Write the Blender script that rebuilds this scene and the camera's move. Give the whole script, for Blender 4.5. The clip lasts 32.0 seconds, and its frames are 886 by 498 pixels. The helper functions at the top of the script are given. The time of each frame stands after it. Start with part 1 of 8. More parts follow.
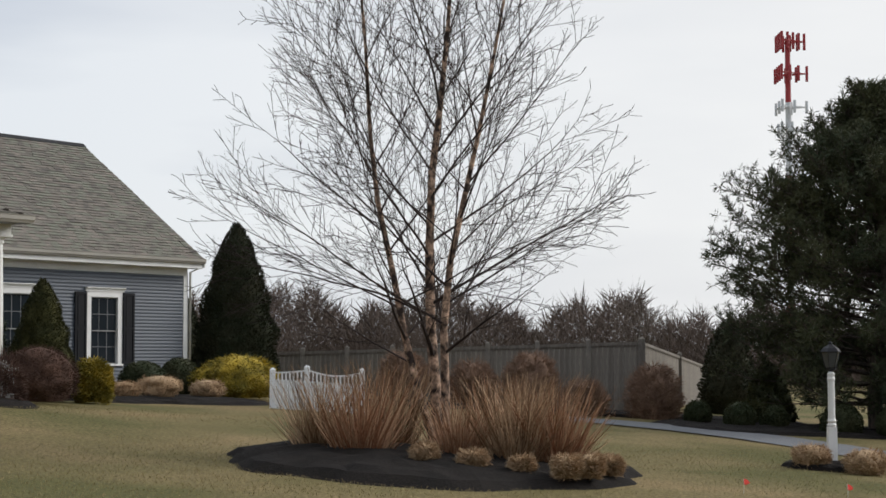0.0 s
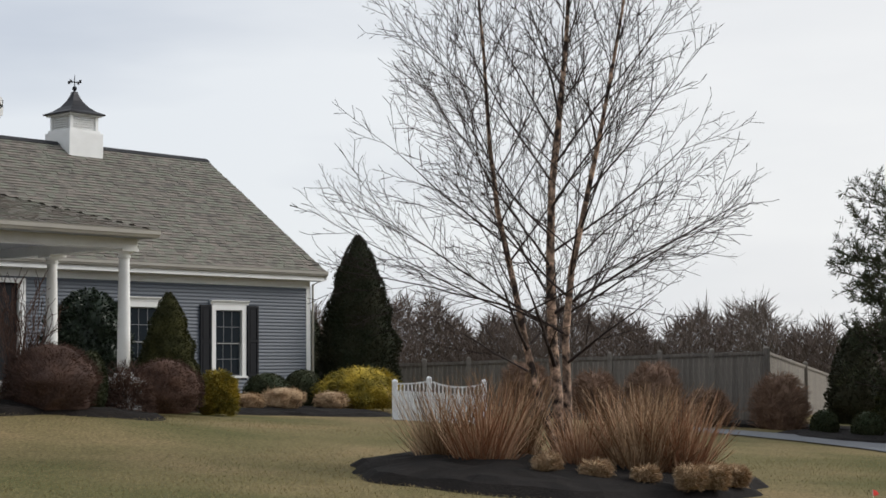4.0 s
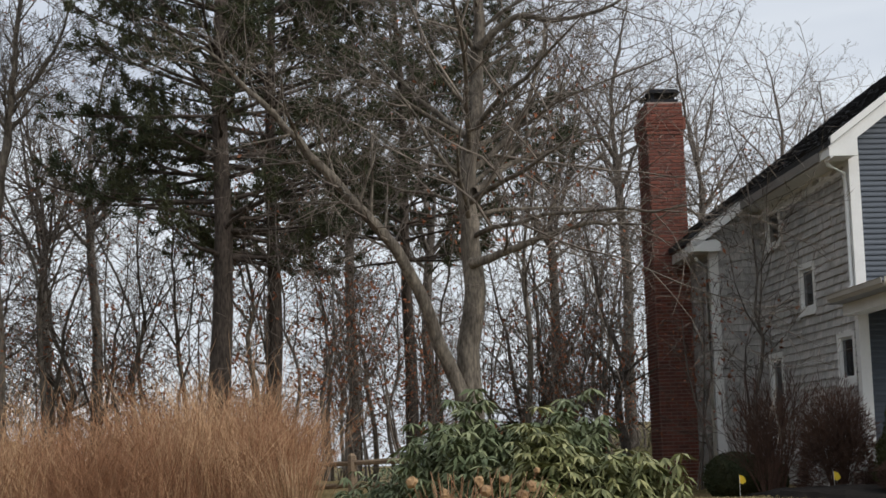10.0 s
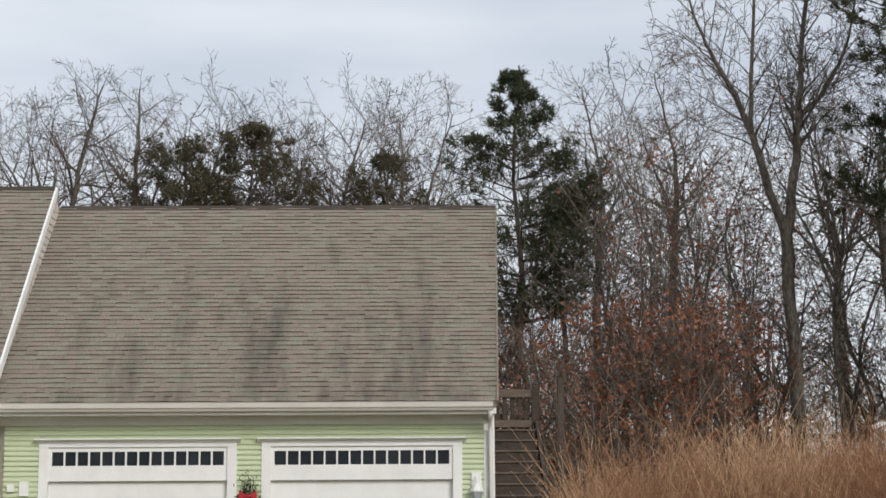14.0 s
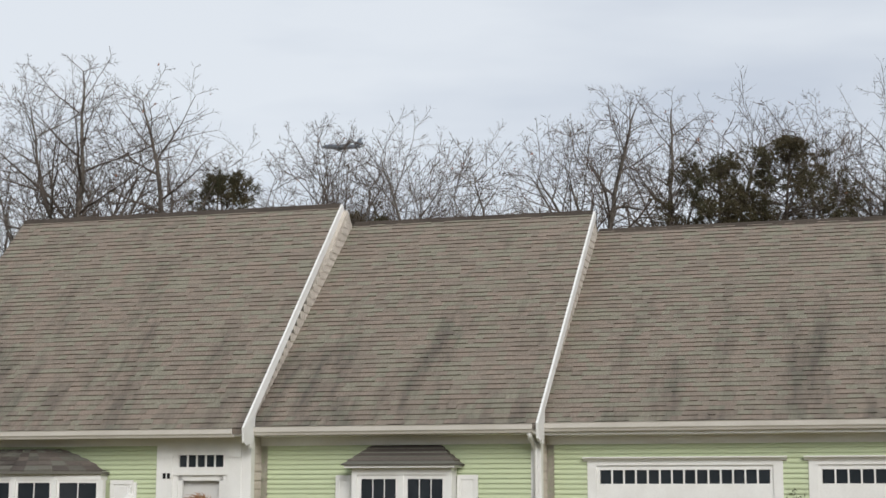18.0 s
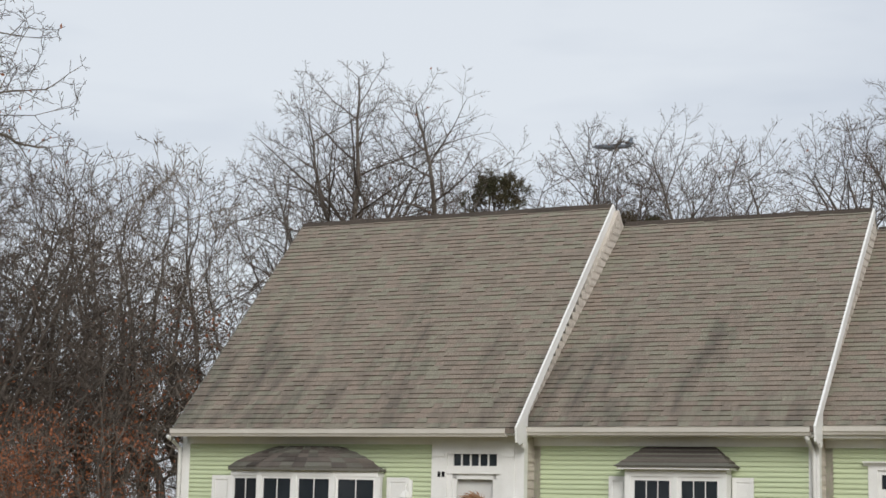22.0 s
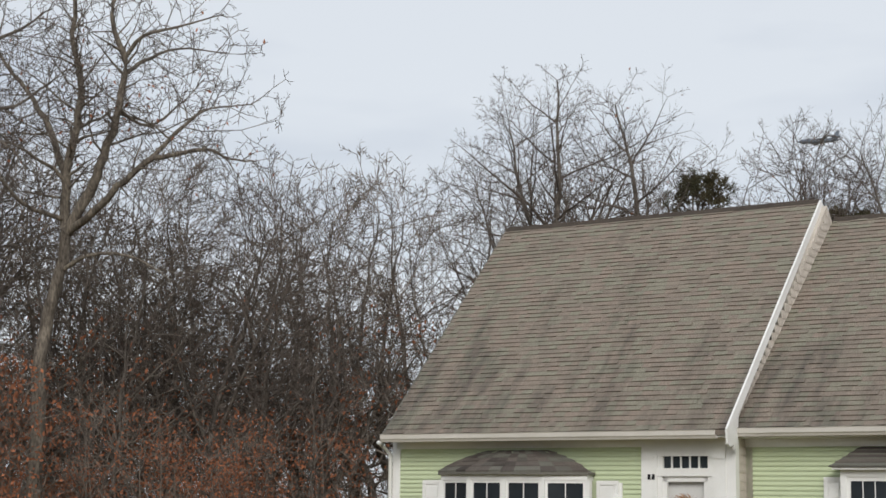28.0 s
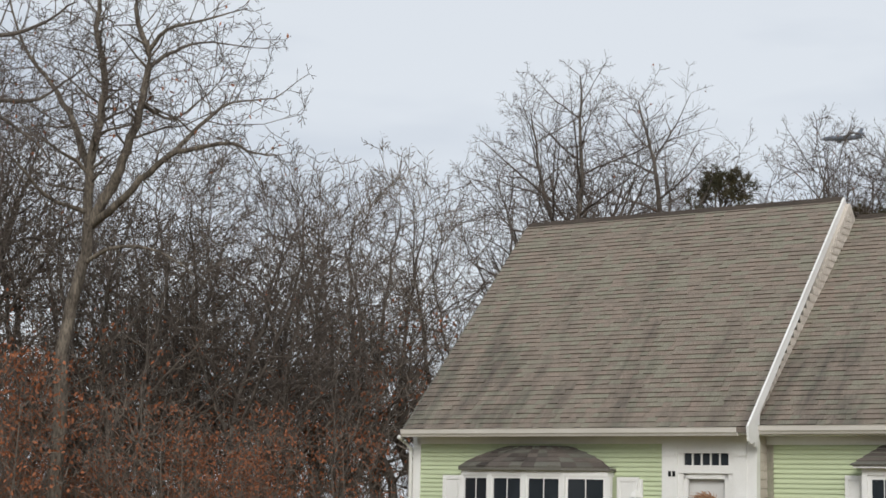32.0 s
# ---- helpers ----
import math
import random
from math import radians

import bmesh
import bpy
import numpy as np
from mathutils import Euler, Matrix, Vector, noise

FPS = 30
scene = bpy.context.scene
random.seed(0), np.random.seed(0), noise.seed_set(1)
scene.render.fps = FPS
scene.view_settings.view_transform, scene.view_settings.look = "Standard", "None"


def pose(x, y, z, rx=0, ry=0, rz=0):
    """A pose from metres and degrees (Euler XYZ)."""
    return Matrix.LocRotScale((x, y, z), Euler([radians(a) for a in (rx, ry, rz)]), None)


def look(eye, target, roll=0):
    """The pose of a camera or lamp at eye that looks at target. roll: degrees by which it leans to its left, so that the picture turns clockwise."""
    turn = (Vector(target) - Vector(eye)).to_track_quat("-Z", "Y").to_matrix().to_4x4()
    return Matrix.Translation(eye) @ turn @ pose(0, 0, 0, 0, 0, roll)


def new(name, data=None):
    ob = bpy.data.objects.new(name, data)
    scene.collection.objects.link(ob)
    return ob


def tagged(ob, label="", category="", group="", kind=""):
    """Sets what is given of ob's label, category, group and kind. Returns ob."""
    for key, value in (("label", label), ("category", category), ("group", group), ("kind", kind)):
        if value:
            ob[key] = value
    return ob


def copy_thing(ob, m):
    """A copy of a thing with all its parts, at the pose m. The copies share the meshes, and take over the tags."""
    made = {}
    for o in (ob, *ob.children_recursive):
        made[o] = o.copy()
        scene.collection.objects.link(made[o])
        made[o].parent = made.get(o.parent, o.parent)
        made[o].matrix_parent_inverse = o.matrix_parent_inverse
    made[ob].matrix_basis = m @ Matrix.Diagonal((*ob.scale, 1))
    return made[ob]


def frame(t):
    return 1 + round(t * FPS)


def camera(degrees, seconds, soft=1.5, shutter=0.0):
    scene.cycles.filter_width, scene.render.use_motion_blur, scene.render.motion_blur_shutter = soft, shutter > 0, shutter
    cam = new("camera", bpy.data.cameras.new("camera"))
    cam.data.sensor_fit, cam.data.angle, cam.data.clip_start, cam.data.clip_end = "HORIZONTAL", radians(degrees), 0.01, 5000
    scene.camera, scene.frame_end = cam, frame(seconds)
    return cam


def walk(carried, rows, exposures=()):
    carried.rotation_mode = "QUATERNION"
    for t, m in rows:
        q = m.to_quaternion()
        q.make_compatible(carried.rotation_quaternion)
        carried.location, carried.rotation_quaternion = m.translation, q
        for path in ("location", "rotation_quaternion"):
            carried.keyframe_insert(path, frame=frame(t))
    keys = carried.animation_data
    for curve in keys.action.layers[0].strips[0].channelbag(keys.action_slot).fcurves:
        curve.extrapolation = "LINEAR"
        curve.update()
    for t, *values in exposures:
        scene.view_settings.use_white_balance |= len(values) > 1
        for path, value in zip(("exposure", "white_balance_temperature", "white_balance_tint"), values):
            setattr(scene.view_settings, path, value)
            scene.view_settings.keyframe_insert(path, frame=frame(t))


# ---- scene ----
# ---------------------------------------------------------------- camera
EYE = (0.0, 0.0, 1.6)
# seconds, heading to the left of +y, pitch, roll (degrees)
PATH = [
    (0, -0.192, 3.685, -0.155),
    (0.5, -0.043, 3.583, -0.070),
    (1, 0.118, 3.429, -0.088),
    (1.5, 0.252, 3.297, -0.141),
    (2, 0.204, 3.164, 0.055),
    (2.5, -0.786, 3.408, 0.035),
    (4.5, 6.569, 4.324, -0.514),
    (5, 9.266, 4.623, -0.486),
    (5.5, 12.672, 4.854, -0.718),
    (6, 16.536, 5.092, -0.581),
    (6.5, 21.001, 5.635, -0.432),
    (7, 25.470, 6.133, -0.406),
    (7.5, 29.006, 6.270, -0.617),
    (8, 32.536, 6.197, -0.922),
    (8.5, 35.815, 6.366, -1.243),
    (9, 39.727, 6.736, -1.573),
    (9.5, 44.259, 6.998, -1.852),
    (10, 48.271, 7.334, -1.755),
    (10.5, 52.112, 7.719, -1.526),
    (11, 56.027, 7.962, -1.301),
    (11.5, 60.227, 8.078, -1.006),
    (12, 64.794, 8.071, -0.782),
    (12.5, 68.487, 7.993, -0.574),
    (13, 70.880, 8.140, -0.425),
    (13.5, 73.077, 8.280, -0.433),
    (14, 75.341, 8.273, -0.353),
    (14.5, 78.062, 8.439, -0.239),
    (16.5, 87.006, 8.751, -0.364),
    (17, 89.490, 8.683, -0.434),
    (17.5, 91.859, 8.632, -0.370),
    (18, 93.902, 8.919, 0.177),
    (18.5, 95.841, 9.290, 0.499),
    (19, 97.637, 9.329, 0.575),
    (19.5, 99.324, 9.315, 0.670),
    (20, 100.925, 9.171, 0.886),
    (20.5, 102.215, 9.117, 1.042),
    (21, 103.122, 9.080, 1.123),
    (21.5, 103.345, 8.898, 1.141),
    (22, 103.350, 8.815, 1.268),
    (22.5, 103.476, 8.916, 1.340),
    (23, 103.452, 9.149, 1.428),
    (23.5, 103.344, 9.163, 1.280),
    (24, 103.631, 9.016, 1.119),
    (24.5, 103.702, 8.896, 1.120),
    (26.5, 106.546, 9.017, 0.630),
    (27, 108.087, 8.977, 0.761),
    (27.5, 109.280, 8.882, 0.825),
    (28, 110.428, 8.816, 0.802),
    (28.5, 111.258, 8.794, 0.992),
    (29, 111.578, 8.854, 1.207),
    (29.5, 111.641, 8.876, 1.307),
    (30, 111.698, 8.773, 1.380),
    (30.5, 111.646, 8.689, 1.322),
    (31, 111.527, 8.585, 1.332),
    (31.5, 111.354, 8.583, 1.302),
    (32, 111.185, 8.633, 1.305),
]
cam = camera(29.85, 32.0, soft=1.6)
walk(cam, [(t, pose(*EYE, 90 + p, 0, h) @ pose(0, 0, 0, 0, 0, r)) for t, h, p, r in PATH],
     exposures=[(0.0, 0.04), (6.0, 0.06), (9.0, 0.08), (13.0, 0.08), (17.0, 0.03), (21.0, -0.02), (32.0, -0.03)])

# ---------------------------------------------------------------- world and sun
SUN_AZ, SUN_EL = -72.0, 30.0      # heading to the left of +y, height
world = bpy.data.worlds.new("sky")
scene.world = world
world.use_nodes = True
wn, wl = world.node_tree.nodes, world.node_tree.links
wn.clear()
w_out = wn.new("ShaderNodeOutputWorld")
w_bg = wn.new("ShaderNodeBackground")
w_sky = wn.new("ShaderNodeTexSky")
w_sky.sky_type = "NISHITA"
w_sky.sun_disc = False
w_sky.sun_elevation = radians(SUN_EL)
w_sky.sun_rotation = radians(-SUN_AZ)
w_sky.air_density, w_sky.dust_density, w_sky.ozone_density = 1.0, 2.0, 1.0
w_sk = wn.new("ShaderNodeMix")
w_sk.data_type, w_sk.blend_type = "RGBA", "MULTIPLY"
w_sk.inputs["Factor"].default_value = 1.0
w_sk.inputs[7].default_value = (0.10, 0.10, 0.10, 1)
wl.new(w_sky.outputs[0], w_sk.inputs[6])
w_tc = wn.new("ShaderNodeTexCoord")
w_map = wn.new("ShaderNodeMapping")
w_map.inputs["Scale"].default_value = (1.0, 1.0, 4.5)
wl.new(w_tc.outputs["Generated"], w_map.inputs[0])
w_n = wn.new("ShaderNodeTexNoise")
w_n.inputs["Scale"].default_value, w_n.inputs["Detail"].default_value, w_n.inputs["Roughness"].default_value = 1.9, 5.0, 0.5
wl.new(w_map.outputs[0], w_n.inputs["Vector"])
w_r = wn.new("ShaderNodeValToRGB")       # layers of stratus: grey bases, brighter thin places
w_r.color_ramp.elements[0].position, w_r.color_ramp.elements[0].color = 0.39, (0.62, 0.67, 0.755, 1)
w_r.color_ramp.elements[1].position, w_r.color_ramp.elements[1].color = 0.59, (0.82, 0.86, 0.91, 1)
wl.new(w_n.outputs["Fac"], w_r.inputs[0])
w_mix = wn.new("ShaderNodeMix")
w_mix.data_type = "RGBA"
w_mix.inputs["Factor"].default_value = 0.86
wl.new(w_sk.outputs[2], w_mix.inputs[6])
wl.new(w_r.outputs[0], w_mix.inputs[7])
# the cloud is thinner, and whiter, low down on the sun's side
w_dot = wn.new("ShaderNodeVectorMath")
w_dot.operation = "DOT_PRODUCT"
w_dot.inputs[1].default_value = (math.sin(radians(38)) * 0.99, math.cos(radians(38)) * 0.99, 0.10)
wl.new(w_tc.outputs["Generated"], w_dot.inputs[0])
w_dr = wn.new("ShaderNodeMapRange")
w_dr.interpolation_type = "SMOOTHSTEP"
w_dr.inputs[1].default_value, w_dr.inputs[2].default_value, w_dr.inputs[3].default_value, w_dr.inputs[4].default_value = 0.50, 1.0, 0.0, 0.60
wl.new(w_dot.outputs["Value"], w_dr.inputs[0])
w_glow = wn.new("ShaderNodeMix")
w_glow.data_type = "RGBA"
w_glow.inputs[7].default_value = (0.98, 0.96, 0.925, 1)
wl.new(w_dr.outputs[0], w_glow.inputs["Factor"])
wl.new(w_mix.outputs[2], w_glow.inputs[6])
wl.new(w_glow.outputs[2], w_bg.inputs["Color"])
w_bg.inputs["Strength"].default_value = 1.0
wl.new(w_bg.outputs[0], w_out.inputs[0])

sun = new("sun", bpy.data.lights.new("sun", "SUN"))
sun.data.energy, sun.data.angle, sun.data.color = 2.1, radians(28), (1.0, 0.97, 0.93)
_s = Vector((-math.sin(radians(SUN_AZ)) * math.cos(radians(SUN_EL)), math.cos(radians(SUN_AZ)) * math.cos(radians(SUN_EL)), math.sin(radians(SUN_EL))))
sun.matrix_world = look(_s * 60, (0, 0, 0))


# ---------------------------------------------------------------- materials
def mat(name, col, rough=0.7, col2=None, scale=8.0, amount=0.5, fine=90.0, fine_amt=0.25, bump=0.25, metal=0.0,
        per_piece=0.0, stretch=(1, 1, 1), spec=0.4, coords="Object", stain=None, stain_scale=0.6, col3=None, stain_low=None, stain_turn=0.0):
    """A surface with broad patches (col to col2), fine grain, bump, and, where asked, a shade of its own for each piece."""
    m = bpy.data.materials.new(name)
    m.use_nodes = True
    n, l = m.node_tree.nodes, m.node_tree.links
    b = n["Principled BSDF"]
    b.inputs["Roughness"].default_value, b.inputs["Metallic"].default_value = rough, metal
    b.inputs["Specular IOR Level"].default_value = spec
    tc = n.new("ShaderNodeTexCoord")
    mp = n.new("ShaderNodeMapping")
    mp.inputs["Scale"].default_value = stretch
    l.new(tc.outputs[coords], mp.inputs[0])
    geo = n.new("ShaderNodeNewGeometry")
    oi = n.new("ShaderNodeObjectInfo")
    rnd = n.new("ShaderNodeMath")
    rnd.operation = "ADD"
    l.new(geo.outputs["Random Per Island"], rnd.inputs[0])
    l.new(oi.outputs["Random"], rnd.inputs[1])
    fr = n.new("ShaderNodeMath")
    fr.operation = "FRACT"
    l.new(rnd.outputs[0], fr.inputs[0])
    big = n.new("ShaderNodeTexNoise")
    big.inputs["Scale"].default_value, big.inputs["Detail"].default_value = scale, 4.0
    l.new(mp.outputs[0], big.inputs["Vector"])
    sm = n.new("ShaderNodeTexNoise")
    sm.inputs["Scale"].default_value, sm.inputs["Detail"].default_value = fine, 3.0
    l.new(mp.outputs[0], sm.inputs["Vector"])
    c2 = col2 or tuple(c * 0.7 for c in col)
    ramp = n.new("ShaderNodeMapRange")
    ramp.inputs[1].default_value, ramp.inputs[2].default_value = 0.35, 0.65
    ramp.inputs[3].default_value, ramp.inputs[4].default_value = 0.0, amount
    l.new(big.outputs["Fac"], ramp.inputs[0])
    mx = n.new("ShaderNodeMix")
    mx.data_type = "RGBA"
    mx.inputs[6].default_value, mx.inputs[7].default_value = (*col, 1), (*c2, 1)
    pm = n.new("ShaderNodeMath")           # patch plus a share of the piece's own shade
    pm.operation = "MULTIPLY_ADD"
    pm.use_clamp = True
    pm.inputs[1].default_value = per_piece
    l.new(fr.outputs[0], pm.inputs[0])
    l.new(ramp.outputs[0], pm.inputs[2])
    l.new(pm.outputs[0], mx.inputs["Factor"])
    fm = n.new("ShaderNodeMapRange")
    fm.inputs[1].default_value, fm.inputs[2].default_value = 0.3, 0.7
    fm.inputs[3].default_value, fm.inputs[4].default_value = 1 - fine_amt, 1 + fine_amt * 0.6
    l.new(sm.outputs["Fac"], fm.inputs[0])
    ml = n.new("ShaderNodeMix")
    ml.data_type, ml.blend_type = "RGBA", "MULTIPLY"
    ml.inputs["Factor"].default_value = 1.0
    own = mx.outputs[2]
    if col3:                               # some pieces take a third hue
        k3 = n.new("ShaderNodeMath")
        k3.operation = "MULTIPLY"
        k3.inputs[1].default_value = 7.31
        l.new(fr.outputs[0], k3.inputs[0])
        f3 = n.new("ShaderNodeMath")
        f3.operation = "FRACT"
        l.new(k3.outputs[0], f3.inputs[0])
        r3 = n.new("ShaderNodeMapRange")
        r3.inputs[1].default_value, r3.inputs[2].default_value, r3.inputs[4].default_value = 0.45, 0.85, 0.85
        l.new(f3.outputs[0], r3.inputs[0])
        m3 = n.new("ShaderNodeMix")
        m3.data_type = "RGBA"
        m3.inputs[7].default_value = (*col3, 1)
        l.new(r3.outputs[0], m3.inputs["Factor"])
        l.new(own, m3.inputs[6])
        own = m3.outputs[2]
    l.new(own, ml.inputs[6])
    l.new(fm.outputs[0], ml.inputs[7])
    last = ml.outputs[2]
    if stain:
        st = n.new("ShaderNodeTexNoise")       # algae: streaks down the slope, in patches
        st.inputs["Scale"].default_value, st.inputs["Detail"].default_value, st.inputs["Roughness"].default_value = stain_scale, 6.0, 0.62
        sp = n.new("ShaderNodeMapping")
        sp.inputs["Scale"].default_value = (3.2, 0.7, 0.7)
        sr0 = n.new("ShaderNodeMapping")
        sr0.inputs["Rotation"].default_value = (0, 0, radians(-stain_turn))
        l.new(geo.outputs["Position"], sr0.inputs[0])
        l.new(sr0.outputs[0], sp.inputs[0])
        l.new(sp.outputs[0], st.inputs["Vector"])
        sr = n.new("ShaderNodeMapRange")
        sr.inputs[1].default_value, sr.inputs[2].default_value = 0.54, 0.75
        sr.inputs[3].default_value, sr.inputs[4].default_value = 0.0, 0.75
        src = st.outputs["Fac"]
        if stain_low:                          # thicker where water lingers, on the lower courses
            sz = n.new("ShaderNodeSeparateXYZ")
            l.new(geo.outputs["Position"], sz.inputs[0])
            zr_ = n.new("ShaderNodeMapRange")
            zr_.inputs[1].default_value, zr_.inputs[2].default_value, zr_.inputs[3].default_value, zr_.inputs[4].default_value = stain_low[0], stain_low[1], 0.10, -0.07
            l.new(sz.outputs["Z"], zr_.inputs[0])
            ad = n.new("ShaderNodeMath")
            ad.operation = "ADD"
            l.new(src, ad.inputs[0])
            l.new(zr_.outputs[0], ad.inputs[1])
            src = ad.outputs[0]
        l.new(src, sr.inputs[0])
        sx = n.new("ShaderNodeMix")
        sx.data_type = "RGBA"
        l.new(sr.outputs[0], sx.inputs["Factor"])
        l.new(last, sx.inputs[6])
        sx.inputs[7].default_value = (*stain, 1)
        last = sx.outputs[2]
    l.new(last, b.inputs["Base Color"])
    if bump:
        bp = n.new("ShaderNodeBump")
        bp.inputs["Strength"].default_value, bp.inputs["Distance"].default_value = bump, 0.01
        l.new(sm.outputs["Fac"], bp.inputs["Height"])
        l.new(bp.outputs[0], b.inputs["Normal"])
    return m


def glass(name, col=(0.02, 0.025, 0.03), rough=0.03):
    m = bpy.data.materials.new(name)
    m.use_nodes = True
    n, l = m.node_tree.nodes, m.node_tree.links
    b = n["Principled BSDF"]
    b.inputs["Base Color"].default_value, b.inputs["Roughness"].default_value = (*col, 1), rough
    b.inputs["IOR"].default_value, b.inputs["Specular IOR Level"].default_value = 1.5, 0.5
    tc, nz, bp = n.new("ShaderNodeTexCoord"), n.new("ShaderNodeTexNoise"), n.new("ShaderNodeBump")
    nz.inputs["Scale"].default_value = 1.6
    bp.inputs["Strength"].default_value, bp.inputs["Distance"].default_value = 0.12, 0.02
    l.new(tc.outputs["Object"], nz.inputs["Vector"])
    l.new(nz.outputs["Fac"], bp.inputs["Height"])
    l.new(bp.outputs[0], b.inputs["Normal"])
    return m


WHITE = mat("white_paint", (0.80, 0.80, 0.78), 0.45, (0.66, 0.65, 0.62), 3.0, 0.35, 60, 0.05, 0.05)
BLUE = mat("blue_grey_siding", (0.094, 0.110, 0.135), 0.55, (0.078, 0.092, 0.114), 2.5, 0.5, 70, 0.10, 0.10, per_piece=0.25, stretch=(1, 8, 8))
SHUTTER = mat("black_shutter_paint", (0.005, 0.006, 0.009), 0.6, (0.008, 0.009, 0.012), 6, 0.5, 80, 0.1, 0.08, spec=0.2)
GUTTER = mat("weathered_white_gutter", (0.62, 0.59, 0.54), 0.45, (0.50, 0.47, 0.42), 2, 0.5, 40, 0.08, 0.05, stretch=(1, 1, 3))
GUTTER_OLD = mat("dull_beige_gutter", (0.42, 0.395, 0.35), 0.45, (0.30, 0.28, 0.25), 2, 0.5, 40, 0.08, 0.05, stretch=(1, 1, 3))
GUTTER_DULL = mat("dull_taupe_gutter", (0.20, 0.185, 0.165), 0.5, (0.12, 0.11, 0.10), 2, 0.5, 40, 0.08, 0.05, stretch=(1, 1, 3))
SHAKE_TAN = mat("tan_grey_cedar_shingle", (0.68, 0.62, 0.55), 0.85, (0.52, 0.47, 0.41), 5, 0.6, 45, 0.3, 0.5, per_piece=0.55, stretch=(6, 6, 1))
CEIL = mat("grey_porch_ceiling_board", (0.30, 0.31, 0.33), 0.7, (0.24, 0.25, 0.27), 3, 0.4, 60, 0.1, 0.1)
SHAKE = mat("weathered_cedar_shingle", (0.63, 0.605, 0.58), 0.85, (0.33, 0.32, 0.305), 5, 0.6, 45, 0.3, 0.5, per_piece=0.55, stretch=(6, 6, 1))
ROOF1 = mat("grey_brown_asphalt_shingle", (0.245, 0.215, 0.185), 0.95, (0.120, 0.112, 0.100), 1.2, 0.3, 120, 0.4, 0.5, per_piece=0.7, spec=0.15, col3=(0.20, 0.205, 0.165))
# for the main roof: much darker than the porch and wing shingles
ROOF1_DARK = mat("dark_asphalt_shingle", (0.05, 0.05, 0.052), 0.95, (0.03, 0.03, 0.032), 1.2, 0.4, 160, 0.3, 0.5, per_piece=0.5, spec=0.15)
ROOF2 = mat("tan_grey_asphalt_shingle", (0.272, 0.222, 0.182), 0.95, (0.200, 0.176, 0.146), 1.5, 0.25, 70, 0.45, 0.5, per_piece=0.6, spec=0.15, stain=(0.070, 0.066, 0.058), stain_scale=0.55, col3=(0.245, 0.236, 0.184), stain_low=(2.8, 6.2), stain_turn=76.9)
RIDGE = mat("weathered_ridge_shingle", (0.085, 0.070, 0.058), 0.95, (0.045, 0.038, 0.033), 1.5, 0.5, 150, 0.3, 0.5, spec=0.1)
BAYROOF = mat("dark_brown_bay_shingle", (0.165, 0.142, 0.125), 0.95, (0.075, 0.066, 0.060), 1.5, 0.3, 150, 0.3, 0.5, per_piece=0.9, spec=0.15, col3=(0.17, 0.17, 0.145))
GREEN = mat("pale_green_siding", (0.53, 0.60, 0.39), 0.5, (0.48, 0.545, 0.355), 2.5, 0.5, 70, 0.06, 0.08, per_piece=0.25, stretch=(1, 8, 8))
BRICK = mat("red_brick", (0.27, 0.092, 0.062), 0.9, (0.12, 0.045, 0.036), 6, 0.4, 70, 0.3, 0.5, per_piece=0.7)
MORTAR = mat("lime_mortar", (0.40, 0.31, 0.27), 0.95, (0.28, 0.21, 0.18), 8, 0.5, 90, 0.3, 0.5)
# slim sashes: the shadow of the casing is put into this grey
SASH = mat("grey_shadowed_sash", (0.30, 0.30, 0.29), 0.5, None, 3, 0.2, 40, 0.05, 0.0)
BLINDPANE = glass("pane_over_blind", (0.20, 0.225, 0.225), 0.06)
MUNTIN = mat("grid_between_panes", (0.19, 0.195, 0.20), 0.4, None, 3, 0.2, 40, 0.05, 0.0)
GLASS = glass("window_glass")
METAL_DARK = mat("dark_metal", (0.03, 0.03, 0.033), 0.5, None, 6, 0.5, 60, 0.2, 0.1, metal=0.8)
BRASS_OLD = mat("tarnished_brass", (0.12, 0.08, 0.03), 0.35, None, 6, 0.4, 60, 0.15, 0.05, metal=0.9)
STONE = mat("field_stone", (0.34, 0.335, 0.33), 0.9, (0.2, 0.2, 0.2), 4, 0.6, 40, 0.3, 0.6, per_piece=0.6)
DARKROOM = mat("unlit_room_plaster", (0.16, 0.155, 0.15), 0.9)
BLIND = mat("white_roller_blind", (0.62, 0.62, 0.60), 0.8, None, 2, 0.2, 60, 0.05, 0.05)


# ---------------------------------------------------------------- mesh helpers
def box(bm, x0, x1, y0, y1, z0, z1, m=None):
    vs = [bm.verts.new(Vector(c) if m is None else m @ Vector(c)) for c in
          ((x0, y0, z0), (x1, y0, z0), (x1, y1, z0), (x0, y1, z0), (x0, y0, z1), (x1, y0, z1), (x1, y1, z1), (x0, y1, z1))]
    for f in ((3, 2, 1, 0), (4, 5, 6, 7), (0, 1, 5, 4), (1, 2, 6, 5), (2, 3, 7, 6), (3, 0, 4, 7)):
        bm.faces.new([vs[i] for i in f])
    return bm


def prism(bm, ring, d, m=None):
    """A solid: the flat ring of 3D points, pushed along d."""
    a = [bm.verts.new(Vector(p) if m is None else m @ Vector(p)) for p in ring]
    b = [bm.verts.new(Vector(p) + Vector(d) if m is None else m @ (Vector(p) + Vector(d))) for p in ring]
    bm.faces.new(a[::-1])
    bm.faces.new(b)
    for i in range(len(a)):
        j = (i + 1) % len(a)
        bm.faces.new((a[i], a[j], b[j], b[i]))
    return bm


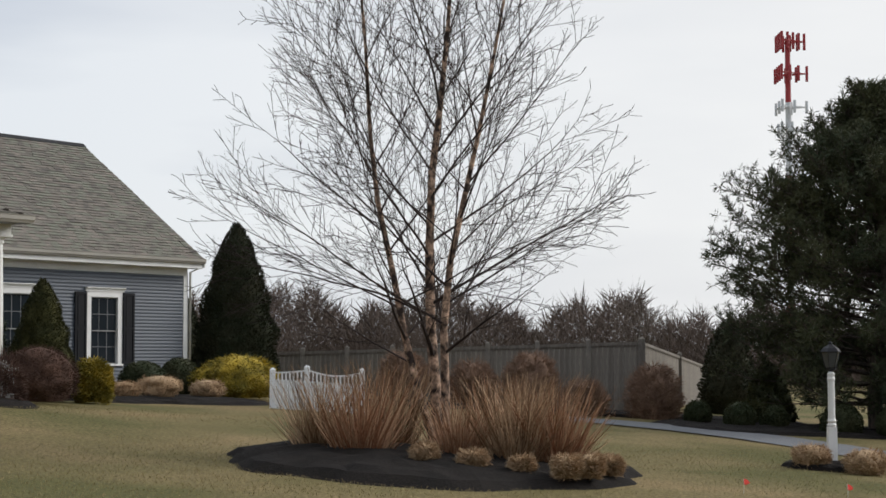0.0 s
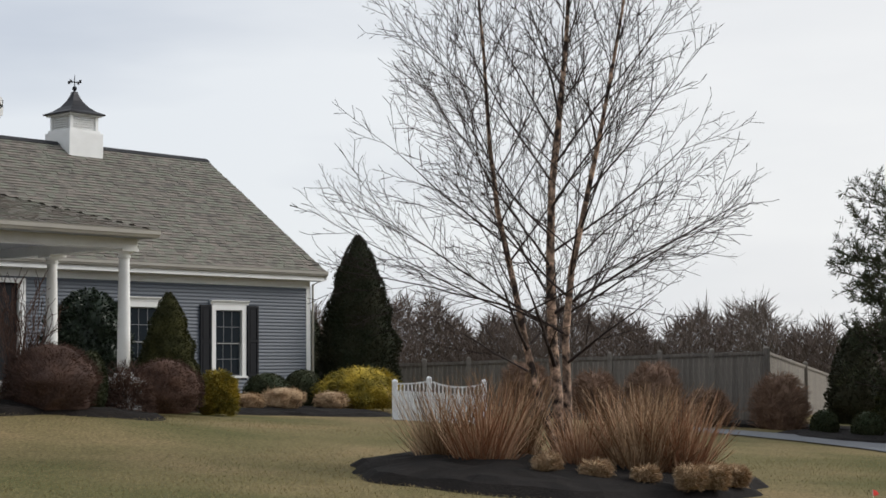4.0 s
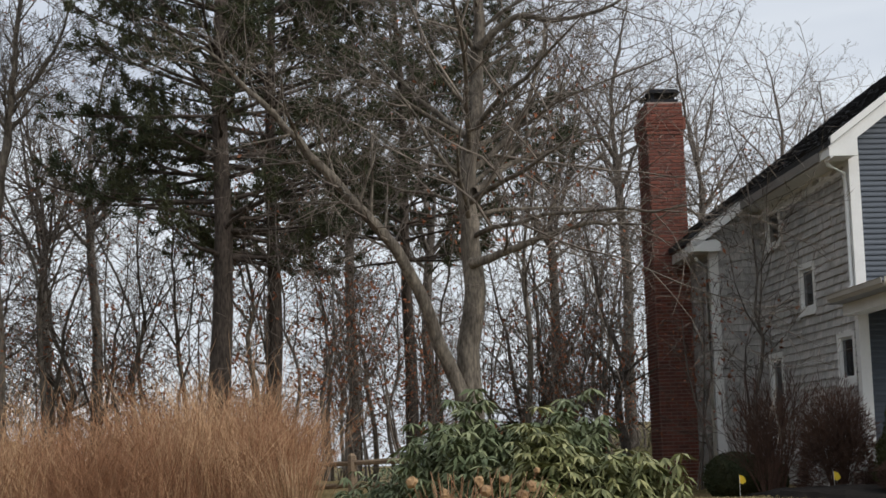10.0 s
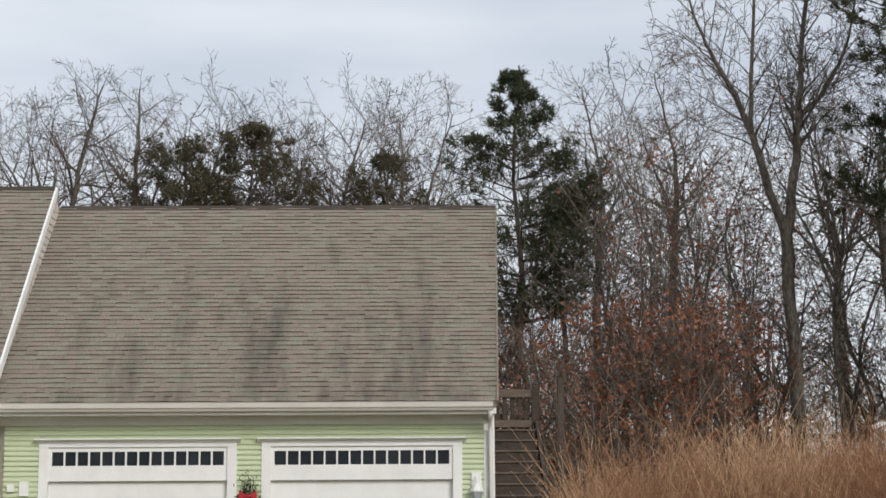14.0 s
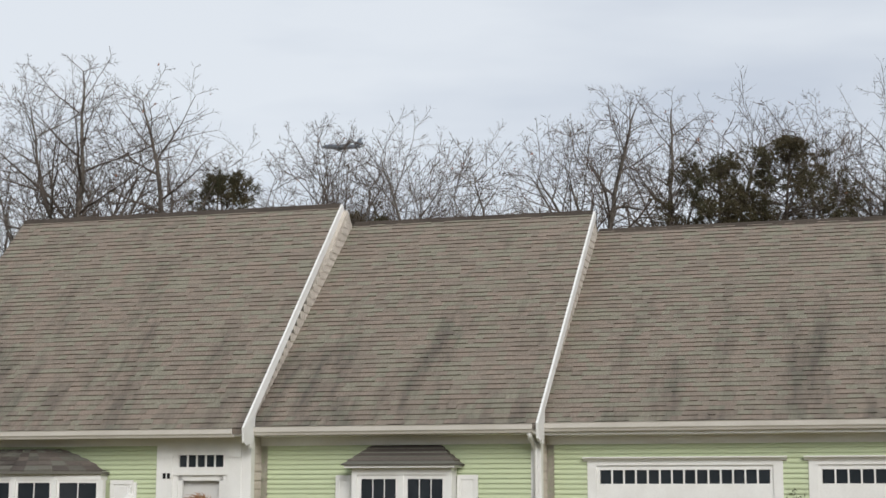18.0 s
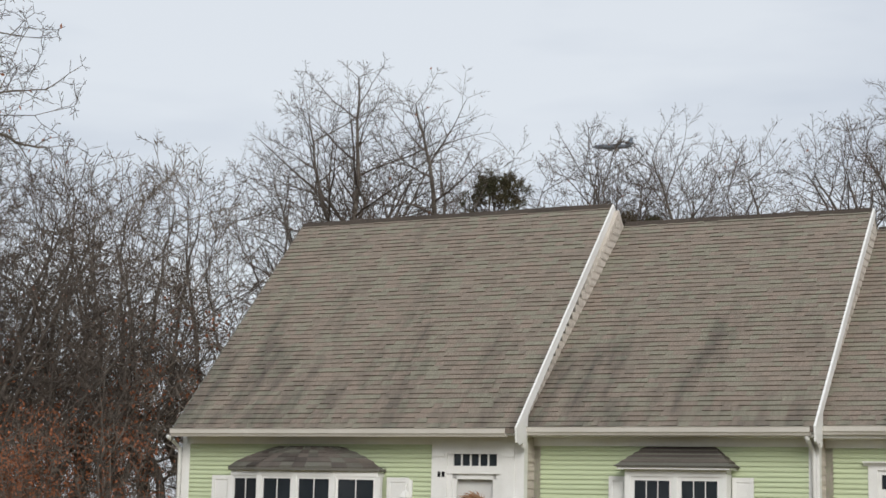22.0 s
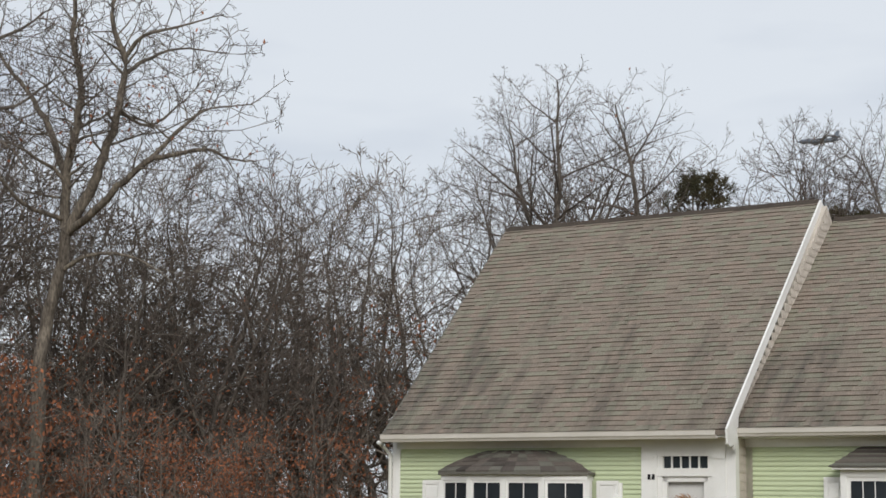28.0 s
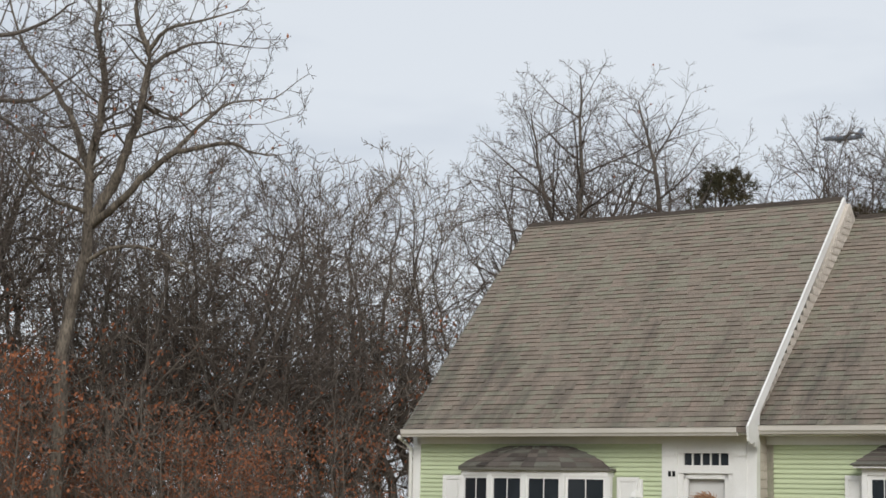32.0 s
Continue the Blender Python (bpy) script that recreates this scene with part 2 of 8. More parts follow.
def lathe(bm, profile, n=16, m=None):
    """Turned body: (radius, z) from bottom to top, closed at both ends."""
    rings = []
    for r, z in profile:
        ring = []
        for i in range(n):
            c = Vector((r * math.cos(2 * math.pi * i / n), r * math.sin(2 * math.pi * i / n), z))
            ring.append(bm.verts.new(c if m is None else m @ c))
        rings.append(ring)
    for a, b in zip(rings, rings[1:]):
        for i in range(n):
            j = (i + 1) % n
            bm.faces.new((a[i], a[j], b[j], b[i]))
    bm.faces.new(rings[0][::-1])
    bm.faces.new(rings[-1])
    return bm


def tube(bm, pts, radii, n=5):
    """A bent round bar through the points."""
    rings = []
    for i, p in enumerate(pts):
        p = Vector(p)
        d = (Vector(pts[min(i + 1, len(pts) - 1)]) - Vector(pts[max(i - 1, 0)]))
        d = d.normalized() if d.length else Vector((0, 0, 1))
        a = d.orthogonal().normalized()
        b = d.cross(a)
        r = radii[i] if isinstance(radii, (list, tuple)) else radii
        rings.append([bm.verts.new(p + (a * math.cos(2 * math.pi * k / n) + b * math.sin(2 * math.pi * k / n)) * r) for k in range(n)])
    # keep the rings from twisting
    for a, b in zip(rings, rings[1:]):
        o = min(range(n), key=lambda s: (a[0].co - b[s].co).length)
        for i in range(n):
            j = (i + 1) % n
            bm.faces.new((a[i], a[j], b[(j + o) % n], b[(i + o) % n]))
    bm.faces.new(rings[0][::-1])
    bm.faces.new(rings[-1])
    return bm


def mesh_of(name, bm, material, bevel=0.0, smooth=False):
    if bevel:
        bmesh.ops.bevel(bm, geom=bm.edges[:], offset=bevel, segments=1, affect="EDGES", clamp_overlap=True)
    bmesh.ops.recalc_face_normals(bm, faces=bm.faces[:])
    me = bpy.data.meshes.new(name)
    bm.to_mesh(me)
    bm.free()
    me.materials.append(material)
    if smooth:
        me.shade_smooth()
    return me


def part(name, bm, material, parent, label="", bevel=0.0, smooth=False, kind=""):
    ob = new(name, mesh_of(name, bm, material, bevel, smooth))
    ob.parent = parent
    return tagged(ob, label, kind=kind)


def thing(name, label, category, m=None, group="", kind=""):
    e = new(name)
    e.empty_display_size = 0.2
    e.matrix_basis = m or Matrix()
    return tagged(e, label, category, group, kind)


def piece(name, me, parent, m):
    ob = bpy.data.objects.new(name, me)
    scene.collection.objects.link(ob)
    ob.parent = parent
    ob.matrix_basis = m
    return ob


def raw(name, verts, faces, material, parent=None, label="", kind="", smooth=False):
    me = bpy.data.meshes.new(name)
    me.from_pydata(verts, [], faces)
    me.materials.append(material)
    if smooth:
        me.shade_smooth()
    ob = new(name, me)
    if parent:
        ob.parent = parent
    return tagged(ob, label, kind=kind)


def spans(a, b, holes):
    """What is left of [a, b] without the holes."""
    out, x = [], a
    for p, q in sorted(holes):
        if q <= x or p >= b:
            continue
        if p > x:
            out.append((x, min(p, b)))
        x = max(x, q)
    if x < b:
        out.append((x, b))
    return out


_boards = {}


def board_mesh(material, e, proud=0.019):
    """A unit length of clapboard: thin at the top, a thick butt edge at the bottom."""
    key = (material.name, e, proud)
    if key not in _boards:
        bm = bmesh.new()
        prism(bm, [(0, 0.0, 0), (0, -proud * .8, -.004), (0, -proud, 0.0), (0, -proud * 0.97, 0.3 * e), (0, -proud * .25, 0.90 * e), (0, -0.002, e), (0, 0.0, e)], (1, 0, 0))
        _boards[key] = mesh_of("board", bm, material)
    return _boards[key]


def siding(wall, m, s0, s1, z0, z1, e, material, holes=(), lo=None, hi=None, name="board", proud=0.027):
    """Courses of boards on a wall plane m (x along it, -y outwards), cut round the holes (s0, s1, z0, z1);
    lo(z), hi(z) bound each course where the wall is not square."""
    me = board_mesh(material, e, proud)
    k = 0
    while z0 + k * e < z1 - 0.01:
        z = z0 + k * e
        a = max(s0, lo(z + e * 0.5)) if lo else s0
        b = min(s1, hi(z + e * 0.5)) if hi else s1
        for p, q in spans(a, b, [(h[0], h[1]) for h in holes if h[3] > z + 0.3 * e and h[2] < z + 0.7 * e]):
            if q - p > 0.03:
                piece(name, me, wall, m @ Matrix.Translation((p, 0, z)) @ Matrix.Diagonal((q - p, 1, min(1.0, (z1 - z) / e), 1)))
        k += 1


def cedar(wall, m, s0, s1, z0, z1, e, material, holes=(), lo=None, proud=0.03, seed=1, near=None):
    """Courses of cedar shingles of uneven width on a wall plane; those inside near (s0, s1, z0, z1) are objects of their own."""
    rng = random.Random(seed)
    me = board_mesh(material, e, proud)
    V, F = [], []
    for k in range(int((z1 - z0) / e + .99)):
        z = z0 + k * e
        a = max(s0, lo(z + e * 0.5)) if lo else s0
        for p, q in spans(a, s1, [(h[0], h[1]) for h in holes if h[3] > z + 0.3 * e and h[2] < z + 0.7 * e]):
            x = p
            while x < q - .02:
                w = rng.uniform(.08, .21)
                w = q - x if q - x - w < .06 else w
                dz, pr = rng.uniform(-.007, .006), proud * rng.uniform(.75, 1.2)
                if near and near[0] < x < near[1] and near[2] < z < near[3]:
                    piece("shingle", me, wall, m @ Matrix.Translation((x + .002, 0, z + dz)) @ Matrix.Diagonal((w - .004, pr / proud, 1, 1)))
                else:
                    i = len(V)
                    b, c = x + .002, x + w - .002
                    V += [m @ Vector(v) for v in ((b, 0, z), (c, 0, z), (c, -pr, z + dz), (b, -pr, z + dz), (c, -.003, z + e), (b, -.003, z + e))]
                    F += [(i, i + 1, i + 2, i + 3), (i + 3, i + 2, i + 4, i + 5), (i + 1, i + 4, i + 2), (i, i + 3, i + 5)]
                x += w
    raw("shingle", V, F, material, wall, "split cedar shingles in courses", kind="stuff")


def wall_cells(bm, m, s0, s1, z0, z1, t, holes):
    """Wall body of thickness t behind the plane, with the holes left open."""
    zs = sorted({z0, z1, *[min(max(z, z0), z1) for h in holes for z in h[2:4]]})
    for a, b in zip(zs, zs[1:]):
        for p, q in spans(s0, s1, [(h[0], h[1]) for h in holes if h[2] < (a + b) / 2 < h[3]]):
            box(bm, p, q, 0, t, a, b, m)


def sash_window(house, m, s0, s1, z0, z1, crown=True, shutters=0.36, cols=3, rows=2, sill=True, casing=0.135, units=1,
                shutter_mat=None, shutter_h=None, slim=True, pane=None, label="white double-hung window with divided panes"):
    """Double-hung window in its outer casing s0..s1, z0..z1 on the plane m; shutters of the given width on both sides."""
    bm = bmesh.new()
    c = casing
    zt = z1 - (0.10 if crown else 0.0)
    box(bm, s0, s0 + c, -0.035, 0.10, z0, zt - c, m)
    box(bm, s1 - c, s1, -0.035, 0.10, z0, zt - c, m)
    box(bm, s0, s1, -0.037, 0.10, zt - c, zt, m)
    for k in range(1, units):
        x = s0 + c + (s1 - s0 - 2 * c) * k / units
        box(bm, x - 0.045, x + 0.045, -0.03, 0.10, z0, zt - c, m)
    win = part("window", bm, WHITE, house, label)
    if crown:
        bm = bmesh.new()
        ring = [(0.0, zt), (-0.05, zt), (-0.055, zt + 0.035), (-0.085, z1 - 0.03), (-0.105, z1 - 0.02), (-0.105, z1), (0.0, z1)]
        prism(bm, [(s0 - 0.055, y, z) for y, z in ring], (s1 - s0 + 0.11, 0, 0), m)
        part("head_trim", bm, WHITE, win)
    if sill:
        bm = bmesh.new()
        box(bm, s0 - 0.02, s1 + 0.02, -0.065, 0.05, z0 - 0.035, z0 + 0.012, m)
        part("sill", bm, WHITE, win)
    w = (s1 - s0 - 2 * c) / units
    for k in range(units):
        a = s0 + c + w * k + (0.045 if k else 0)
        b = s0 + c + w * (k + 1) - (0.045 if k < units - 1 else 0)
        bot, top = z0 + 0.012, zt - c
        mid = (bot + top) / 2
        for nm, lo, hi, y in (("lower_sash", bot, mid + 0.02, 0.035), ("upper_sash", mid - 0.02, top, 0.012)):
            bm = bmesh.new()
            fr = 0.024 if slim else 0.04
            box(bm, a, a + fr, y, y + 0.035, lo, hi, m)
            box(bm, b - fr, b, y, y + 0.035, lo, hi, m)
            box(bm, a + fr, b - fr, y, y + 0.035, lo, lo + fr, m)
            box(bm, a + fr, b - fr, y, y + 0.035, hi - fr, hi, m)
            part(nm, bm, SASH if slim else WHITE, win)
            if nm == "lower_sash":
                part("meeting_rail", box(bmesh.new(), a, b, y - .008, y + .03, hi - .034, hi + .004, m), WHITE, win)
            grid = bmesh.new()
            for i in range(1, cols):
                x = a + fr + (b - a - 2 * fr) * i / cols
                box(grid, x - 0.007, x + 0.007, y + 0.0105, y + 0.03, lo + fr, hi - fr, m)
            for i in range(1, rows):
                z = lo + fr + (hi - lo - 2 * fr) * i / rows
                box(grid, a + fr, b - fr, y + 0.011, y + 0.029, z - 0.007, z + 0.007, m)
            if cols * rows > 1:
                part("glazing_bar", grid, MUNTIN, win)
            bm = bmesh.new()
            box(bm, a + fr - 0.005, b - fr + 0.005, y + 0.012, y + 0.017, lo + fr - 0.005, hi - fr + 0.005, m)
            part("pane", bm, pane or GLASS, win)
    if shutters:
        zs1 = shutter_h[1] if shutter_h else zt - 0.02
        zs0 = shutter_h[0] if shutter_h else z0
        for a in (s0 - 0.02 - shutters, s1 + 0.02):
            shutter(house, m, a, a + shutters, zs0, zs1, shutter_mat or SHUTTER)
    return win


def shutter(house, m, a, b, z0, z1, material):
    bm = bmesh.new()
    m = m @ Matrix.Translation((0, -0.022, 0))
    f = 0.055
    mid = z0 + (z1 - z0) * 0.5
    box(bm, a, a + f, -0.045, -0.012, z0, z1, m)
    box(bm, b - f, b, -0.045, -0.012, z0, z1, m)
    for p, q in ((z0, z0 + f * 1.3), (mid - f * 0.6, mid + f * 0.6), (z1 - f * 1.2, z1)):
        box(bm, a + f, b - f, -0.0445, -0.012, p, q, m)
    for p, q in ((z0 + f * 1.3, mid - f * 0.6), (mid + f * 0.6, z1 - f * 1.2)):
        box(bm, a + f, b - f, -0.028, -0.012, p, q, m)
        g = 0.03
        prism(bm, [(a + f + g, -0.028, p + g), (b - f - g, -0.028, p + g), (b - f - g, -0.028, q - g), (a + f + g, -0.028, q - g)], (0, -0.012, 0), m)
    part("shutter", bm, material, house, "panelled shutter")


_tabs = {}


def shingles(house, roof, m, length, run, material, lo=None, hi=None, exposure=0.135, seed=1, pieces=(), tab=(0.11, 0.27), under=0.004):
    """Asphalt shingles on a slope: m has x along the eave, y up the slope, z outwards. pieces: the (row, x0, x1) stretches that are objects of their own."""
    rng = random.Random(seed)
    V, F = [], []
    rows = int(run / exposure)
    for r in range(rows + 1):
        y0 = r * exposure
        y1 = min(y0 + exposure * 1.25, run)
        if y1 - y0 < 0.02:
            continue
        a = lo(y0 + 0.06) if lo else 0.0
        b = hi(y0 + 0.06) if hi else length
        x = a - rng.random() * 0.2
        own = [p for p in pieces if p[0] == r]
        while x < b:
            w = rng.uniform(*tab)
            p, q = max(x, a), min(x + w, b)
            t = rng.choice((0.012, 0.015, 0.022, 0.024, 0.027))      # laminated: some tabs are doubled
            x += w
            if q - p < 0.02:
                continue
            if own and any(c[1] <= p and q <= c[2] for c in own):
                key = (material.name, t, round(y1 - y0, 3))
                if key not in _tabs:
                    bm = bmesh.new()
                    h = y1 - y0
                    prism(bm, [(0, under, 0), (0, 0, t), (0, h, 0.004), (0, h, 0)], (1, 0, 0))
                    _tabs[key] = mesh_of("shingle", bm, material)
                piece("shingle", _tabs[key], roof, m @ Matrix.Translation((p + 0.0006, y0, 0)) @ Matrix.Diagonal((q - p - 0.0012, 1, 1, 1)))
                continue
            i = len(V)
            for c in ((p + .0006, y0 + under, 0), (q - .0006, y0 + under, 0), (q - .0006, y0, t), (p + .0006, y0, t), (q - .0006, y1, 0.003), (p + .0006, y1, 0.003)):
                V.append(m @ Vector(c))
            F += [(i, i + 1, i + 2, i + 3), (i + 3, i + 2, i + 4, i + 5), (i + 1, i + 4, i + 2), (i, i + 3, i + 5)]
    raw("shingle", V, F, material, roof, "overlapping asphalt shingles", kind="stuff")


def slope_matrix(p, ex, up):
    """Plane with its corner p, x along ex and y along up."""
    x = Vector(ex).normalized()
    y = Vector(up).normalized()
    z = x.cross(y)
    m = Matrix((x, y, z)).transposed().to_4x4()
    m.translation = Vector(p)
    return m


# ---------------------------------------------------------------- ground
def lawn_z(x, y):
    """Height of the ground: it falls gently from the blue house to the road and to the green house."""
    z = -0.054 * x + 0.0088 * y
    west = 0.25 * (1 + math.tanh((-x - 20) * 0.3)) * (1 - math.tanh((y - 12) * 0.25))
    z = z * (1 - west) - 0.25 * west
    hu, hv = (x + 14.916) * 0.6067 + (y - 21.908) * 0.795, -(x + 14.916) * 0.795 + (y - 21.908) * 0.6067
    z += 0.06 * (1 + math.tanh((hv + 6) * 0.7)) * (0.5 - 0.5 * math.tanh((hu - 9) * 0.4))       # the terrace the blue house stands on
    z += 0.125 * (1 + math.tanh((hv + 4.9) * 0.9)) * math.exp(-((hu - 5.4) / 5.8) ** 2)              # rising to the porch
    z -= 0.27 * (1 + math.tanh((hv + 0.6) * 0.42)) * (0.5 - 0.5 * math.tanh((hu - 0.6) * 1.2)) * (0.5 + 0.5 * math.tanh((hu + 6.5) * 0.8))      # falling away beside its west wall
    off, az = math.hypot(x, y), math.degrees(math.atan2(-x, y))
    q = min(1.0, max(0.0, (off - 28.5) / 14))
    z -= 2.3 * q * q * (3 - 2 * q) * .5 * (math.tanh((az - 43.5) / 1.6) - math.tanh((az - 62) / 2.5))      # the hollow beyond the rail fence
    far = max(0.0, off - 70)
    k = math.exp(-far / 60)
    return z * k + (0.8 - 1.6 * .5 * (math.tanh((az - 43.5) / 1.6) - math.tanh((az - 62) / 2.5))) * (1 - k)
LAWN = mat("dormant_lawn", (0.118, 0.112, 0.043), 0.95, (0.250, 0.188, 0.094), 0.28, 1.0, 22, 0.55, 0.7, spec=0.1)
MULCH = mat("dark_bark_mulch", (0.012, 0.010, 0.009), 0.95, (0.026, 0.021, 0.018), 3, 0.5, 40, 0.5, 1.0, spec=0.15)
DRIVE = mat("asphalt_drive", (0.17, 0.175, 0.185), 0.9, (0.13, 0.132, 0.14), 0.8, 0.5, 60, 0.25, 0.4)

# one sheet of ground out to the horizon
verts, faces = [], []
radii = [0.0] + [1.5 * 1.085 ** i for i in range(95)]
NA = 120
for r in radii:
    for k in range(NA):
        a = 2 * math.pi * k / NA
        x, y = r * math.cos(a), r * math.sin(a)
        verts.append((x, y, lawn_z(x, y) + 0.03 * noise.noise(Vector((x * 0.25, y * 0.25, 0))) * min(1, r / 5)))
for i in range(len(radii) - 1):
    for k in range(NA):
        j = (k + 1) % NA
        faces.append((i * NA + k, i * NA + j, (i + 1) * NA + j, (i + 1) * NA + k))
ground = raw("ground", verts, faces, LAWN, None, "dormant straw and green lawn rising to the houses", "structure", True)
ground["category"] = "lawn"


def bed(name, label, cx, cy, outline, mound, material=None, seed=3):
    """A low mound of mulch: outline(a) gives its radius, with an uneven edge."""
    rng = random.Random(seed)
    V, F, n, k = [], [], 72, 12
    for i in range(k + 1):
        q = i / k
        for j in range(n):
            a = 2 * math.pi * j / n
            r = outline(a) * q * (1 + 0.03 * math.sin(7 * a) + 0.02 * math.sin(13 * a + 1))
            x, y = cx + r * math.cos(a), cy + r * math.sin(a)
            h = mound * (1 - q ** 3) + 0.035 * (1 - q ** 12) - 0.06 * (q == 1)
            h += 0.05 * noise.noise(Vector((x * 2.2, y * 2.2, 0))) * (q < 1) + 0.02 * rng.random() * (q < 1)
            V.append((x, y, lawn_z(x, y) + h + 0.02))
    for i in range(k):
        for j in range(n):
            F.append((i * n + j, i * n + (j + 1) % n, (i + 1) * n + (j + 1) % n, (i + 1) * n + j))
    ob = raw(name, V, F, material or MULCH, None, label, "structure")
    ob["category"] = "mulch bed"
    return ob


def oblong(a, b, turn, e=3.0):
    """Outline of a rounded oblong bed: half length a, half width b, turned by turn degrees."""
    def r(t):
        c, s_ = abs(math.cos(t - radians(turn))), abs(math.sin(t - radians(turn)))
        return 1 / ((c / a) ** e + (s_ / b) ** e) ** (1 / e)
    return r


# ---------------------------------------------------------------- the blue house
H1 = pose(-14.916, 21.908, 0, 0, 0, 52.652)
blue = thing("house", "two-storey blue-grey clapboard house with white trim and porch", "house", H1)
F1 = Matrix()                                   # front plane, v = 0
W1 = pose(0, 0, 0, 0, 0, -90)                   # west plane, u = 0: x runs to the front
RK_L = lambda u: 6.33 + 0.735 * (u + 0.41)      # undersides of the two roof slopes at the front
RK_R = lambda u: 6.25 - 0.724 * (u - 8.17)
APEX_U = 3.793
APEX_Z = RK_L(APEX_U)
FW, DEPTH = 8.05, 9.6
E1 = 0.084

wins = [(1.29, 2.28, 4.88, 6.33), (3.42, 4.42, 4.88, 6.32), (5.53, 6.58, 4.875, 6.31)]
attic = (3.46, 4.44, 7.43, 8.86)
pic = (5.02, 6.70, 1.79, 3.57)
door = (0.98, 2.68, 1.42, 3.59)
holes = [(a + .05, b - .05, c, d - .1) for a, b, c, d in wins + [attic]] + [pic, door]
bm = bmesh.new()
wall_cells(bm, F1, 0.02, FW - 0.02, 0.4, 6.3, 0.2, holes)
wall_cells(bm, F1, 2.2, 5.2, 6.3, 8.35, 0.2, holes)
prism(bm, [(0.02, 0, 6.3), (2.2, 0, 6.3), (2.2, 0, RK_L(2.2) - 0.1), (0.02, 0, 6.4)], (0, 0.2, 0))
prism(bm, [(5.2, 0, 6.3), (FW - .02, 0, 6.3), (FW - .02, 0, 6.4), (5.2, 0, RK_R(5.2) - 0.1)], (0, 0.2, 0))
prism(bm, [(2.2, 0, 8.35), (5.2, 0, 8.35), (5.2, 0, RK_R(5.2) - .1), (APEX_U, 0, APEX_Z - .12), (2.2, 0, 8.36)], (0, 0.2, 0))
wall_f = part("front_wall", bm, BLUE, blue, "blue-grey clapboard front wall")
siding(wall_f, F1, 0.0, FW, 1.42, 9.3, E1, BLUE, [(a - .0, b + .0, c - .03, d) for a, b, c, d in wins + [attic, pic, door]],
       lo=lambda z: max(0.12, (z + 0.12 - 6.33) / 0.735 - 0.41), hi=lambda z: min(FW - 0.12, 8.17 - (z + 0.12 - 6.25) / 0.724))

# west wall, its jog and the part behind
w_wins = [(-5.01, -4.02, 5.31, 6.09), (-3.04, -2.12, 3.94, 4.81), (-1.11, -0.21, 2.63, 3.49), (-5.2, -4.3, 1.6, 3.41)]
bm = bmesh.new()
wall_cells(bm, W1, -5.4, -0.2, 0.1, 6.3, 0.2, w_wins)
wall_w = part("west_wall", bm, SHAKE, blue, "weathered grey cedar shingle wall")
cedar(wall_w, W1, -5.4, -0.06, 0.63, 6.15, 0.135, SHAKE, w_wins, proud=0.036, seed=31, near=(-1.9, 0, 3.6, 6.2))
bm = bmesh.new()
box(bm, -1.0, 0.2, 5.4, 5.6, 0.1, 5.55)
wall_j = part("jog_wall", bm, SHAKE, blue, "weathered grey cedar shingle wall")
cedar(wall_j, pose(0, 5.4, 0), -1.0, 0.0, 0.36, 6.2, 0.135, SHAKE, proud=0.03, seed=32, lo=lambda z: max(-1.0, (z + .15 - 6.33) / 0.735 - 0.41))
bm = bmesh.new()
box(bm, -1.0, -0.8, 5.6, 9.1, 0.1, 5.62)
wall_b = part("rear_west_wall", bm, SHAKE, blue, "weathered grey cedar shingle wall")
cedar(wall_b, pose(-1.0, 0, 0, 0, 0, -90), -9.0, -5.4, 0.36, 5.5, 0.135, SHAKE, proud=0.03, seed=33)
bm = bmesh.new()                               # back and east walls close the house
box(bm, -1.0, FW, 8.9, 9.1, 0.4, 6.3)
box(bm, FW - 0.2, FW, 0.2, 8.9, 0.4, 6.3)
part("rear_wall", bm, BLUE, blue)
wall_e = part("east_wall", box(bmesh.new(), FW, FW + 0.02, 0.12, 9.0, 0.9, 6.3), BLUE, blue)
bm = bmesh.new()
box(bm, 0.2, FW - 0.2, 0.3, 8.7, 3.75, 3.95)
box(bm, 0.2, FW - 0.2, 0.3, 8.7, 1.2, 1.4)
box(bm, 0.2, FW - 0.2, 3.6, 3.7, 1.4, 6.3)
part("floors", bm, DARKROOM, blue)

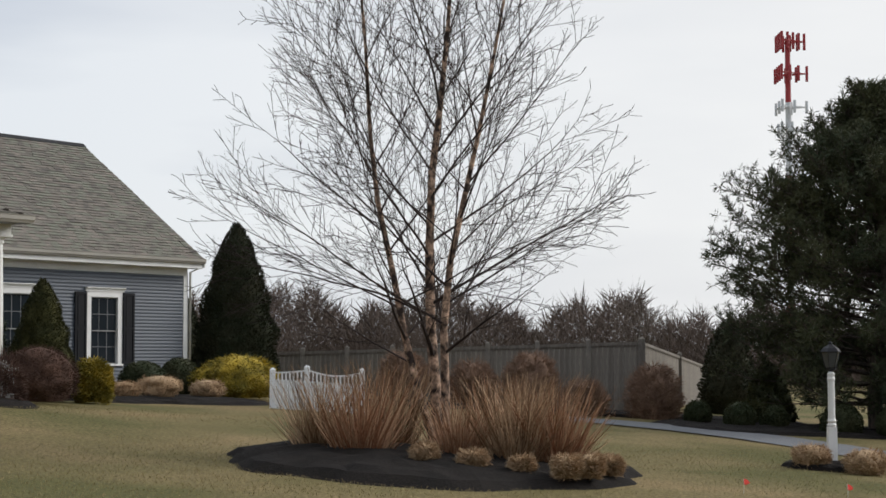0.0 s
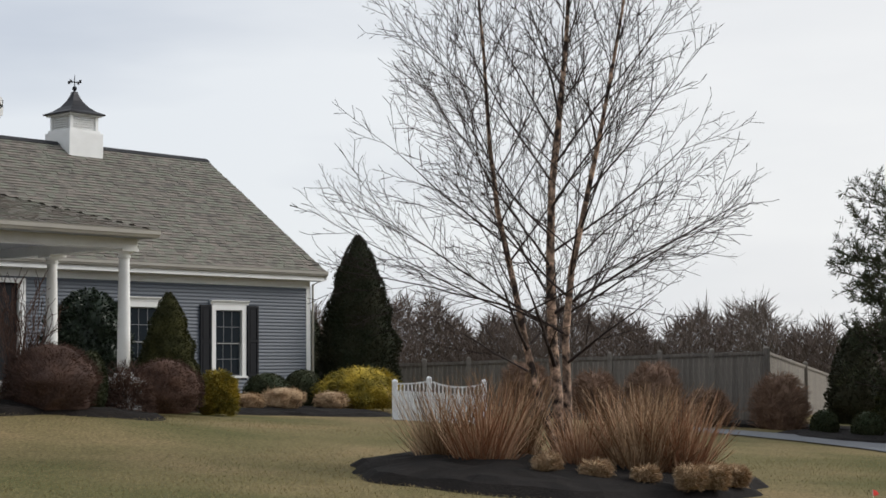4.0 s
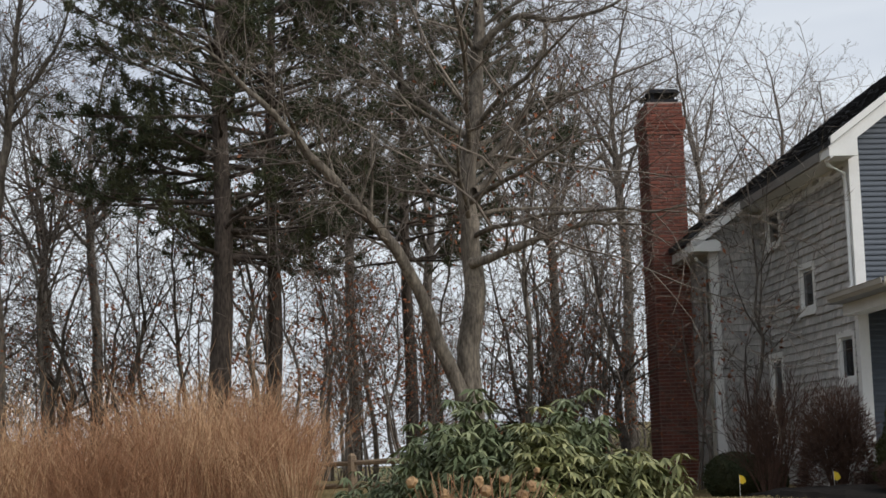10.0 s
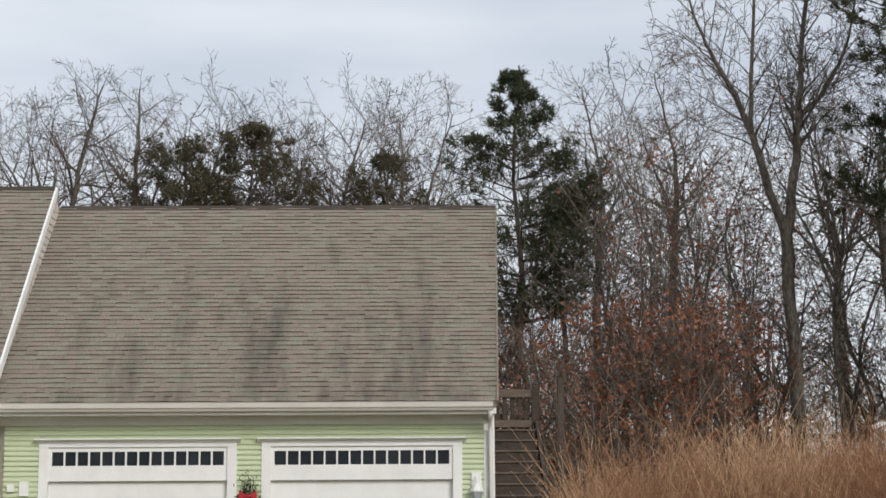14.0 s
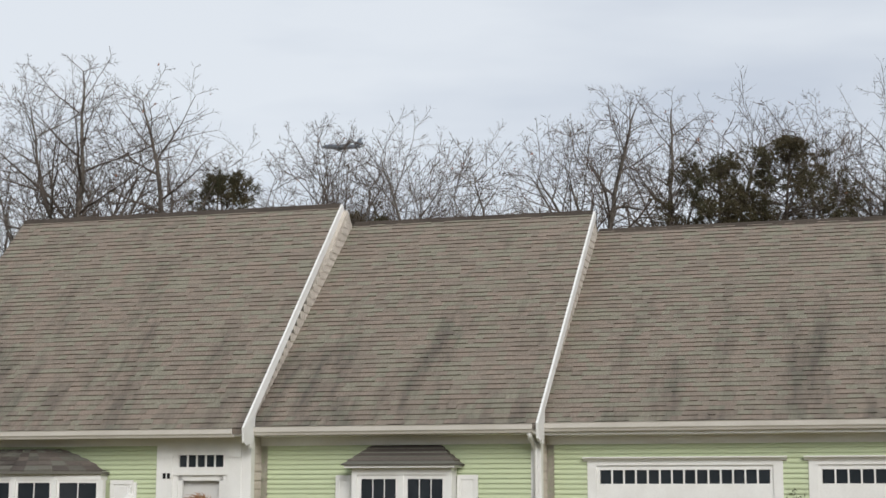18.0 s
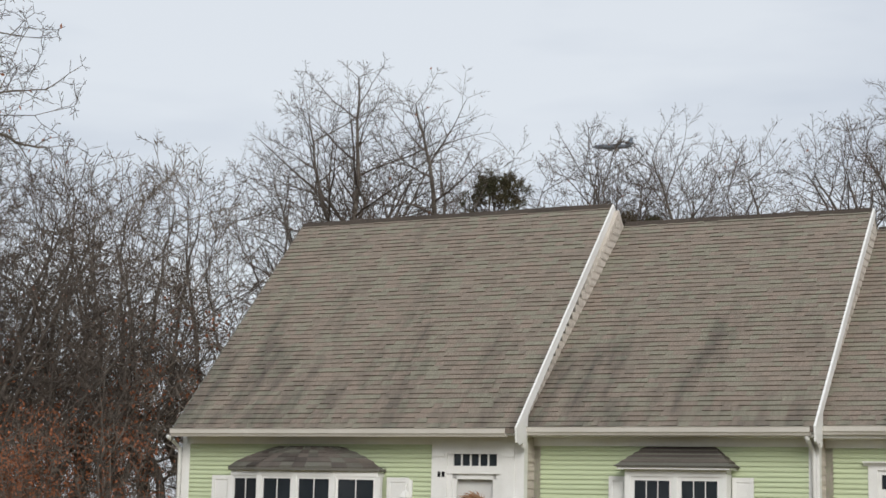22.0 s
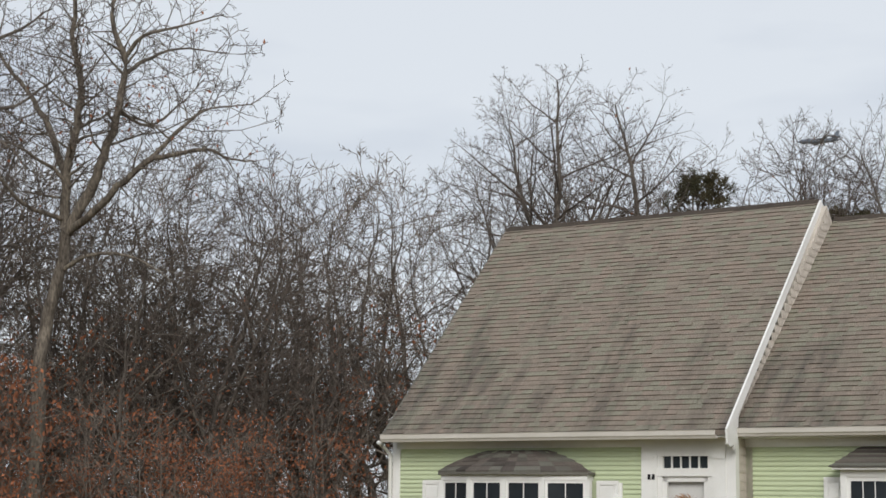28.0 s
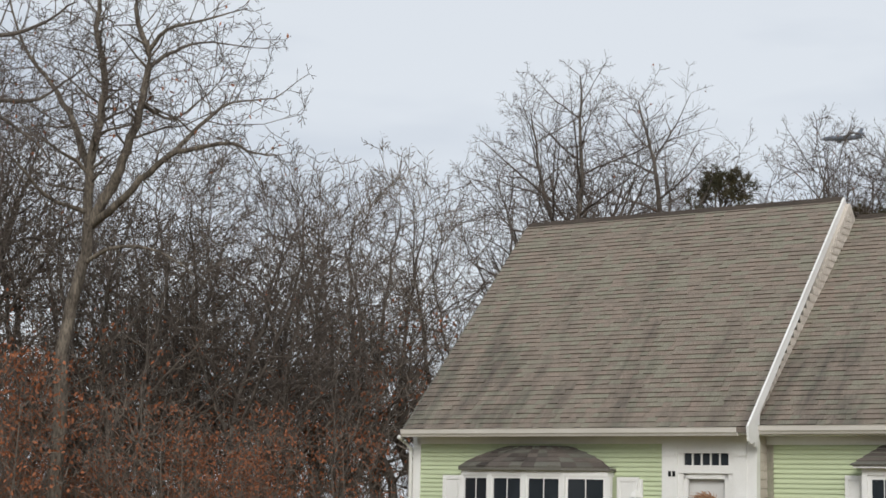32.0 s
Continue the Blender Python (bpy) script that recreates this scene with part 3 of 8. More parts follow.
for i, (a, b, c, d) in enumerate(wins):
    w = sash_window(blue, F1, a, b, c, d, cols=1 if i == 0 else 3, rows=1 if i == 0 else 2, pane=BLINDPANE if i == 0 else None)
    if i == 0:
        part("roller_blind", box(bmesh.new(), a + .15, b - .15, 0.075, 0.08, c + .05, d - .22), BLIND, w, "white roller blind pulled down")
sash_window(blue, F1, *attic)
sash_window(blue, F1, *pic, crown=False, shutters=0.0, units=2, cols=3, rows=2, casing=.12, slim=False, label="wide white twin double-hung porch window")
for a in (4.52, 6.74):
    shutter(blue, F1, a, a + 0.46, 1.85, 3.5, SHUTTER)
for a, b, c, d in w_wins:
    bm = bmesh.new()
    for p, q, z0, z1 in ((a, a + .1, c, d), (b - .1, b, c, d), (a + .1, b - .1, c, c + .1), (a + .1, b - .1, d - .1, d)):
        box(bm, p, q, -.035, .1, z0, z1, W1)
    win = part("window", bm, WHITE, blue, "small plain white side window")
    bm = bmesh.new()
    for p, q, z0, z1 in ((a + .1, a + .14, c + .1, d - .1), (b - .14, b - .1, c + .1, d - .1), (a + .14, b - .14, c + .1, c + .14), (a + .14, b - .14, d - .14, d - .1)):
        box(bm, p, q, .01, .05, z0, z1, W1)
    part("sash", bm, WHITE, win)
    part("sill", box(bmesh.new(), a - .02, b + .02, -.06, -.035, c - .035, c + .02, W1), WHITE, win)
    part("pane", box(bmesh.new(), a + .135, b - .135, .022, .028, c + .135, d - .135, W1), GLASS, win)

# corner boards, rake boards, returns
def slab(bm, u0, u1, f, t0, t1, v0, v1):
    """A sloping board between two lines parallel to f."""
    prism(bm, [(u0, v0, f(u0) + t0), (u1, v0, f(u1) + t0), (u1, v0, f(u1) + t1), (u0, v0, f(u0) + t1)], (0, v1 - v0, 0))


bm = bmesh.new()
box(bm, -0.034, 0.13, -0.038, 0.0, 1.42, 6.25)
box(bm, -0.036, 0.0, -0.036, 0.13, 0.66, 6.2)
part("corner_board", bm, WHITE, blue)
part("corner_board", box(bmesh.new(), FW - .13, FW + .02, -0.038, 0.1, 4.6, 6.3), WHITE, blue)
bm = bmesh.new()
box(bm, -1.03, -0.86, 5.365, 5.395, 0.4, 5.7)
box(bm, -1.03, -1.0, 5.39, 5.52, 0.4, 5.6)
part("corner_board", bm, WHITE, blue)
for f, u0, u1, nm in ((RK_L, -0.41, APEX_U, "rake_board"), (RK_R, APEX_U, 8.17, "rake_board")):
    bm = bmesh.new()
    slab(bm, u0, u1, f, -0.24, -0.02, -0.34, -0.30)
    slab(bm, u0, u1, f, -0.02, 0.10, -0.395, -0.30)
    slab(bm, u0, u1, f, -0.24, -0.19, -0.30, 0.0)
    part(nm, bm, WHITE, blue)
bm = bmesh.new()
slab(bm, -1.42, -0.40, RK_L, -0.22, 0.02, 5.10, 5.14)
part("rake_board", bm, WHITE, blue)
for u0, u1, v0, v1, z in ((-0.43, -0.02, -0.34, 0.16, 6.13), (7.92, 8.22, -0.34, 0.16, 6.06), (-1.42, -0.86, 5.10, 5.5, 5.36)):
    bm = bmesh.new()
    box(bm, u0, u1, v0, v1, z, z + 0.2)
    part("eave_return", bm, WHITE, blue)
bm = bmesh.new()
prism(bm, [(-0.43, -0.345, 6.13), (0.025, -0.345, 6.13), (0.025, -0.345, RK_L(0.025) - .10), (-0.43, -0.345, RK_L(-.43) - .03)], (0, 0.03, 0))
part("rake_end", bm, WHITE, blue)
bm = bmesh.new()
prism(bm, [(-0.40, 0.15, 6.12), (0.0, 0.15, 6.12), (0.0, 0.15, 6.17), (-0.40, 0.15, 6.30)], (0, 5.2, 0))
box(bm, -0.03, 0.0, 0.15, 5.38, 5.93, 6.12)
part("soffit", bm, WHITE, blue)
part("eave_gutter", box(bmesh.new(), -0.455, -0.405, 0.17, 5.09, 6.13, 6.275), GUTTER_DULL, blue, "dull taupe gutter along the west eave")
bm = bmesh.new()
prism(bm, [(-1.38, 5.5, 5.34), (-1.0, 5.5, 5.34), (-1.0, 5.5, 5.4), (-1.38, 5.5, 5.52)], (0, 3.85, 0))
part("soffit", bm, WHITE, blue)

# main roof
bm = bmesh.new()
slab(bm, -0.45, APEX_U, RK_L, -0.03, 0.06, -0.37, 5.15)
slab(bm, -1.44, APEX_U, RK_L, -0.03, 0.06, 5.10, 9.4)
slab(bm, APEX_U, 8.20, RK_R, -0.03, 0.06, -0.37, 9.4)
roof1 = part("main_roof", bm, ROOF1_DARK, blue, "steep dark asphalt shingle roof")
s = math.hypot(1, 0.735)
mL = slope_matrix((-0.45, 9.4, RK_L(-0.45) + 0.065), (0, -1, 0), (1, 0, 0.735))
shingles(blue, roof1, mL, 9.77, 4.243 * s, ROOF1_DARK, lo=lambda y: 0, seed=4)
mL2 = slope_matrix((-1.44, 9.4, RK_L(-1.44) + 0.065), (0, -1, 0), (1, 0, 0.735))
shingles(blue, roof1, mL2, 4.3, 0.99 * s, ROOF1_DARK, seed=5)
s = math.hypot(1, 0.724)
mR = slope_matrix((8.20, -0.37, RK_R(8.20) + 0.065), (0, 1, 0), (-1, 0, 0.724))
shingles(blue, roof1, mR, 9.77, 4.407 * s, ROOF1_DARK, seed=6)


def downspout(house, pts, material=WHITE):
    bm = bmesh.new()
    tube(bm, pts, 0.035, 6)
    part("downspout", bm, material, house, smooth=True)


downspout(blue, [(-0.40, -0.1, 6.16), (-0.36, 0.0, 6.05), (-0.09, 0.06, 5.92), (-0.07, 0.06, 5.6), (-0.07, 0.06, 4.15), (-0.2, 0.0, 4.0)])
downspout(blue, [(8.18, -0.05, 6.2), (8.15, 0.0, 6.1), (8.10, -0.06, 5.9), (8.08, -0.06, 4.8), (8.16, -0.1, 4.68)])
downspout(blue, [(-1.36, 5.3, 5.36), (-1.3, 5.33, 5.25), (-1.08, 5.42, 5.1), (-1.08, 5.42, 1.1)])

# porch: stone base, floor, columns, beam, hipped roof
bm = bmesh.new()
box(bm, -0.35, 9.55, -2.5, 0.0, 1.27, 1.415)
box(bm, 8.05, 9.55, 0.0, 4.2, 1.27, 1.415)
part("porch_floor", bm, WHITE, blue, "white painted porch floor edge")
bm = bmesh.new()
box(bm, -0.42, 9.62, -2.58, -2.50, 1.37, 1.425)
part("floor_nosing", bm, WHITE, blue)
base = part("porch_base", box(bmesh.new(), -0.28, 9.48, -2.42, -0.1, 0.5, 1.27), MORTAR, blue, "stone-faced porch base")
rng = random.Random(8)
for row in range(5):
    u = -0.3
    while u < 9.45:
        w = rng.uniform(0.18, 0.5)
        bm = bmesh.new()
        z = 0.62 + row * 0.13
        prism(bm, [(u + .01, -2.42, z + rng.uniform(0, .02)), (u + w - .01, -2.42, z + rng.uniform(0, .02)), (u + w - .012, -2.42, z + .115 + rng.uniform(-.01, .01)), (u + .012, -2.42, z + .115 + rng.uniform(-.01, .01))],
              (0, -0.05 - rng.random() * 0.03, 0))
        part("stone", bm, STONE, base)
        u += w


def column(u, v, z0=1.42, z1=3.67):
    bm = bmesh.new()
    h = z1 - z0
    lathe(bm, [(0.112, z0 + 0.13), (0.110, z0 + h * 0.35), (0.092, z1 - 0.2), (0.090, z1 - 0.13)], 20, Matrix.Translation((u, v, 0)))
    c = part("column", bm, WHITE, blue, "white tapered round porch column", smooth=True)
    bm = bmesh.new()
    box(bm, u - .19, u + .19, v - .19, v + .19, z0, z0 + .06)
    lathe(bm, [(0.165, z0 + .06), (0.175, z0 + .085), (0.165, z0 + .11), (0.13, z0 + .14)], 20, Matrix.Translation((u, v, 0)))
    part("column_base", bm, WHITE, c)
    bm = bmesh.new()
    lathe(bm, [(0.115, z1 - .15), (0.118, z1 - .125), (0.105, z1 - .12), (0.105, z1 - .09), (0.14, z1 - .05), (0.145, z1 - .045)], 20, Matrix.Translation((u, v, 0)))
    box(bm, u - .18, u + .18, v - .18, v + .18, z1 - .045, z1)
    part("capital", bm, WHITE, c)


for u in (-0.10, 2.90, 6.22, 9.41):
    column(u, -2.23)
column(9.41, -0.15)
column(9.41, 2.3)
for u0, u1, v0, v1 in ((-0.06, 0.1, -0.12, -0.03), (7.95, 8.1, -0.12, -0.03)):
    part("pilaster", box(bmesh.new(), u0, u1, v0, v1, 1.42, 3.67), WHITE, blue)
bm = bmesh.new()
box(bm, -0.26, 9.57, -2.39, -2.09, 3.67, 3.86)
box(bm, -0.26, 0.04, -2.08, -0.01, 3.67, 3.86)
box(bm, 9.26, 9.56, -2.08, 4.1, 3.67, 3.86)
part("porch_beam", bm, WHITE, blue)
bm = bmesh.new()
box(bm, -0.5, 9.66, -2.72, -0.03, 3.845, 3.87)
box(bm, 8.08, 9.66, -0.03, 4.1, 3.845, 3.87)
part("porch_ceiling", bm, CEIL, blue)


def gutter(house, p0, p1, out, name="gutter"):
    """Moulded gutter from p0 to p1; out: the way it faces (unit)."""
    p0, p1, out = Vector(p0), Vector(p1), Vector(out)
    ring = [(0.0, 0.0), (0.07, 0.0), (0.085, 0.03), (0.105, 0.05), (0.11, 0.11), (0.118, 0.125), (0.10, 0.125), (0.095, 0.05), (0.01, 0.02), (0.0, 0.02)]
    bm = bmesh.new()
    prism(bm, [p0 + out * a + Vector((0, 0, b)) for a, b in ring], p1 - p0)
    part(name, bm, GUTTER_OLD if house is blue else GUTTER, house)


gutter(blue, (-0.56, -2.72, 3.85), (9.72, -2.72, 3.85), (0, -1, 0))
gutter(blue, (-0.46, -0.2, 3.85), (-0.46, -2.72, 3.85), (-1, 0, 0))
gutter(blue, (9.64, -2.72, 3.85), (9.64, 4.0, 3.85), (1, 0, 0))
PR = dict(a=(-0.5, -2.74, 3.96), b=(9.7, -2.74, 3.96), c=(8.06, 0.0, 4.73), d=(1.8, 0.0, 4.73))
bm = bmesh.new()
prism(bm, [(-0.5, -2.74, 3.90), (9.7, -2.74, 3.90), (8.06, -0.01, 4.68), (1.8, -0.01, 4.68)], (0, 0, 0.06))
prism(bm, [(-0.5, -2.74, 3.90), (1.8, -0.01, 4.68), (-0.02, -0.01, 3.90)], (0, 0, 0.06))
prism(bm, [(9.7, -2.74, 3.90), (9.7, 4.1, 3.90), (8.06, 4.1, 4.68), (8.06, -0.01, 4.68)], (0, 0, 0.06))
proof = part("porch_roof", bm, ROOF1, blue, "low hipped porch roof of grey-brown shingles")
rise = Vector((0, 2.73, 0.78))
shingles(blue, proof, slope_matrix((-0.5, -2.74, 3.965), (1, 0, 0), rise), 10.2, rise.length, ROOF1,
         lo=lambda y: y * 2.3 / rise.length, hi=lambda y: 10.2 - y * 1.64 / rise.length, seed=7, pieces=[(r, 1.5, 8.5) for r in range(9)])
e_rise = Vector((-1.64, 0, 0.78))
shingles(blue, proof, slope_matrix((9.7, -2.74, 3.965), (0, 1, 0), e_rise), 6.84, e_rise.length, ROOF1, lo=lambda y: y * 2.73 / e_rise.length, seed=9)

# front door: casing, storm door, two sidelights
bm = bmesh.new()
a, b, z0, z1 = door
box(bm, a, b, -0.045, 0.08, z1 - .15, z1)
dr = part("front_door", bm, WHITE, blue, "white storm door with sidelights")
for p, q, y in ((a, a + .13, -.04), (b - .13, b, -.04), (1.325, 1.395, -.03), (2.185, 2.255, -.03)):
    part("door_jamb", box(bmesh.new(), p, q, y, 0.08, z0, z1 - .15), WHITE, dr)
part("threshold", box(bmesh.new(), a, b, -0.07, 0.1, z0 - .02, z0 + .05), WHITE, dr)
bm = bmesh.new()
box(bm, 1.395, 1.47, -.02, .02, z0 + .05, 3.44)
box(bm, 2.11, 2.185, -.02, .02, z0 + .05, 3.44)
box(bm, 1.47, 2.11, -.02, .02, z0 + .05, z0 + .32)
box(bm, 1.47, 2.11, -.02, .02, 3.38, 3.44)
part("storm_door", bm, WHITE, dr)
part("pane", box(bmesh.new(), 1.465, 2.115, -.005, .004, z0 + .31, 3.385), GLASS, dr)
part("door_handle", box(bmesh.new(), 2.125, 2.155, -.06, -.02, 2.35, 2.55), METAL_DARK, dr, "black lever handle")
part("inner_door", box(bmesh.new(), 1.38, 2.2, .12, .16, z0, 3.44), SHUTTER, dr)
for x0, x1 in ((1.115, 1.32), (2.26, 2.55)):
    bm = bmesh.new()
    box(bm, x0, x0 + .05, -.015, .02, z0 + .05, 3.44)
    box(bm, x1 - .05, x1, -.015, .02, z0 + .05, 3.44)
    box(bm, x0 + .05, x1 - .05, -.015, .02, z0 + .05, z0 + .38)
    box(bm, x0 + .05, x1 - .05, -.015, .02, 3.36, 3.44)
    for k in range(1, 5):
        z = z0 + .38 + (3.36 - z0 - .38) * k / 5
        box(bm, x0 + .05, x1 - .05, -.012, .018, z - .012, z + .012)
    part("sidelight", bm, WHITE, dr)
    part("pane", box(bmesh.new(), x0 + .045, x1 - .045, .002, .008, z0 + .37, 3.37), GLASS, dr)

# wing with its window, gutter and roof
WV = 5.72
FWg = pose(0, WV, 0)
wwin = (18.20, 19.32, 1.42, 3.28)
wwin2 = (15.6, 16.7, 1.44, 3.30)
bm = bmesh.new()
wdoor = (11.95, 12.88, 1.25, 3.62)
wh = [(a + .05, b - .05, c, d - .1) for a, b, c, d in (wwin, wwin2)] + [(wdoor[0] + .05, wdoor[1] - .05, wdoor[2], wdoor[3] - .05)]
wall_cells(bm, FWg, FW, 21.5, 0.2, 3.95, 0.2, wh)
prism(bm, [(21.3, WV + .2, .2), (21.3, 14.0, .2), (21.3, 14.0, 3.95), (21.3, 9.9, 7.1), (21.3, WV + .2, 3.95)], (0.2, 0, 0))
part("wing_back_wall", box(bmesh.new(), FW, 21.5, 14.0, 14.2, 0.2, 3.95), SHAKE, blue)
part("inner_wall", box(bmesh.new(), FW + .3, 21.3, WV + 2.5, WV + 2.6, 0.2, 3.9), DARKROOM, blue)
wing_wall = part("wing_wall", bm, BLUE, blue, "blue-grey clapboard wing wall")
siding(wing_wall, FWg, FW + 0.05, 21.38, 0.75, 3.72, E1, BLUE, [(a, b, c - .03, d) for a, b, c, d in (wwin, wwin2, wdoor)])
sash_window(blue, FWg, *wwin)
sash_window(blue, FWg, *wwin2)
bm = bmesh.new()
a, b, c, d = wdoor
box(bm, a, a + .1, WV - .035, WV + .1, c, d)
box(bm, b - .16, b, WV - .035, WV + .1, c, d)
box(bm, a + .1, b - .16, WV - .035, WV + .1, d - .1, d)
sd = part("side_door", bm, WHITE, blue, "dark side door in a white casing")
part("door_leaf", box(bmesh.new(), a + .1, b - .16, WV + .06, WV + .1, c, d - .1), SHUTTER, sd)
part("step", box(bmesh.new(), a - .2, b + .2, WV - .7, WV - .04, .9, 1.24), STONE, sd)
part("corner_board", box(bmesh.new(), 21.38, 21.53, WV - .03, WV + .1, 0.5, 3.72), WHITE, blue)
part("frieze", box(bmesh.new(), FW, 21.5, WV - .04, WV, 3.66, 3.84), WHITE, blue)
part("soffit", box(bmesh.new(), FW, 21.70, WV - .36, WV - .02, 3.84, 3.87), WHITE, blue)
part("fascia", box(bmesh.new(), FW, 21.70, WV - .39, WV - .36, 3.84, 4.02), WHITE, blue)
gutter(blue, (FW + 1.6, WV - .39, 3.96), (21.72, WV - .39, 3.96), (0, -1, 0))
downspout(blue, [(21.75, WV - .42, 3.98), (21.7, WV - .38, 3.9), (21.58, WV - .06, 3.75), (21.58, WV - .06, 0.8)])
wr = Vector((0, 9.9 - (WV - .42), 7.36 - 4.06))
bm = bmesh.new()
prism(bm, [(FW - 2, WV - .42, 4.00), (21.72, WV - .42, 4.00), (21.62, 9.9, 7.30), (FW - 2, 9.9, 7.30)], (0, 0, 0.07))
prism(bm, [(FW - 2, 9.9, 7.30), (21.62, 9.9, 7.30), (21.72, 14.6, 3.9), (FW - 2, 14.6, 3.9)], (0, 0, 0.07))
wroof = part("wing_roof", bm, ROOF1, blue, "grey-brown asphalt shingle wing roof")
shingles(blue, wroof, slope_matrix((FW, WV - .42, 4.075), (1, 0, 0), wr), 21.72 - FW, wr.length, ROOF1, hi=lambda y: 21.72 - FW - .1 * y / wr.length, seed=11, pieces=[(r, 7.5, 13.6) for r in range(9)])
bm = bmesh.new()
prism(bm, [(21.72, WV - .42, 3.86), (21.62, 9.9, 7.16), (21.62, 9.9, 7.32), (21.72, WV - .42, 4.02)], (0.03, 0, 0))
part("rake_board", bm, WHITE, blue)
bm = bmesh.new()
prism(bm, [(FW, 9.75, 7.30), (FW, 9.9, 7.41), (FW, 10.05, 7.30)], (21.64 - FW, 0, 0))
part("ridge_cap", bm, ROOF1_DARK, blue)

# cupola on the wing's ridge
CU, CV = 17.2, 9.9
bm = bmesh.new()
prism(bm, [(CU - .52, CV - .52, 6.9), (CU + .52, CV - .52, 6.9), (CU + .52, CV + .52, 6.9), (CU - .52, CV + .52, 6.9)], (0, 0, 0.75))
box(bm, CU - .47, CU + .47, CV - .47, CV + .47, 7.6, 7.72)
cup = part("cupola", bm, WHITE, blue, "white louvred roof cupola with copper hood")
bm = bmesh.new()
for x in (-.43, .35):
    for y in (-.43, .35):
        box(bm, CU + x, CU + x + .08, CV + y, CV + y + .08, 7.72, 8.1)
box(bm, CU - .5, CU + .5, CV - .5, CV + .5, 8.08, 8.14)
part("louvre_frame", bm, WHITE, cup)
for k in range(6):
    z = 7.74 + k * 0.06
    bm = bmesh.new()
    for q in range(4):
        prism(bm, [(-.35, -.41, z), (.35, -.41, z), (.35, -.36, z + .05), (-.35, -.36, z + .05)], (0, 0, 0.012), Matrix.Translation((CU, CV, 0)) @ pose(0, 0, 0, 0, 0, 90 * q))
    part("louvre", bm, WHITE, cup)
bm = bmesh.new()
lathe(bm, [(0.80, 8.12), (0.80, 8.15), (0.56, 8.23), (0.36, 8.35), (0.21, 8.50), (0.12, 8.64), (0.08, 8.74), (0.03, 8.76)], 4, Matrix.Translation((CU, CV, 0)) @ pose(0, 0, 0, 0, 0, 45))
part("cupola_roof", bm, METAL_DARK, cup, "dark bell-shaped metal hood")
bm = bmesh.new()
lathe(bm, [(.012, 8.68), (.012, 8.76), (.06, 8.8), (.06, 8.86), (.012, 8.9), (.012, 9.12), (.004, 9.2)], 8, Matrix.Translation((CU, CV, 0)))
for ang in (0, 90):
    box(bm, -.16, .16, -.008, .008, 8.99, 9.005, Matrix.Translation((CU, CV, 0)) @ pose(0, 0, 0, 0, 0, ang + 20))
for ang in (0, 90, 180, 270):
    box(bm, .14, .2, -.01, .01, 8.96, 9.04, Matrix.Translation((CU, CV, 0)) @ pose(0, 0, 0, 0, 0, ang + 20))
part("weathervane", bm, METAL_DARK, cup, "dark weathervane with four points")

# chimney of single bricks
bm = bmesh.new()
box(bm, -1.74, -1.02, 7.02, 8.02, 0.3, 8.62)
chim = part("chimney", bm, MORTAR, blue, "tall red brick chimney")
bl, bh = 0.215, 0.0715
bm = bmesh.new()
box(bm, 0.004, bl - .010, 0, 0.018, 0.004, bh - .012)
brick_me = mesh_of("brick", bm, BRICK, 0.003)
bricks = 0
V, F = [], []


def add_brick(m, n, own):
    if own:
        piece("brick", brick_me, chim, m @ Matrix.Diagonal((n, 1, 1, 1)))
    else:
        i = len(V)
        for c in ((.004, 0, .004), (bl - .010, 0, .004), (bl - .010, 0, bh - .012), (.004, 0, bh - .012), (.004, .018, .004), (bl - .010, .018, .004), (bl - .010, .018, bh - .012), (.004, .018, bh - .012)):
            V.append(m @ Vector((c[0] * n, c[1] - 0.018, c[2])))
        F.extend([(i, i + 1, i + 2, i + 3), (i + 3, i + 2, i + 6, i + 7), (i + 1, i + 5, i + 6, i + 2), (i, i + 3, i + 7, i + 4)])


for row in range(110):
    z = 0.95 + row * bh
    if z > 8.58:
        break
    k = 0.0 if z < 7.95 or z > 8.35 else (0.03 if z < 8.05 or z > 8.25 else 0.06)
    for m, ln in ((Matrix.Translation((-1.74 - k, 7.02 - k, z)), 0.72 + k), (Matrix.Translation((-1.74 - k, 8.02, z)) @ pose(0, 0, 0, 0, 0, -90), 1.00 + k)):
        x = -(row % 2) * bl / 2
        while x < ln - 0.02:
            a, b = max(x, 0), min(x + bl, ln)
            if b - a > 0.04:
                own = ln < 1 and 5.2 < z < 8.58
                add_brick(m @ Matrix.Translation((a, -0.018 if own else 0, 0)), (b - a) / bl, own)
            x += bl
raw("brickwork", V, F, BRICK, chim, "running-bond brickwork", kind="stuff")
bm = bmesh.new()
box(bm, -1.80, -0.98, 6.96, 8.08, 8.06, 8.30)
part("corbel", bm, BRICK, chim)
bm = bmesh.new()
box(bm, -1.68, -1.08, 7.08, 7.96, 8.62, 8.69)
for x in (-1.62, -1.2):
    for y in (7.15, 7.8):
        box(bm, x, x + .06, y, y + .06, 8.69, 8.84)
prism(bm, [(-1.72, 7.04, 8.82), (-1.04, 7.04, 8.82), (-1.12, 7.04, 8.89), (-1.64, 7.04, 8.89)], (0, .95, 0))
part("chimney_cap", bm, METAL_DARK, chim, "black metal chimney cap")

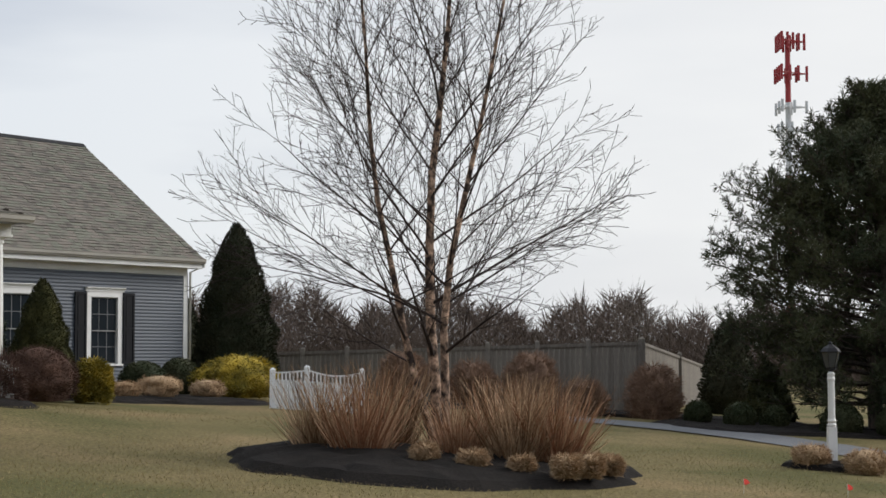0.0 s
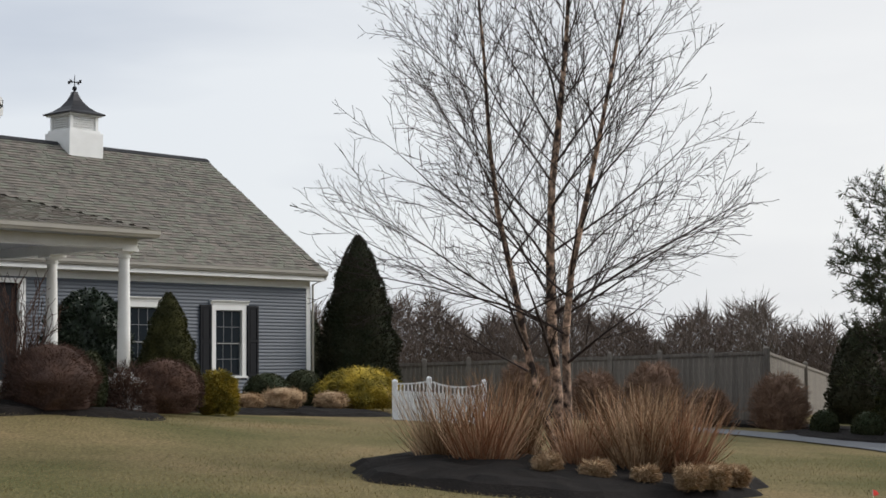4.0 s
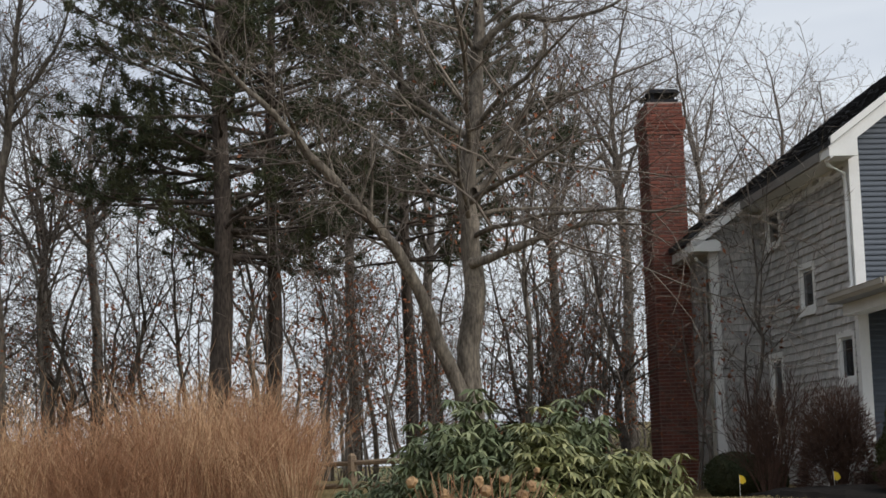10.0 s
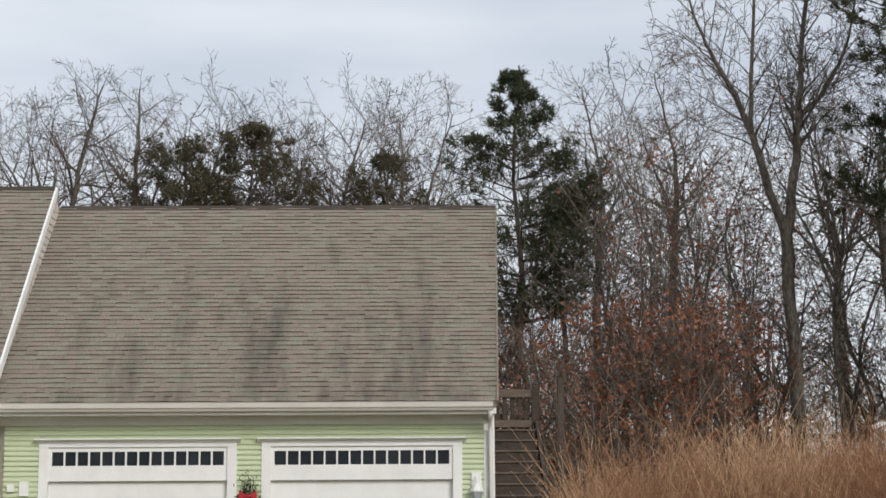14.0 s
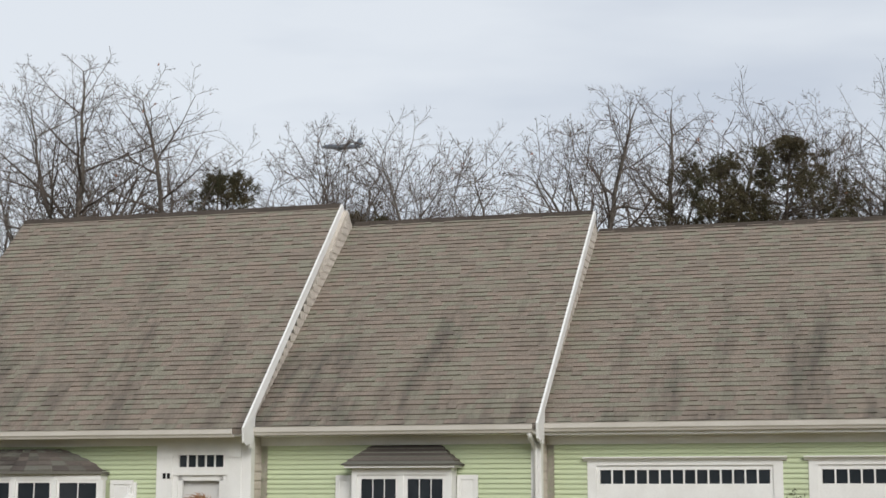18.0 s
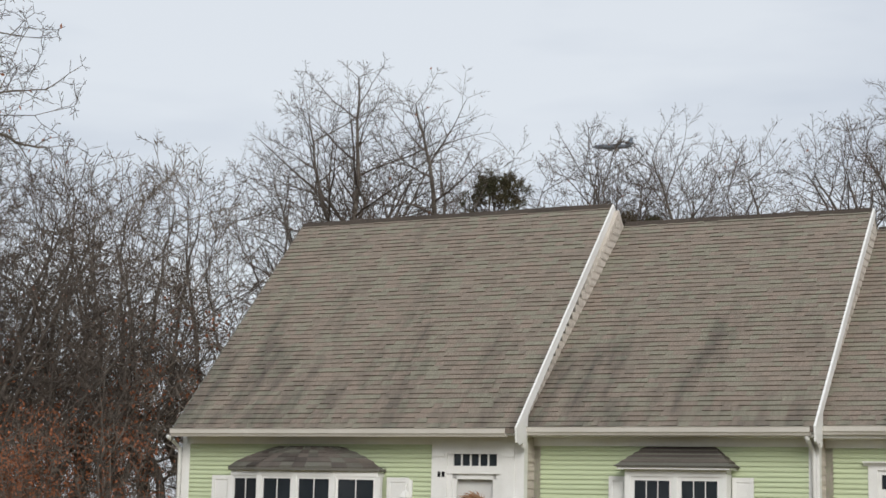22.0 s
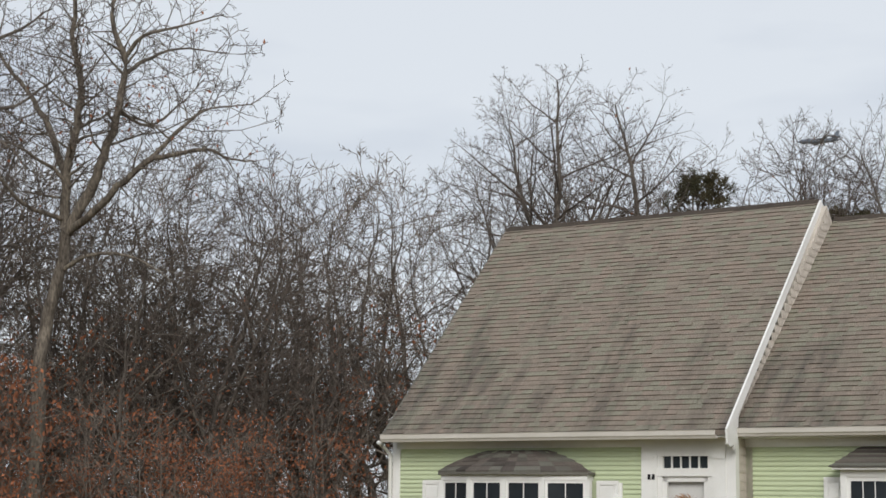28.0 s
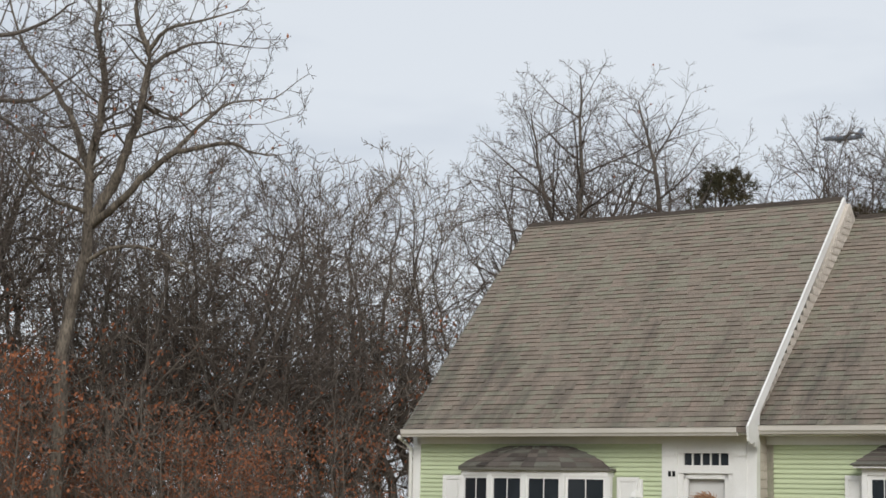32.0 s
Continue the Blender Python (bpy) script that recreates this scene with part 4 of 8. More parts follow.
# ---------------------------------------------------------------- the green house
H2 = pose(-23.481, 3.654, 0, 0, 0, 76.936)
green = thing("house", "long pale green clapboard house with stepped brown roofs", "house", H2)
VM, VC, VG = -0.77, -0.39, 0.0
G0 = -0.25                                    # floor
bow = (-13.30, -10.53)
UN = [  # name, u0, u1, front v, eave z, ridge v, ridge z
    ("main", -14.33, -8.22, VM, 2.76, 3.25, 6.88),
    ("centre", -8.22, -3.90, VC, 2.80, 3.60, 6.60),
    ("garage", -3.90, 3.10, VG, 2.83, 4.00, 6.34)]
GD = [(-3.29, -0.52), (-0.17, 2.66)]          # outer casings of the two garage doors
entry = (-9.73, -8.30)
BAYC = (-6.66, -5.14)
for k, (nm, u0, u1, v, ze, vr, zr) in enumerate(UN):
    m = pose(0, v, 0)
    if nm == "garage":
        hs = [(a + .1, b - .1, G0, 2.18) for a, b in GD]
        sh = [(a, b, G0, 2.36) for a, b in GD]
    elif nm == "main":
        hs = [(entry[0] + .1, entry[1] - .2, G0, 2.53), (bow[0] + .1, bow[1] - .1, 0.75, 2.15)]
        sh = [(entry[0], entry[1] + .1, G0, 2.58), (bow[0], bow[1], 0.6, 2.16)]
    else:
        hs = [(BAYC[0] + .1, BAYC[1] - .1, 0.75, 2.2)]
        sh = [(BAYC[0], BAYC[1], 0.6, 2.24)]
    bm = bmesh.new()
    wall_cells(bm, m, u0, u1 - (0.12 if nm == "garage" else 0), G0, ze, 0.18, hs)
    wl_ = part("front_wall", bm, GREEN, green, "pale green clapboard front wall")
    siding(wl_, m, u0 + 0.12, u1 - 0.13, G0 + 0.15, 2.54, 0.0716, GREEN, sh, proud=0.024)
    # shingled side walls under the stepped gables
    bm = bmesh.new()
    for ue in (u0, u1):
        q = ue - 0.18 if ue == u1 else ue
        prism(bm, [(q, v, G0), (q, 2 * vr - v, G0), (q, 2 * vr - v, ze - .1), (q, vr, zr - .1), (q, v, ze - .1)], (0.18, 0, 0))
    box(bm, u0, u1, 2 * vr - v - .18, 2 * vr - v, G0, ze)
    sw = part("side_wall", bm, SHAKE_TAN, green, "grey shingled side wall")
    sl = (zr - ze) / (vr - v + 0.38)
    if nm != "garage":
        siding(sw, pose(u1, 0, 0, 0, 0, 90), v + 0.02, vr, G0 + .2, zr - .15, 0.13, SHAKE_TAN, name="shingle_course", proud=0.014,
               lo=lambda z: max(v + .02, v - .38 + (z + .17 - ze) / sl), hi=lambda z: min(vr, v + max(1.0, (z - ze + 1.2) / sl)))
    # trim: corner board, frieze, soffit, gutter
    bm = bmesh.new()
    box(bm, u1 - .13, u1 + .022, v - .03, v, G0, 2.66)
    box(bm, u1, u1 + .022, v, v + .1, G0, 2.66)
    part("corner_board", bm, WHITE, green)
    if k == 0:
        part("corner_board", box(bmesh.new(), u0 - .02, u0 + .13, v - .03, v, G0, 2.66), WHITE, green)
    bm = bmesh.new()
    a0, a1 = u0 - (0.28 if k == 0 else 0.0), u1 + (0.05 if nm != "garage" else 0.03)
    a3 = a0 + (0.34 if k == 0 else 0.0)              # eave end of the first verge
    box(bm, a3, a1 - .06, v - .03, v, 2.54, 2.665)
    part("frieze", bm, WHITE, green)
    part("soffit", box(bmesh.new(), a3, a1, v - .35, v, 2.665, 2.69), WHITE, green)
    part("fascia", box(bmesh.new(), a3, a1, v - .38, v - .35, 2.665, 2.80), WHITE, green)
    gutter(green, (a3 - .03, v - .38, ze - .12), (a1 - .05 - (0.1 if k == 0 else 0), v - .38, ze - .12), (0, -1, 0))
    # roof slopes, shingles, rakes, ridge
    rz = Vector((0, vr - (v - .42), zr - ze))
    a2 = a1 + {"garage": 0.27, "main": -0.17, "centre": -0.06}[nm]      # the garage's verge runs out a little towards the ridge
    bm = bmesh.new()
    prism(bm, [(a3, v - .42, ze - .07), (a1, v - .42, ze - .07), (a2, vr, zr - .07), (a0, vr, zr - .07)], (0, 0, 0.07))
    prism(bm, [(a0, vr, zr - .07), (a2, vr, zr - .07), (a1, 2 * vr - v + .42, ze - .07), (a0, 2 * vr - v + .42, ze - .07)], (0, 0, 0.07))
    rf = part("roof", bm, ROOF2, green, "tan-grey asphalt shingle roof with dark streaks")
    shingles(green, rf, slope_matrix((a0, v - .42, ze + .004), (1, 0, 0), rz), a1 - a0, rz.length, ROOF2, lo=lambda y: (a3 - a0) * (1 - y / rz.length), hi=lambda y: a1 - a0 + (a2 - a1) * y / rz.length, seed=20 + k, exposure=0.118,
             pieces=[(r, 1.0, 6.0) for r in range(0, 5)], tab=(0.10, 0.25), under=0.006)
    bm = bmesh.new()
    prism(bm, [(a0, vr - .10, zr - .06), (a0, vr, zr + .035), (a0, vr + .10, zr - .06), (a0, vr, zr)], (a2 - a0, 0, 0))
    part("ridge_cap", bm, RIDGE, green)
    bm = bmesh.new()
    n = Vector((0, -rz.z, rz.y)).normalized()
    lo_, up_ = Vector((a1, v - .44, ze - .02)), Vector((a2, vr, zr - .02))
    if nm == "garage":
        prism(bm, [lo_ + n * 0.042, up_ + n * 0.042, up_ - n * 0.06, lo_ - n * 0.06], (0.03, 0, 0))
    else:                                              # wide rake, sawn off square over the gutter's end
        w_ = 0.085
        prism(bm, [lo_ + n * 0.042, up_ + n * 0.042, up_ - n * w_, Vector((a1, v - .10, ze - .02 + .34 * sl)) - n * w_, Vector((a1, v - .10, ze - .27)), Vector((a1, v - .20, ze - .27)), Vector((a1, v - .22, ze - .20)), Vector((a1, v - .36, ze - .24)), Vector((a1, v - .44, ze - .20))], (0.035, 0, 0))
    part("rake_board", bm, WHITE if nm != "garage" else ROOF2, green)
    if k == 0:
        bm = bmesh.new()
        prism(bm, [Vector((a3 - .03, v - .44, ze)), Vector((a0 - .03, vr, zr)), Vector((a0 - .03, vr, zr - .2)), Vector((a3 - .03, v - .44, ze - .2))], (0.03, 0, 0))
        part("rake_edge", bm, BAYROOF, green)
    hi_u = u0 - 0.05 if k == 0 else u1 - .06
    downspout(green, [(hi_u, v - .42, ze - .12), (hi_u, v - .36, 2.62), (hi_u + .02, v - .08, 2.46), (hi_u + .02, v - .08, 0.2)])

# garage doors
for a, b in GD:
    bm = bmesh.new()
    box(bm, a, b, -.037, .1, 2.235, 2.295)
    ring = [(0, 2.295), (-.05, 2.295), (-.06, 2.315), (-.10, 2.335), (-.12, 2.338), (-.12, 2.355), (0, 2.355)]
    prism(bm, [(a - .06, y, z) for y, z in ring], (b - a + .12, 0, 0))
    gd = part("garage_door", bm, WHITE, green, "white panelled garage door under a row of lights")
    part("door_jamb", box(bmesh.new(), a, a + .13, -.035, .1, G0, 2.235), WHITE, gd)
    part("door_jamb", box(bmesh.new(), b - .13, b, -.035, .1, G0, 2.235), WHITE, gd)
    bm = bmesh.new()
    c, d = a + .13, b - .13
    box(bm, c, d, -.01, .06, 1.76, 1.975)
    box(bm, c, d, -.01, .06, 2.17, 2.235)
    box(bm, c, c + .05, -.01, .06, 1.975, 2.17)
    box(bm, d - .05, d, -.01, .06, 1.975, 2.17)
    for k in range(1, 14):
        x = c + .05 + (d - c - .1) * k / 14
        box(bm, x - .012, x + .012, -.01, .03, 1.975, 2.17)
    part("transom_frame", bm, WHITE, gd)
    for k in range(14):
        x = c + .05 + (d - c - .1) * k / 14
        w = (d - c - .1) / 14
        part("pane", box(bmesh.new(), x + .012, x + w - .012, .012, .018, 1.975, 2.17), GLASS, gd)
    for r in range(4):
        z0 = G0 + .01 + r * 0.5
        bm = bmesh.new()
        box(bm, c, d, .06, .10, z0, z0 + .495)
        for q in range(8):
            x = c + .05 + (d - c - .1) * q / 8
            prism(bm, [(x + .03, .06, z0 + .07), (x + (d - c - .1) / 8 - .03, .06, z0 + .07), (x + (d - c - .1) / 8 - .03, .06, z0 + .43), (x + .03, .06, z0 + .43)], (0, -.008, 0))
        part("door_panel", bm, WHITE, gd)

# entry with pilasters, transom lights and storm door
bm = bmesh.new()
a, b = entry
v = VM
box(bm, a, a + .26, v - .05, v, G0, 2.5)
box(bm, b - .27, b - .05, v - .05, v, G0, 2.5)
box(bm, a, b - .05, v - .045, v, 2.46, 2.56)
box(bm, a + .26, b - .27, v - .04, v + .1, 2.40, 2.46)
box(bm, a + .26, b - .27, v - .04, v + .1, 2.10, 2.22)
for x in (a + .02, b - .25):
    box(bm, x, x + .2, v - .07, v - .05, 2.36, 2.40)
box(bm, a + .26, a + .34, v - .02, v + .1, G0, 2.42)
box(bm, b - .35, b - .27, v - .02, v + .1, G0, 2.42)
en = part("entry_door", bm, WHITE, green, "white entry door with pilasters and transom lights")
c, d = a + .34, b - .35
for k in range(5):
    x = c + (d - c) * k / 5
    part("pane", box(bmesh.new(), x + .01, x + (d - c) / 5 - .01, v + .02, v + .026, 2.22, 2.40), GLASS, en)
    part("glazing_bar", box(bmesh.new(), x - .01, x + .01, v - .01, v + .03, 2.22, 2.40), WHITE, en)
bm = bmesh.new()
box(bm, c, c + .07, v, v + .04, G0, 2.10)
box(bm, d - .07, d, v, v + .04, G0, 2.10)
box(bm, c, d, v, v + .04, 2.02, 2.10)
part("storm_door", bm, WHITE, en)
part("inner_door", box(bmesh.new(), c, d, v + .1, v + .14, G0, 2.10), BLIND, en)

# bow window: five lights on an arc, with a low shingled roof
NB = 4
cx = (bow[0] + bow[1]) / 2
hw = (bow[1] - bow[0]) / 2
pts = []
for k in range(NB + 1):
    q = -1 + 2 * k / NB
    pts.append((cx + hw * q * 0.97, VM - 0.42 * math.sqrt(max(0.0, 1 - (q * 0.93) ** 2)) - 0.03))
bm = bmesh.new()
prism(bm, [(x, y - .03, 0.62) for x, y in pts] + [(pts[-1][0], VM, 0.62), (pts[0][0], VM, 0.62)], (0, 0, 0.16))
prism(bm, [(x, y - .03, 2.03) for x, y in pts] + [(pts[-1][0], VM, 2.03), (pts[0][0], VM, 2.03)], (0, 0, 0.13))
bw = part("bow_window", bm, WHITE, green, "white five-light bow window")
for k in range(NB + 1):
    x, y = pts[k]
    part("mullion", box(bmesh.new(), x - .04, x + .04, y - .03, y + .06, .78, 2.03), WHITE, bw)
for (x0, y0), (x1, y1) in zip(pts, pts[1:]):
    ang = math.degrees(math.atan2(y1 - y0, x1 - x0))
    L = math.hypot(x1 - x0, y1 - y0)
    m = pose(x0, y0, 0, 0, 0, ang)
    bm = bmesh.new()
    for p, q in ((.04, .075), (L - .075, L - .04)):
        box(bm, p, q, -.01, .03, .78, 2.03, m)
    box(bm, .075, L - .075, -.01, .03, .78, .83, m)
    box(bm, .075, L - .075, -.01, .03, 1.985, 2.03, m)
    box(bm, L / 2 - .007, L / 2 + .007, 0, .025, .83, 1.985, m)
    for z in (1.21, 1.59):
        box(bm, .075, L - .075, 0.001, .024, z - .007, z + .007, m)
    part("sash", bm, WHITE, bw)
    part("pane", box(bmesh.new(), .07, L - .07, .01, .015, .82, 1.99, m), GLASS, bw)
top = [(x, y) for x, y in pts]
V, F = [], []
n = 5
for r in range(n + 1):
    q = r / n
    for k, (x, y) in enumerate(pts):
        e = 1 - 0.60 * q ** 1.25
        out = 1.22 - 0.95 * q
        V.append((cx + (x - cx) * (1.03 * e), VM + (y - VM) * out - .02, 2.16 + 0.36 * q ** .8 - (0.02 if r else 0)))
    for k in range(NB):
        if r < n:
            i = r * (NB + 1) + k
            F.append((i, i + 1, i + NB + 2, i + NB + 1))
# shingled in separate steps
bm = bmesh.new()
for f in F:
    a4 = [Vector(V[i]) for i in f]
    for s_ in range(3):
        p0, p1 = a4[0].lerp(a4[1], s_ / 3), a4[0].lerp(a4[1], (s_ + 1) / 3)
        q0, q1 = a4[3].lerp(a4[2], s_ / 3), a4[3].lerp(a4[2], (s_ + 1) / 3)
        up = Vector((0, -.25, 1)).normalized()
        lift = 0.012 + 0.008 * ((s_ * 7 + f[0] * 3) % 3)
        vs = [bm.verts.new(c) for c in (p0 + up * lift, p1 + up * lift, q1 + up * .004, q0 + up * .004, p0 - up * .02, p1 - up * .02)]
        bm.faces.new((vs[0], vs[1], vs[2], vs[3]))
        bm.faces.new((vs[4], vs[5], vs[1], vs[0]))
part("bow_roof", bm, BAYROOF, bw, "low curved dark shingle roof", kind="stuff")
bm = bmesh.new()
prism(bm, [(V[k][0], V[k][1], V[k][2] - .045) for k in range(NB + 1)] + [(V[NB][0], VM, 2.115), (V[0][0], VM, 2.115)], (0, 0, 0.04))
for k in range(NB):
    i = n * (NB + 1) + k
prism(bm, [(V[0][0], VM, 2.14), (V[NB][0], VM, 2.14), (V[-1][0], VM, 2.47), (V[n * (NB + 1)][0], VM, 2.47)], (0, -0.08, 0))
part("bow_fascia", bm, BAYROOF, bw)
for a in (bow[0] - .42, bow[1] + .04):
    shutter(green, pose(0, VM, 0), a, a + .38, .62, 2.03, WHITE)

# box bay on the centre part with a hipped roof
v = VC
a, b = BAYC
d = 0.28
bm = bmesh.new()
box(bm, a, b, v - d, v, .62, .76)
box(bm, a, b, v - d, v, 2.10, 2.20)
for x, w_ in ((a, .08), (b - .08, .08), ((a + b) / 2 - .03, .06)):
    box(bm, x, x + w_, v - d, v, .76, 2.10)
bay = part("bay_window", bm, WHITE, green, "white boxed bay window with twin casements")
for p, q in ((a + .08, (a + b) / 2 - .03), ((a + b) / 2 + .03, b - .08)):
    bm = bmesh.new()
    for s0, s1 in ((p, p + .06), (q - .06, q)):
        box(bm, s0, s1, v - d + .02, v - d + .06, .76, 2.10)
    box(bm, p + .06, q - .06, v - d + .02, v - d + .06, .76, .82)
    box(bm, p + .06, q - .06, v - d + .02, v - d + .06, 2.04, 2.10)
    for s_ in (1, 2):
        x = p + .06 + (q - p - .12) * s_ / 3
        box(bm, x - .006, x + .006, v - d + .03, v - d + .05, .82, 2.04)
    for z in (1.12, 1.43, 1.74):
        box(bm, p + .06, q - .06, v - d + .031, v - d + .049, z - .008, z + .008)
    part("sash", bm, WHITE, bay)
    part("pane", box(bmesh.new(), p + .05, q - .05, v - d + .036, v - d + .042, .81, 2.05), GLASS, bay)
bm = bmesh.new()
box(bm, a - .08, b + .08, v - d - .12, v, 2.20, 2.235)
part("bay_soffit", bm, WHITE, bay)
low = [(a - .12, v - d - .15), (b + .12, v - d - .15), (b + .12, v), (a - .12, v)]
bm = bmesh.new()
for r in range(5):
    q0, q1 = r / 5, (r + 1) / 5
    lo4 = (a - .12 + .36 * q0, b + .12 - .36 * q0, v - d - .15 + (d + .1) * q0, 2.235 + .30 * q0)
    hi4 = (a - .12 + .36 * q1, b + .12 - .36 * q1, v - d - .15 + (d + .1) * q1, 2.235 + .30 * q1)
    prism(bm, [(lo4[0], v, lo4[3]), (lo4[0], lo4[2], lo4[3]), (lo4[1], lo4[2], lo4[3]), (lo4[1], v, lo4[3])], (0, 0, .018))
    vs = [bm.verts.new(c) for c in ((lo4[0], lo4[2], lo4[3] + .018), (lo4[1], lo4[2], lo4[3] + .018), (hi4[1], hi4[2], hi4[3]), (hi4[0], hi4[2], hi4[3]), (lo4[0], v, lo4[3] + .018), (lo4[1], v, lo4[3] + .018), (hi4[1], v, hi4[3]), (hi4[0], v, hi4[3]))]
    for f in ((0, 1, 2, 3), (4, 0, 3, 7), (1, 5, 6, 2)):
        bm.faces.new([vs[i] for i in f])
part("bay_roof", bm, BAYROOF, bay, "dark brown hipped shingle bay roof", kind="stuff")
for x in (a - .33, b + .02):
    shutter(green, pose(0, VC, 0), x, x + .31, .62, 2.10, WHITE)

# ---------------------------------------------------------------- plants: materials and growth
BARK = mat("grey_brown_bark", (0.165, 0.143, 0.122), 0.9, (0.062, 0.053, 0.046), 6, 0.7, 30, 0.5, 0.9, stretch=(1, 1, 0.25), spec=0.15)
BARK_PALE = mat("pale_lichened_bark", (0.215, 0.185, 0.150), 0.9, (0.070, 0.060, 0.051), 7, 0.8, 30, 0.5, 0.9, stretch=(1, 1, 0.3), spec=0.15)
TWIG = mat("brown_grey_twigs", (0.175, 0.146, 0.125), 0.9, (0.085, 0.071, 0.061), 2, 0.6, 20, 0.3, 0.0, per_piece=0.6, spec=0.1)
TWIG_PALE = mat("pale_grey_twigs", (0.26, 0.220, 0.186), 0.9, (0.12, 0.102, 0.087), 2, 0.6, 20, 0.3, 0.0, per_piece=0.6, spec=0.1)
BIRCH = mat("peeling_river_birch_bark", (0.62, 0.42, 0.30), 0.85, (0.045, 0.033, 0.028), 9, 1.0, 26, 0.6, 0.9, per_piece=.12, stretch=(1, 1, 0.8), spec=0.2)
BIRCH_TWIG = mat("dark_birch_twigs", (0.062, 0.046, 0.040), 0.85, (0.035, 0.027, 0.024), 3, 0.6, 30, 0.3, 0.0, per_piece=0.4, spec=0.15)
PINE_BARK = mat("dark_pine_bark", (0.115, 0.093, 0.078), 0.95, (0.05, 0.042, 0.036), 5, 0.7, 25, 0.5, 1.0, stretch=(1, 1, 0.3), spec=0.1)
NEEDLE = mat("dark_pine_needles", (0.036, 0.052, 0.030), 0.7, (0.075, 0.078, 0.036), 0.7, 0.8, 20, 0.3, 0.0, per_piece=0.5, spec=0.2)
NEEDLE_OLD = mat("dull_pine_needles", (0.058, 0.062, 0.034), 0.7, (0.085, 0.066, 0.035), 0.7, 0.8, 20, 0.3, 0.0, per_piece=0.6, spec=0.2)
ARBOR = mat("dark_arborvitae_foliage", (0.020, 0.030, 0.014), 0.85, (0.038, 0.036, 0.019), 2, 0.6, 30, 0.3, 0.0, per_piece=0.6, spec=0.2)
SPRUCE = mat("olive_dwarf_spruce_foliage", (0.082, 0.078, 0.024), 0.85, (0.026, 0.031, 0.012), 2.5, 0.6, 30, 0.3, 0.0, per_piece=0.7, spec=0.2)
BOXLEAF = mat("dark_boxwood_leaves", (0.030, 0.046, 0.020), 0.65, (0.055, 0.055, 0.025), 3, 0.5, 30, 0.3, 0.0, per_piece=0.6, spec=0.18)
HOLLY = mat("glossy_holly_leaves", (0.016, 0.027, 0.016), 0.45, (0.026, 0.038, 0.02), 3, 0.5, 30, 0.3, 0.0, per_piece=0.6, spec=0.25)
GOLD = mat("golden_cypress_foliage", (0.56, 0.40, 0.05), 0.8, (0.17, 0.145, 0.03), 3, 0.7, 30, 0.3, 0.0, per_piece=0.7, spec=0.2)
RHODO = mat("rhododendron_leaves", (0.42, 0.40, 0.18), 0.45, (0.15, 0.165, 0.065), 3, 0.6, 30, 0.2, 0.0, per_piece=0.9, spec=0.4)
REDTWIG = mat("red_brown_bare_twigs", (0.130, 0.074, 0.054), 0.85, (0.075, 0.047, 0.038), 3, 0.6, 30, 0.3, 0.0, per_piece=0.7, spec=0.15)
RUST = mat("rust_brown_dead_leaves", (0.44, 0.170, 0.085), 0.85, (0.22, 0.09, 0.05), 1.2, 0.7, 20, 0.3, 0.0, per_piece=0.8, spec=0.15)
STRAW = mat("tan_dead_grass", (0.70, 0.50, 0.32), 0.85, (0.20, 0.115, 0.06), 2, 0.7, 30, 0.3, 0.0, per_piece=0.9, spec=0.15)
STRAW_RED = mat("rust_dead_grass", (0.63, 0.43, 0.27), 0.85, (0.28, 0.13, 0.070), 0.3, 0.75, 30, 0.3, 0.0, per_piece=0.7, spec=0.15)
TUFT = mat("pale_cut_grass_tuft", (0.60, 0.44, 0.28), 0.9, (0.34, 0.225, 0.13), 3, 0.7, 30, 0.3, 0.0, per_piece=0.8, spec=0.1)
BRUSH = mat("rust_tan_dead_stems", (0.73, 0.50, 0.30), 0.85, (0.32, 0.165, 0.095), 0.5, 0.7, 30, 0.3, 0.0, per_piece=0.8, spec=0.15)
FARTWIG = mat("dull_brown_far_twigs", (0.150, 0.116, 0.097), 0.95, (0.085, 0.067, 0.057), 2, 0.6, 20, 0.3, 0.0, per_piece=0.5, spec=0.05)
LAWNBLADE = mat("lawn_blades", (0.16, 0.165, 0.06), 0.8, (0.34, 0.27, 0.14), 0.35, 0.9, 20, 0.3, 0.0, per_piece=0.7, spec=0.15)
UP = Vector((0, 0, 1))


def spot(az, d):
    """The place at heading az (degrees to the left of +y) and distance d, on the ground."""
    x, y = -math.sin(radians(az)) * d, math.cos(radians(az)) * d
    return Vector((x, y, lawn_z(x, y)))


def rv(rng):
    return Vector((rng.uniform(-1, 1), rng.uniform(-1, 1), rng.uniform(-1, 1)))


